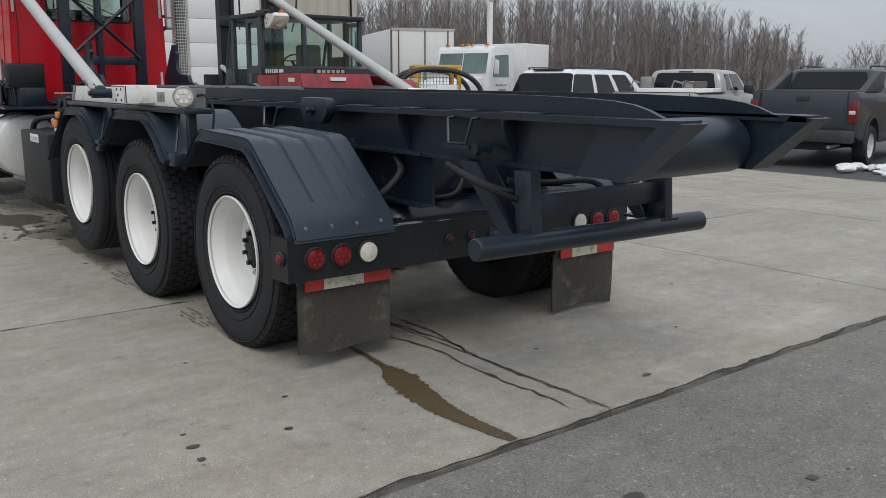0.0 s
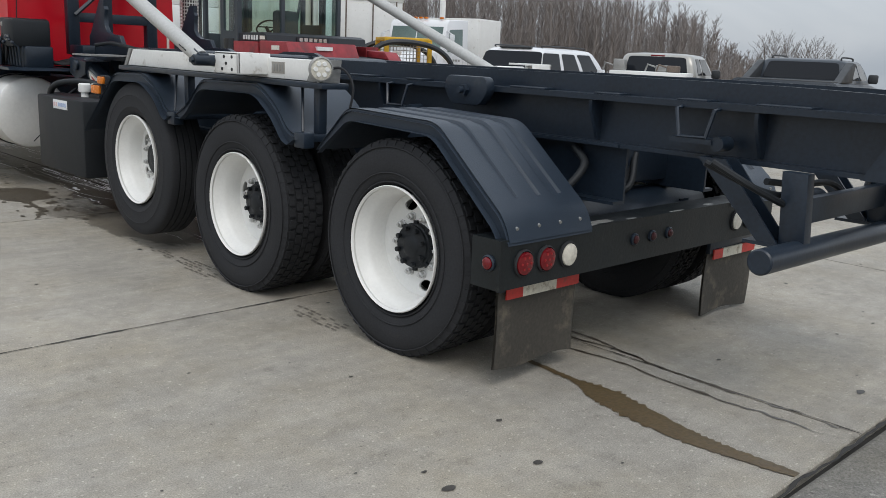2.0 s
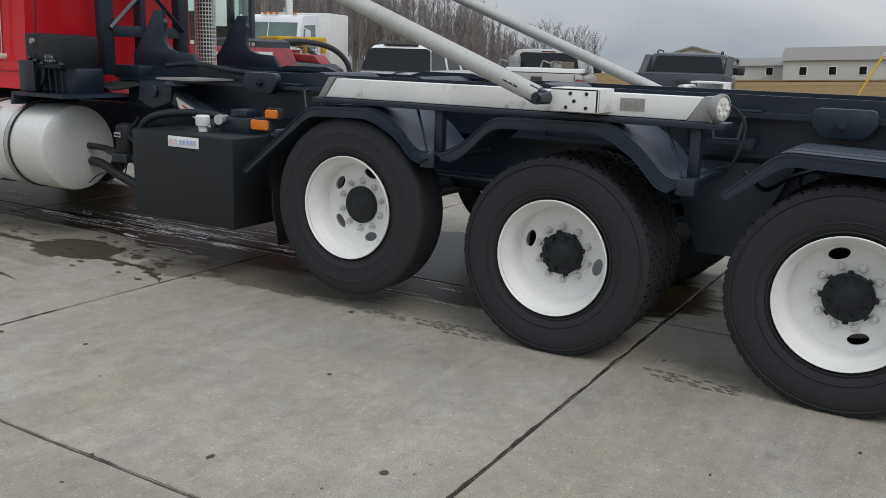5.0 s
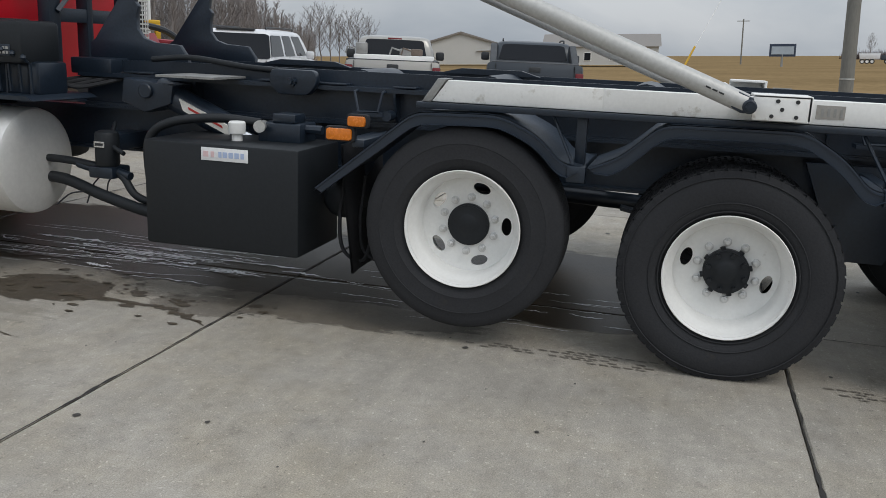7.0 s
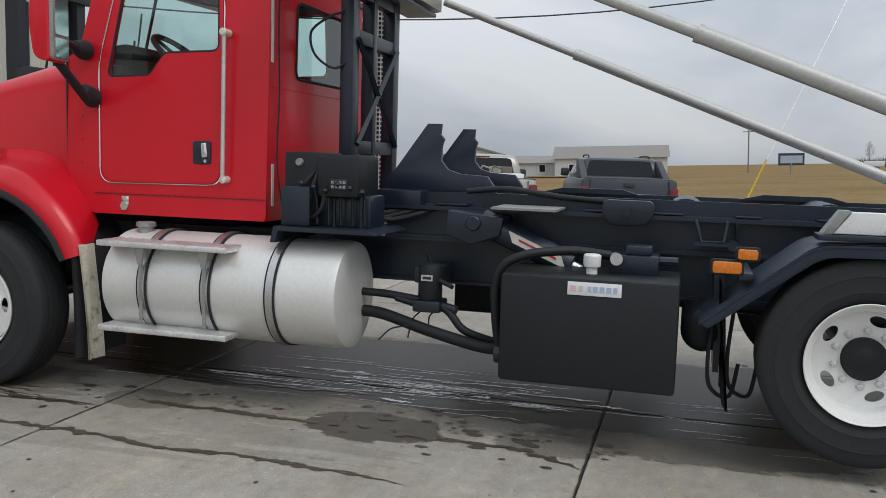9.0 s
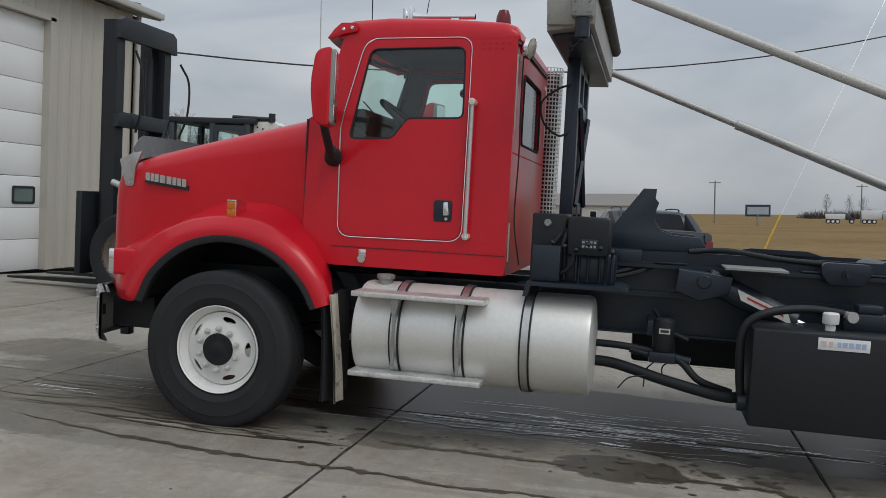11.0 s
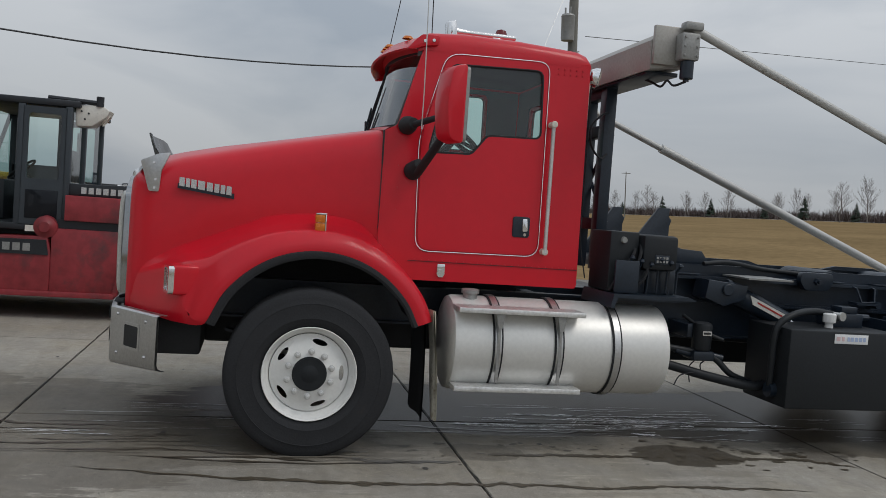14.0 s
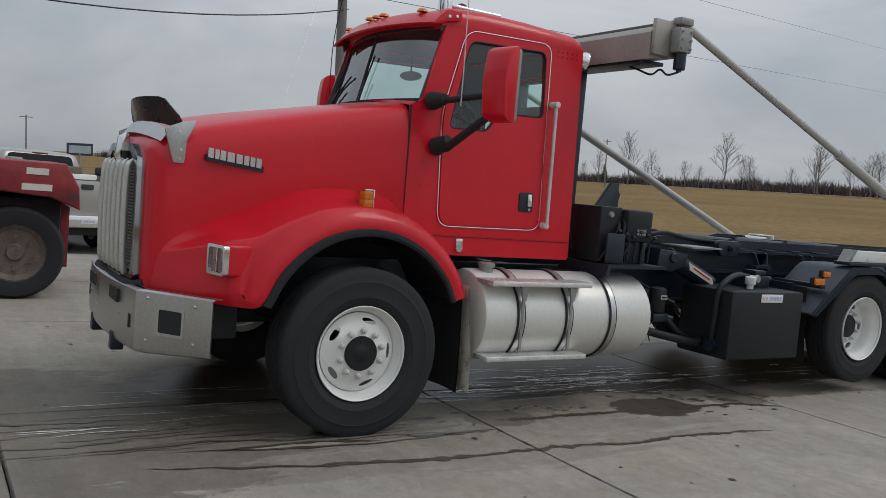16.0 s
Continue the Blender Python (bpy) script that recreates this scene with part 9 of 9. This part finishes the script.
# cracks, streaks, foam and spots
def ribbon(bm, pts, w, z, seed, wob=0.02, taper=True):
    r = random.Random(seed)
    p = curve_pts([(x, y, z) for x, y in pts], 14)
    left, right = [], []
    for i, q in enumerate(p):
        d = (p[min(i + 1, len(p) - 1)] - p[max(i - 1, 0)]).normalized()
        s = Vector((-d.y, d.x, 0))
        t = i / (len(p) - 1)
        ww = w * (0.35 + 0.9 * abs(noise.noise(Vector((i * 0.31, seed, 0)))) * 2) * (min(1, 6 * t, 6 * (1 - t)) if taper else 1)
        o = q + s * wob * noise.noise(Vector((i * 0.22, seed * 3.1, 1)))
        left.append(o + s * ww)
        right.append(o - s * ww)
    loft(bm, [left, right], closed=False)


bm = B()
CRACKS = ([(2.90, 4.5), (2.895, 4.27), (2.885, 3.83), (2.806, 3.44), (2.79, 3.035), (2.795, 2.74), (2.78, 2.47)], [(2.64, 4.2), (2.655, 3.94), (2.69, 3.53), (2.66, 3.05), (2.672, 2.76), (2.663, 2.50)], [(2.80, 4.3), (2.81, 4.1), (2.83, 3.6), (2.806, 3.44)],
          [(2.72, 11.6), (2.60, 11.2), (2.52, 10.8), (2.53, 10.39), (2.59, 10.02), (2.58, 9.7)],
          [(1.84, 13.4), (1.69, 12.44), (1.76, 11.2)], [(1.95, 13.9), (1.93, 13.0), (1.84, 12.4)], [(1.77, 12.0), (1.73, 11.66), (1.73, 11.28)], [(2.6, 14.3), (2.5, 13.9), (2.55, 13.4)], [(2.1, 14.4), (2.06, 14.0), (2.1, 13.5)], [(1.78, 13.2), (1.8, 12.6), (1.72, 12.1)])
for i, c in enumerate(CRACKS):
    ribbon(bm, c, 0.010 if i < 3 else 0.02, 0.004, 11 + i, 0.03 if i < 3 else 0.05)
# thin runs of wash water beside and before the front wheel
runs = random.Random(31)
for i in range(34):
    x, y = runs.uniform(1.75, 2.75), runs.uniform(11.3, 13.6)
    L, lean = runs.uniform(0.35, 1.3), runs.uniform(-0.06, 0.02)
    ribbon(bm, [(x, y), (x + lean * L * 0.5 + runs.uniform(-0.015, 0.015), y + L * 0.5), (x + lean * L, y + L)], runs.uniform(0.003, 0.010), 0.0037 + 0.00002 * i, 300 + i, 0.025)
solid("ground_streaks", bm, STREAK, "dark wet runs and cracks on the concrete", "stain", "stuff", smooth=0)
# brown damp runs, broad and ragged, and the drops beside them
bm = B()
RUNS = (([(1.62, 13.7), (1.50, 13.2), (1.38, 12.6), (1.31, 12.0), (1.29, 11.54), (1.30, 11.23), (1.28, 10.88), (1.23, 10.48), (1.26, 10.06), (1.25, 9.8), (1.22, 9.4), (1.17, 9.06)], 0.024),
        ([(1.95, 11.0), (1.92, 10.8), (1.92, 10.51), (1.90, 10.13), (1.90, 9.86)], 0.034), ([(1.93, 9.45), (1.89, 9.28), (1.87, 9.04), (1.86, 8.7), (1.80, 8.56), (1.68, 8.33)], 0.036))
for i, (c, w) in enumerate(RUNS):
    ribbon(bm, c, w, 0.0035, 211 + i, 0.03)
    ribbon(bm, [(x + 0.008 * (-1) ** k, y) for k, (x, y) in enumerate(c)], w * 0.7, 0.0045, 251 + i, 0.05)
drops = random.Random(8)
for cx, cy, sx, sy, count in ((2.0, 9.3, 0.2, 0.45, 46), (2.05, 8.6, 0.1, 0.25, 24), (2.15, 10.3, 0.12, 0.5, 30), (2.3, 9.2, 0.15, 0.4, 26), (1.9, 11.2, 0.15, 0.4, 16)):
    for i in range(count):
        x, y = drops.gauss(cx, sx), drops.gauss(cy, sy)
        q = 0.006 + 0.03 * drops.random() ** 3
        bm.faces.new([bm.verts.new((x + q * math.cos(6.283 * j / 9) * drops.uniform(0.6, 1.2), y + 1.7 * q * math.sin(6.283 * j / 9) * drops.uniform(0.6, 1.2), 0.004 + 0.0002 * (i % 5))) for j in range(9)])
solid("damp_runs", bm, DAMP, "ragged brown damp runs and drops on the concrete", "stain", "stuff", smooth=0)
bm = B()
edge_line = [(-16 + 0.5 * k, 2.446 + 0.012 * noise.noise(Vector((k * 0.9, 5, 0)))) for k in range(70)]
ribbon(bm, edge_line, 0.011, 0.0035, 77, 0.028, False)
solid("open_joint", bm, CRACKFILL, "black irregular open joint between concrete and old asphalt", "joint", "stuff", smooth=0)
bm = B()
spill = random.Random(12)
trail = curve_pts([(2.37, 3.92, 0.012), (2.345, 3.68, 0.014), (2.33, 3.52, 0.022), (2.295, 3.36, 0.085), (2.26, 3.20, 0.085), (2.215, 2.95, 0.068), (2.205, 2.80, 0.05), (2.215, 2.66, 0.038), (2.232, 2.47, 0.02)], 9)
left, right = [], []
for k, q in enumerate(trail):
    w = q.z
    left.append((q.x - w * (0.8 + 0.55 * abs(noise.noise(Vector((k * 0.5, 1, 0))))) - spill.uniform(0, 0.012), q.y, 0.004))
    right.append((q.x + w * (0.8 + 0.55 * abs(noise.noise(Vector((k * 0.5, 9, 0))))) + spill.uniform(0, 0.012), q.y, 0.004))
loft(bm, [left, right], closed=False)
solid("oil_spill", bm, SPILL, "ragged brown damp spill trailing from the mud flap", "stain", "stuff", smooth=0)
bm = B()
r = random.Random(4)
for i, c in enumerate(([(2.62, 11.25), (2.60, 10.4), (2.66, 9.7), (2.70, 9.0), (2.74, 8.2), (2.72, 7.5)], [(2.95, 11.0), (2.92, 10.2), (2.90, 9.3), (3.0, 8.6)], [(3.3, 10.9), (3.32, 10.0), (3.28, 9.2)],
                       [(2.45, 11.9), (2.48, 11.3), (2.5, 10.9)], [(2.42, 9.9), (2.44, 9.3), (2.55, 8.75)], [(2.88, 13.9), (2.9, 13.2)])):
    ribbon(bm, c, 0.006, 0.005, 30 + i, 0.025)
for i in range(80):
    x0, y0 = r.gauss(2.84, 0.22), r.gauss(9.35, 0.6)
    L = r.uniform(0.12, 0.75)
    ribbon(bm, [(x0, y0), (x0 + r.uniform(-0.012, 0.012), y0 + L * 0.45), (x0 + r.uniform(-0.03, 0.02), y0 + L)], r.uniform(0.0025, 0.010) * (2.6 if i % 6 == 0 else 1.0), 0.005, 50 + i, 0.02)
for i in range(14):
    y0, x0 = r.uniform(11.6, 13.6), r.uniform(2.2, 3.2)
    ribbon(bm, [(x0, y0), (x0 + r.uniform(-0.02, 0.02), y0 + 0.25), (x0 + r.uniform(-0.04, 0.02), y0 + 0.6)], r.uniform(0.0025, 0.006), 0.005, 190 + i, 0.015)
for i in range(22):
    y0, x0 = r.uniform(5.6, 7.6), r.uniform(2.25, 3.2)
    L = r.uniform(0.15, 0.6)
    ribbon(bm, [(x0, y0), (x0 + r.uniform(-0.015, 0.015), y0 + L * 0.5), (x0 + r.uniform(-0.03, 0.02), y0 + L)], r.uniform(0.003, 0.009), 0.005, 220 + i, 0.015)
solid("foam_streaks", bm, FOAM, "thin white soapy foam streaks on wet concrete", "foam", "stuff", smooth=0)
bm = B()
for i in range(330):
    x, y = r.uniform(-1.5, 6.5), r.uniform(2.6, 15.5)
    s = 0.006 + 0.026 * r.random() ** 4
    k = 9
    a0 = r.uniform(0, 6.28)
    st = r.uniform(0.5, 1.0)
    vs = [bm.verts.new((x + s * math.cos(6.283 * j / k) * r.uniform(0.7, 1.2), y + st * s * math.sin(6.283 * j / k) * r.uniform(0.7, 1.2), 0.004)) for j in range(k)]
    bm.faces.new(vs)
for i in range(60):
    x, y = r.uniform(-1.5, 7), r.uniform(-0.5, 2.3)
    s = 0.008 + 0.04 * r.random() ** 4
    vs = [bm.verts.new((x + s * math.cos(6.283 * j / 8) * r.uniform(0.7, 1.2), y + s * math.sin(6.283 * j / 8) * r.uniform(0.5, 1.0), 0.001)) for j in range(8)]
    bm.faces.new(vs)
solid("oil_spots", bm, SPOT, "small dark oil spots on the concrete", "stain", "stuff", smooth=0)
bm = B()
# tyre prints: short faint bars in rows beside the wheels
for y0, x0, nrow in ((4.75, 1.90, 4), (6.0, 1.90, 5), (6.5, 1.94, 3), (7.2, 1.95, 2), (7.9, 1.95, 2)):
    for i in range(nrow):
        for j in range(8):
            if r.random() < 0.35:
                continue
            x, y = x0 + 0.032 * i + r.uniform(-0.004, 0.004), y0 + 0.06 * j + 0.02 * (i % 2)
            vs = [bm.verts.new((x + dx, y + dy, 0.004)) for dx, dy in ((-0.007, -0.026), (0.008, -0.018), (0.009, 0.026), (-0.006, 0.018))]
            bm.faces.new(vs)
solid("tyre_prints", bm, PRINT, "faint tyre tread prints on the concrete", "stain", "stuff", smooth=0)

# concrete slabs, each a piece of the paving
paving = thing("concrete_pavement", (0.0, 0.0, 0.0), "worn light grey concrete slabs with dark open joints", "pavement", kind="structure")
XS = [-27.3, -24.3, -21.25, -18.2, -15.2, -12.2, -9.2, -6.2, -3.15, -0.14, 2.80, 5.96, 8.9, 11.75, 14.6]
YS = [2.46, 5.36, 8.32, 11.24, 14.22, 17.2, 20.15]


def slab(x0, x1, y0, y1, seed):
    bm = B()
    g = 0.006
    pts, k = [], 24
    corners = [(x0 + g, y0 + g), (x1 - g, y0 + g), (x1 - g, y1 - g), (x0 + g, y1 - g)]
    for c in range(4):
        (ax, ay), (bx, by) = corners[c], corners[(c + 1) % 4]
        for j in range(k):
            t = j / k
            w = 0.004 * noise.noise(Vector((seed * 7.3 + c * 3 + t * 9, seed, 0)))
            nx, ny = (by - ay), -(bx - ax)
            L = math.hypot(nx, ny)
            pts.append((ax + (bx - ax) * t + nx / L * w, ay + (by - ay) * t + ny / L * w))
    cx, cy = (x0 + x1) / 2, (y0 + y1) / 2

    def inset(d, z):
        return [(x + d * (1 if x < cx else -1) * min(1, abs(x - cx) / 0.3), y + d * (1 if y < cy else -1) * min(1, abs(y - cy) / 0.3), z) for x, y in pts]
    loft(bm, [[(x, y, dip(x) - 0.05) for x, y in pts], [(x, y, dip(x) - 0.008) for x, y in pts], [(x, y, z + dip(x)) for x, y, z in inset(0.008, 0.0)]])
    bm.verts.ensure_lookup_table()
    bm.faces.new(bm.verts[-len(pts):])
    return part("slab", bm, CONCRETE, paving, smooth=0)


s_ = 1
for x0, x1 in zip(XS, XS[1:]):
    for y0, y1 in zip(YS, YS[1:]):
        slab(x0, x1, y0, y1, s_)
        s_ += 1
bm = B()
for k, y in enumerate(YS[1:-1]):
    ribbon(bm, [(-9.0 + 0.6 * i, y) for i in range(30)], 0.0075, 0.0012, 400 + k, 0.010, False)
for k, x in enumerate(XS[7:-1]):
    ribbon(bm, [(x, YS[0] + 0.6 * i) for i in range(25)], 0.0042, 0.0016 + dip(x), 420 + k, 0.010, False)
solid("slab_joints", bm, CRACKFILL, "thin dark crumbling joints between the concrete slabs", "joint", "stuff", smooth=0)
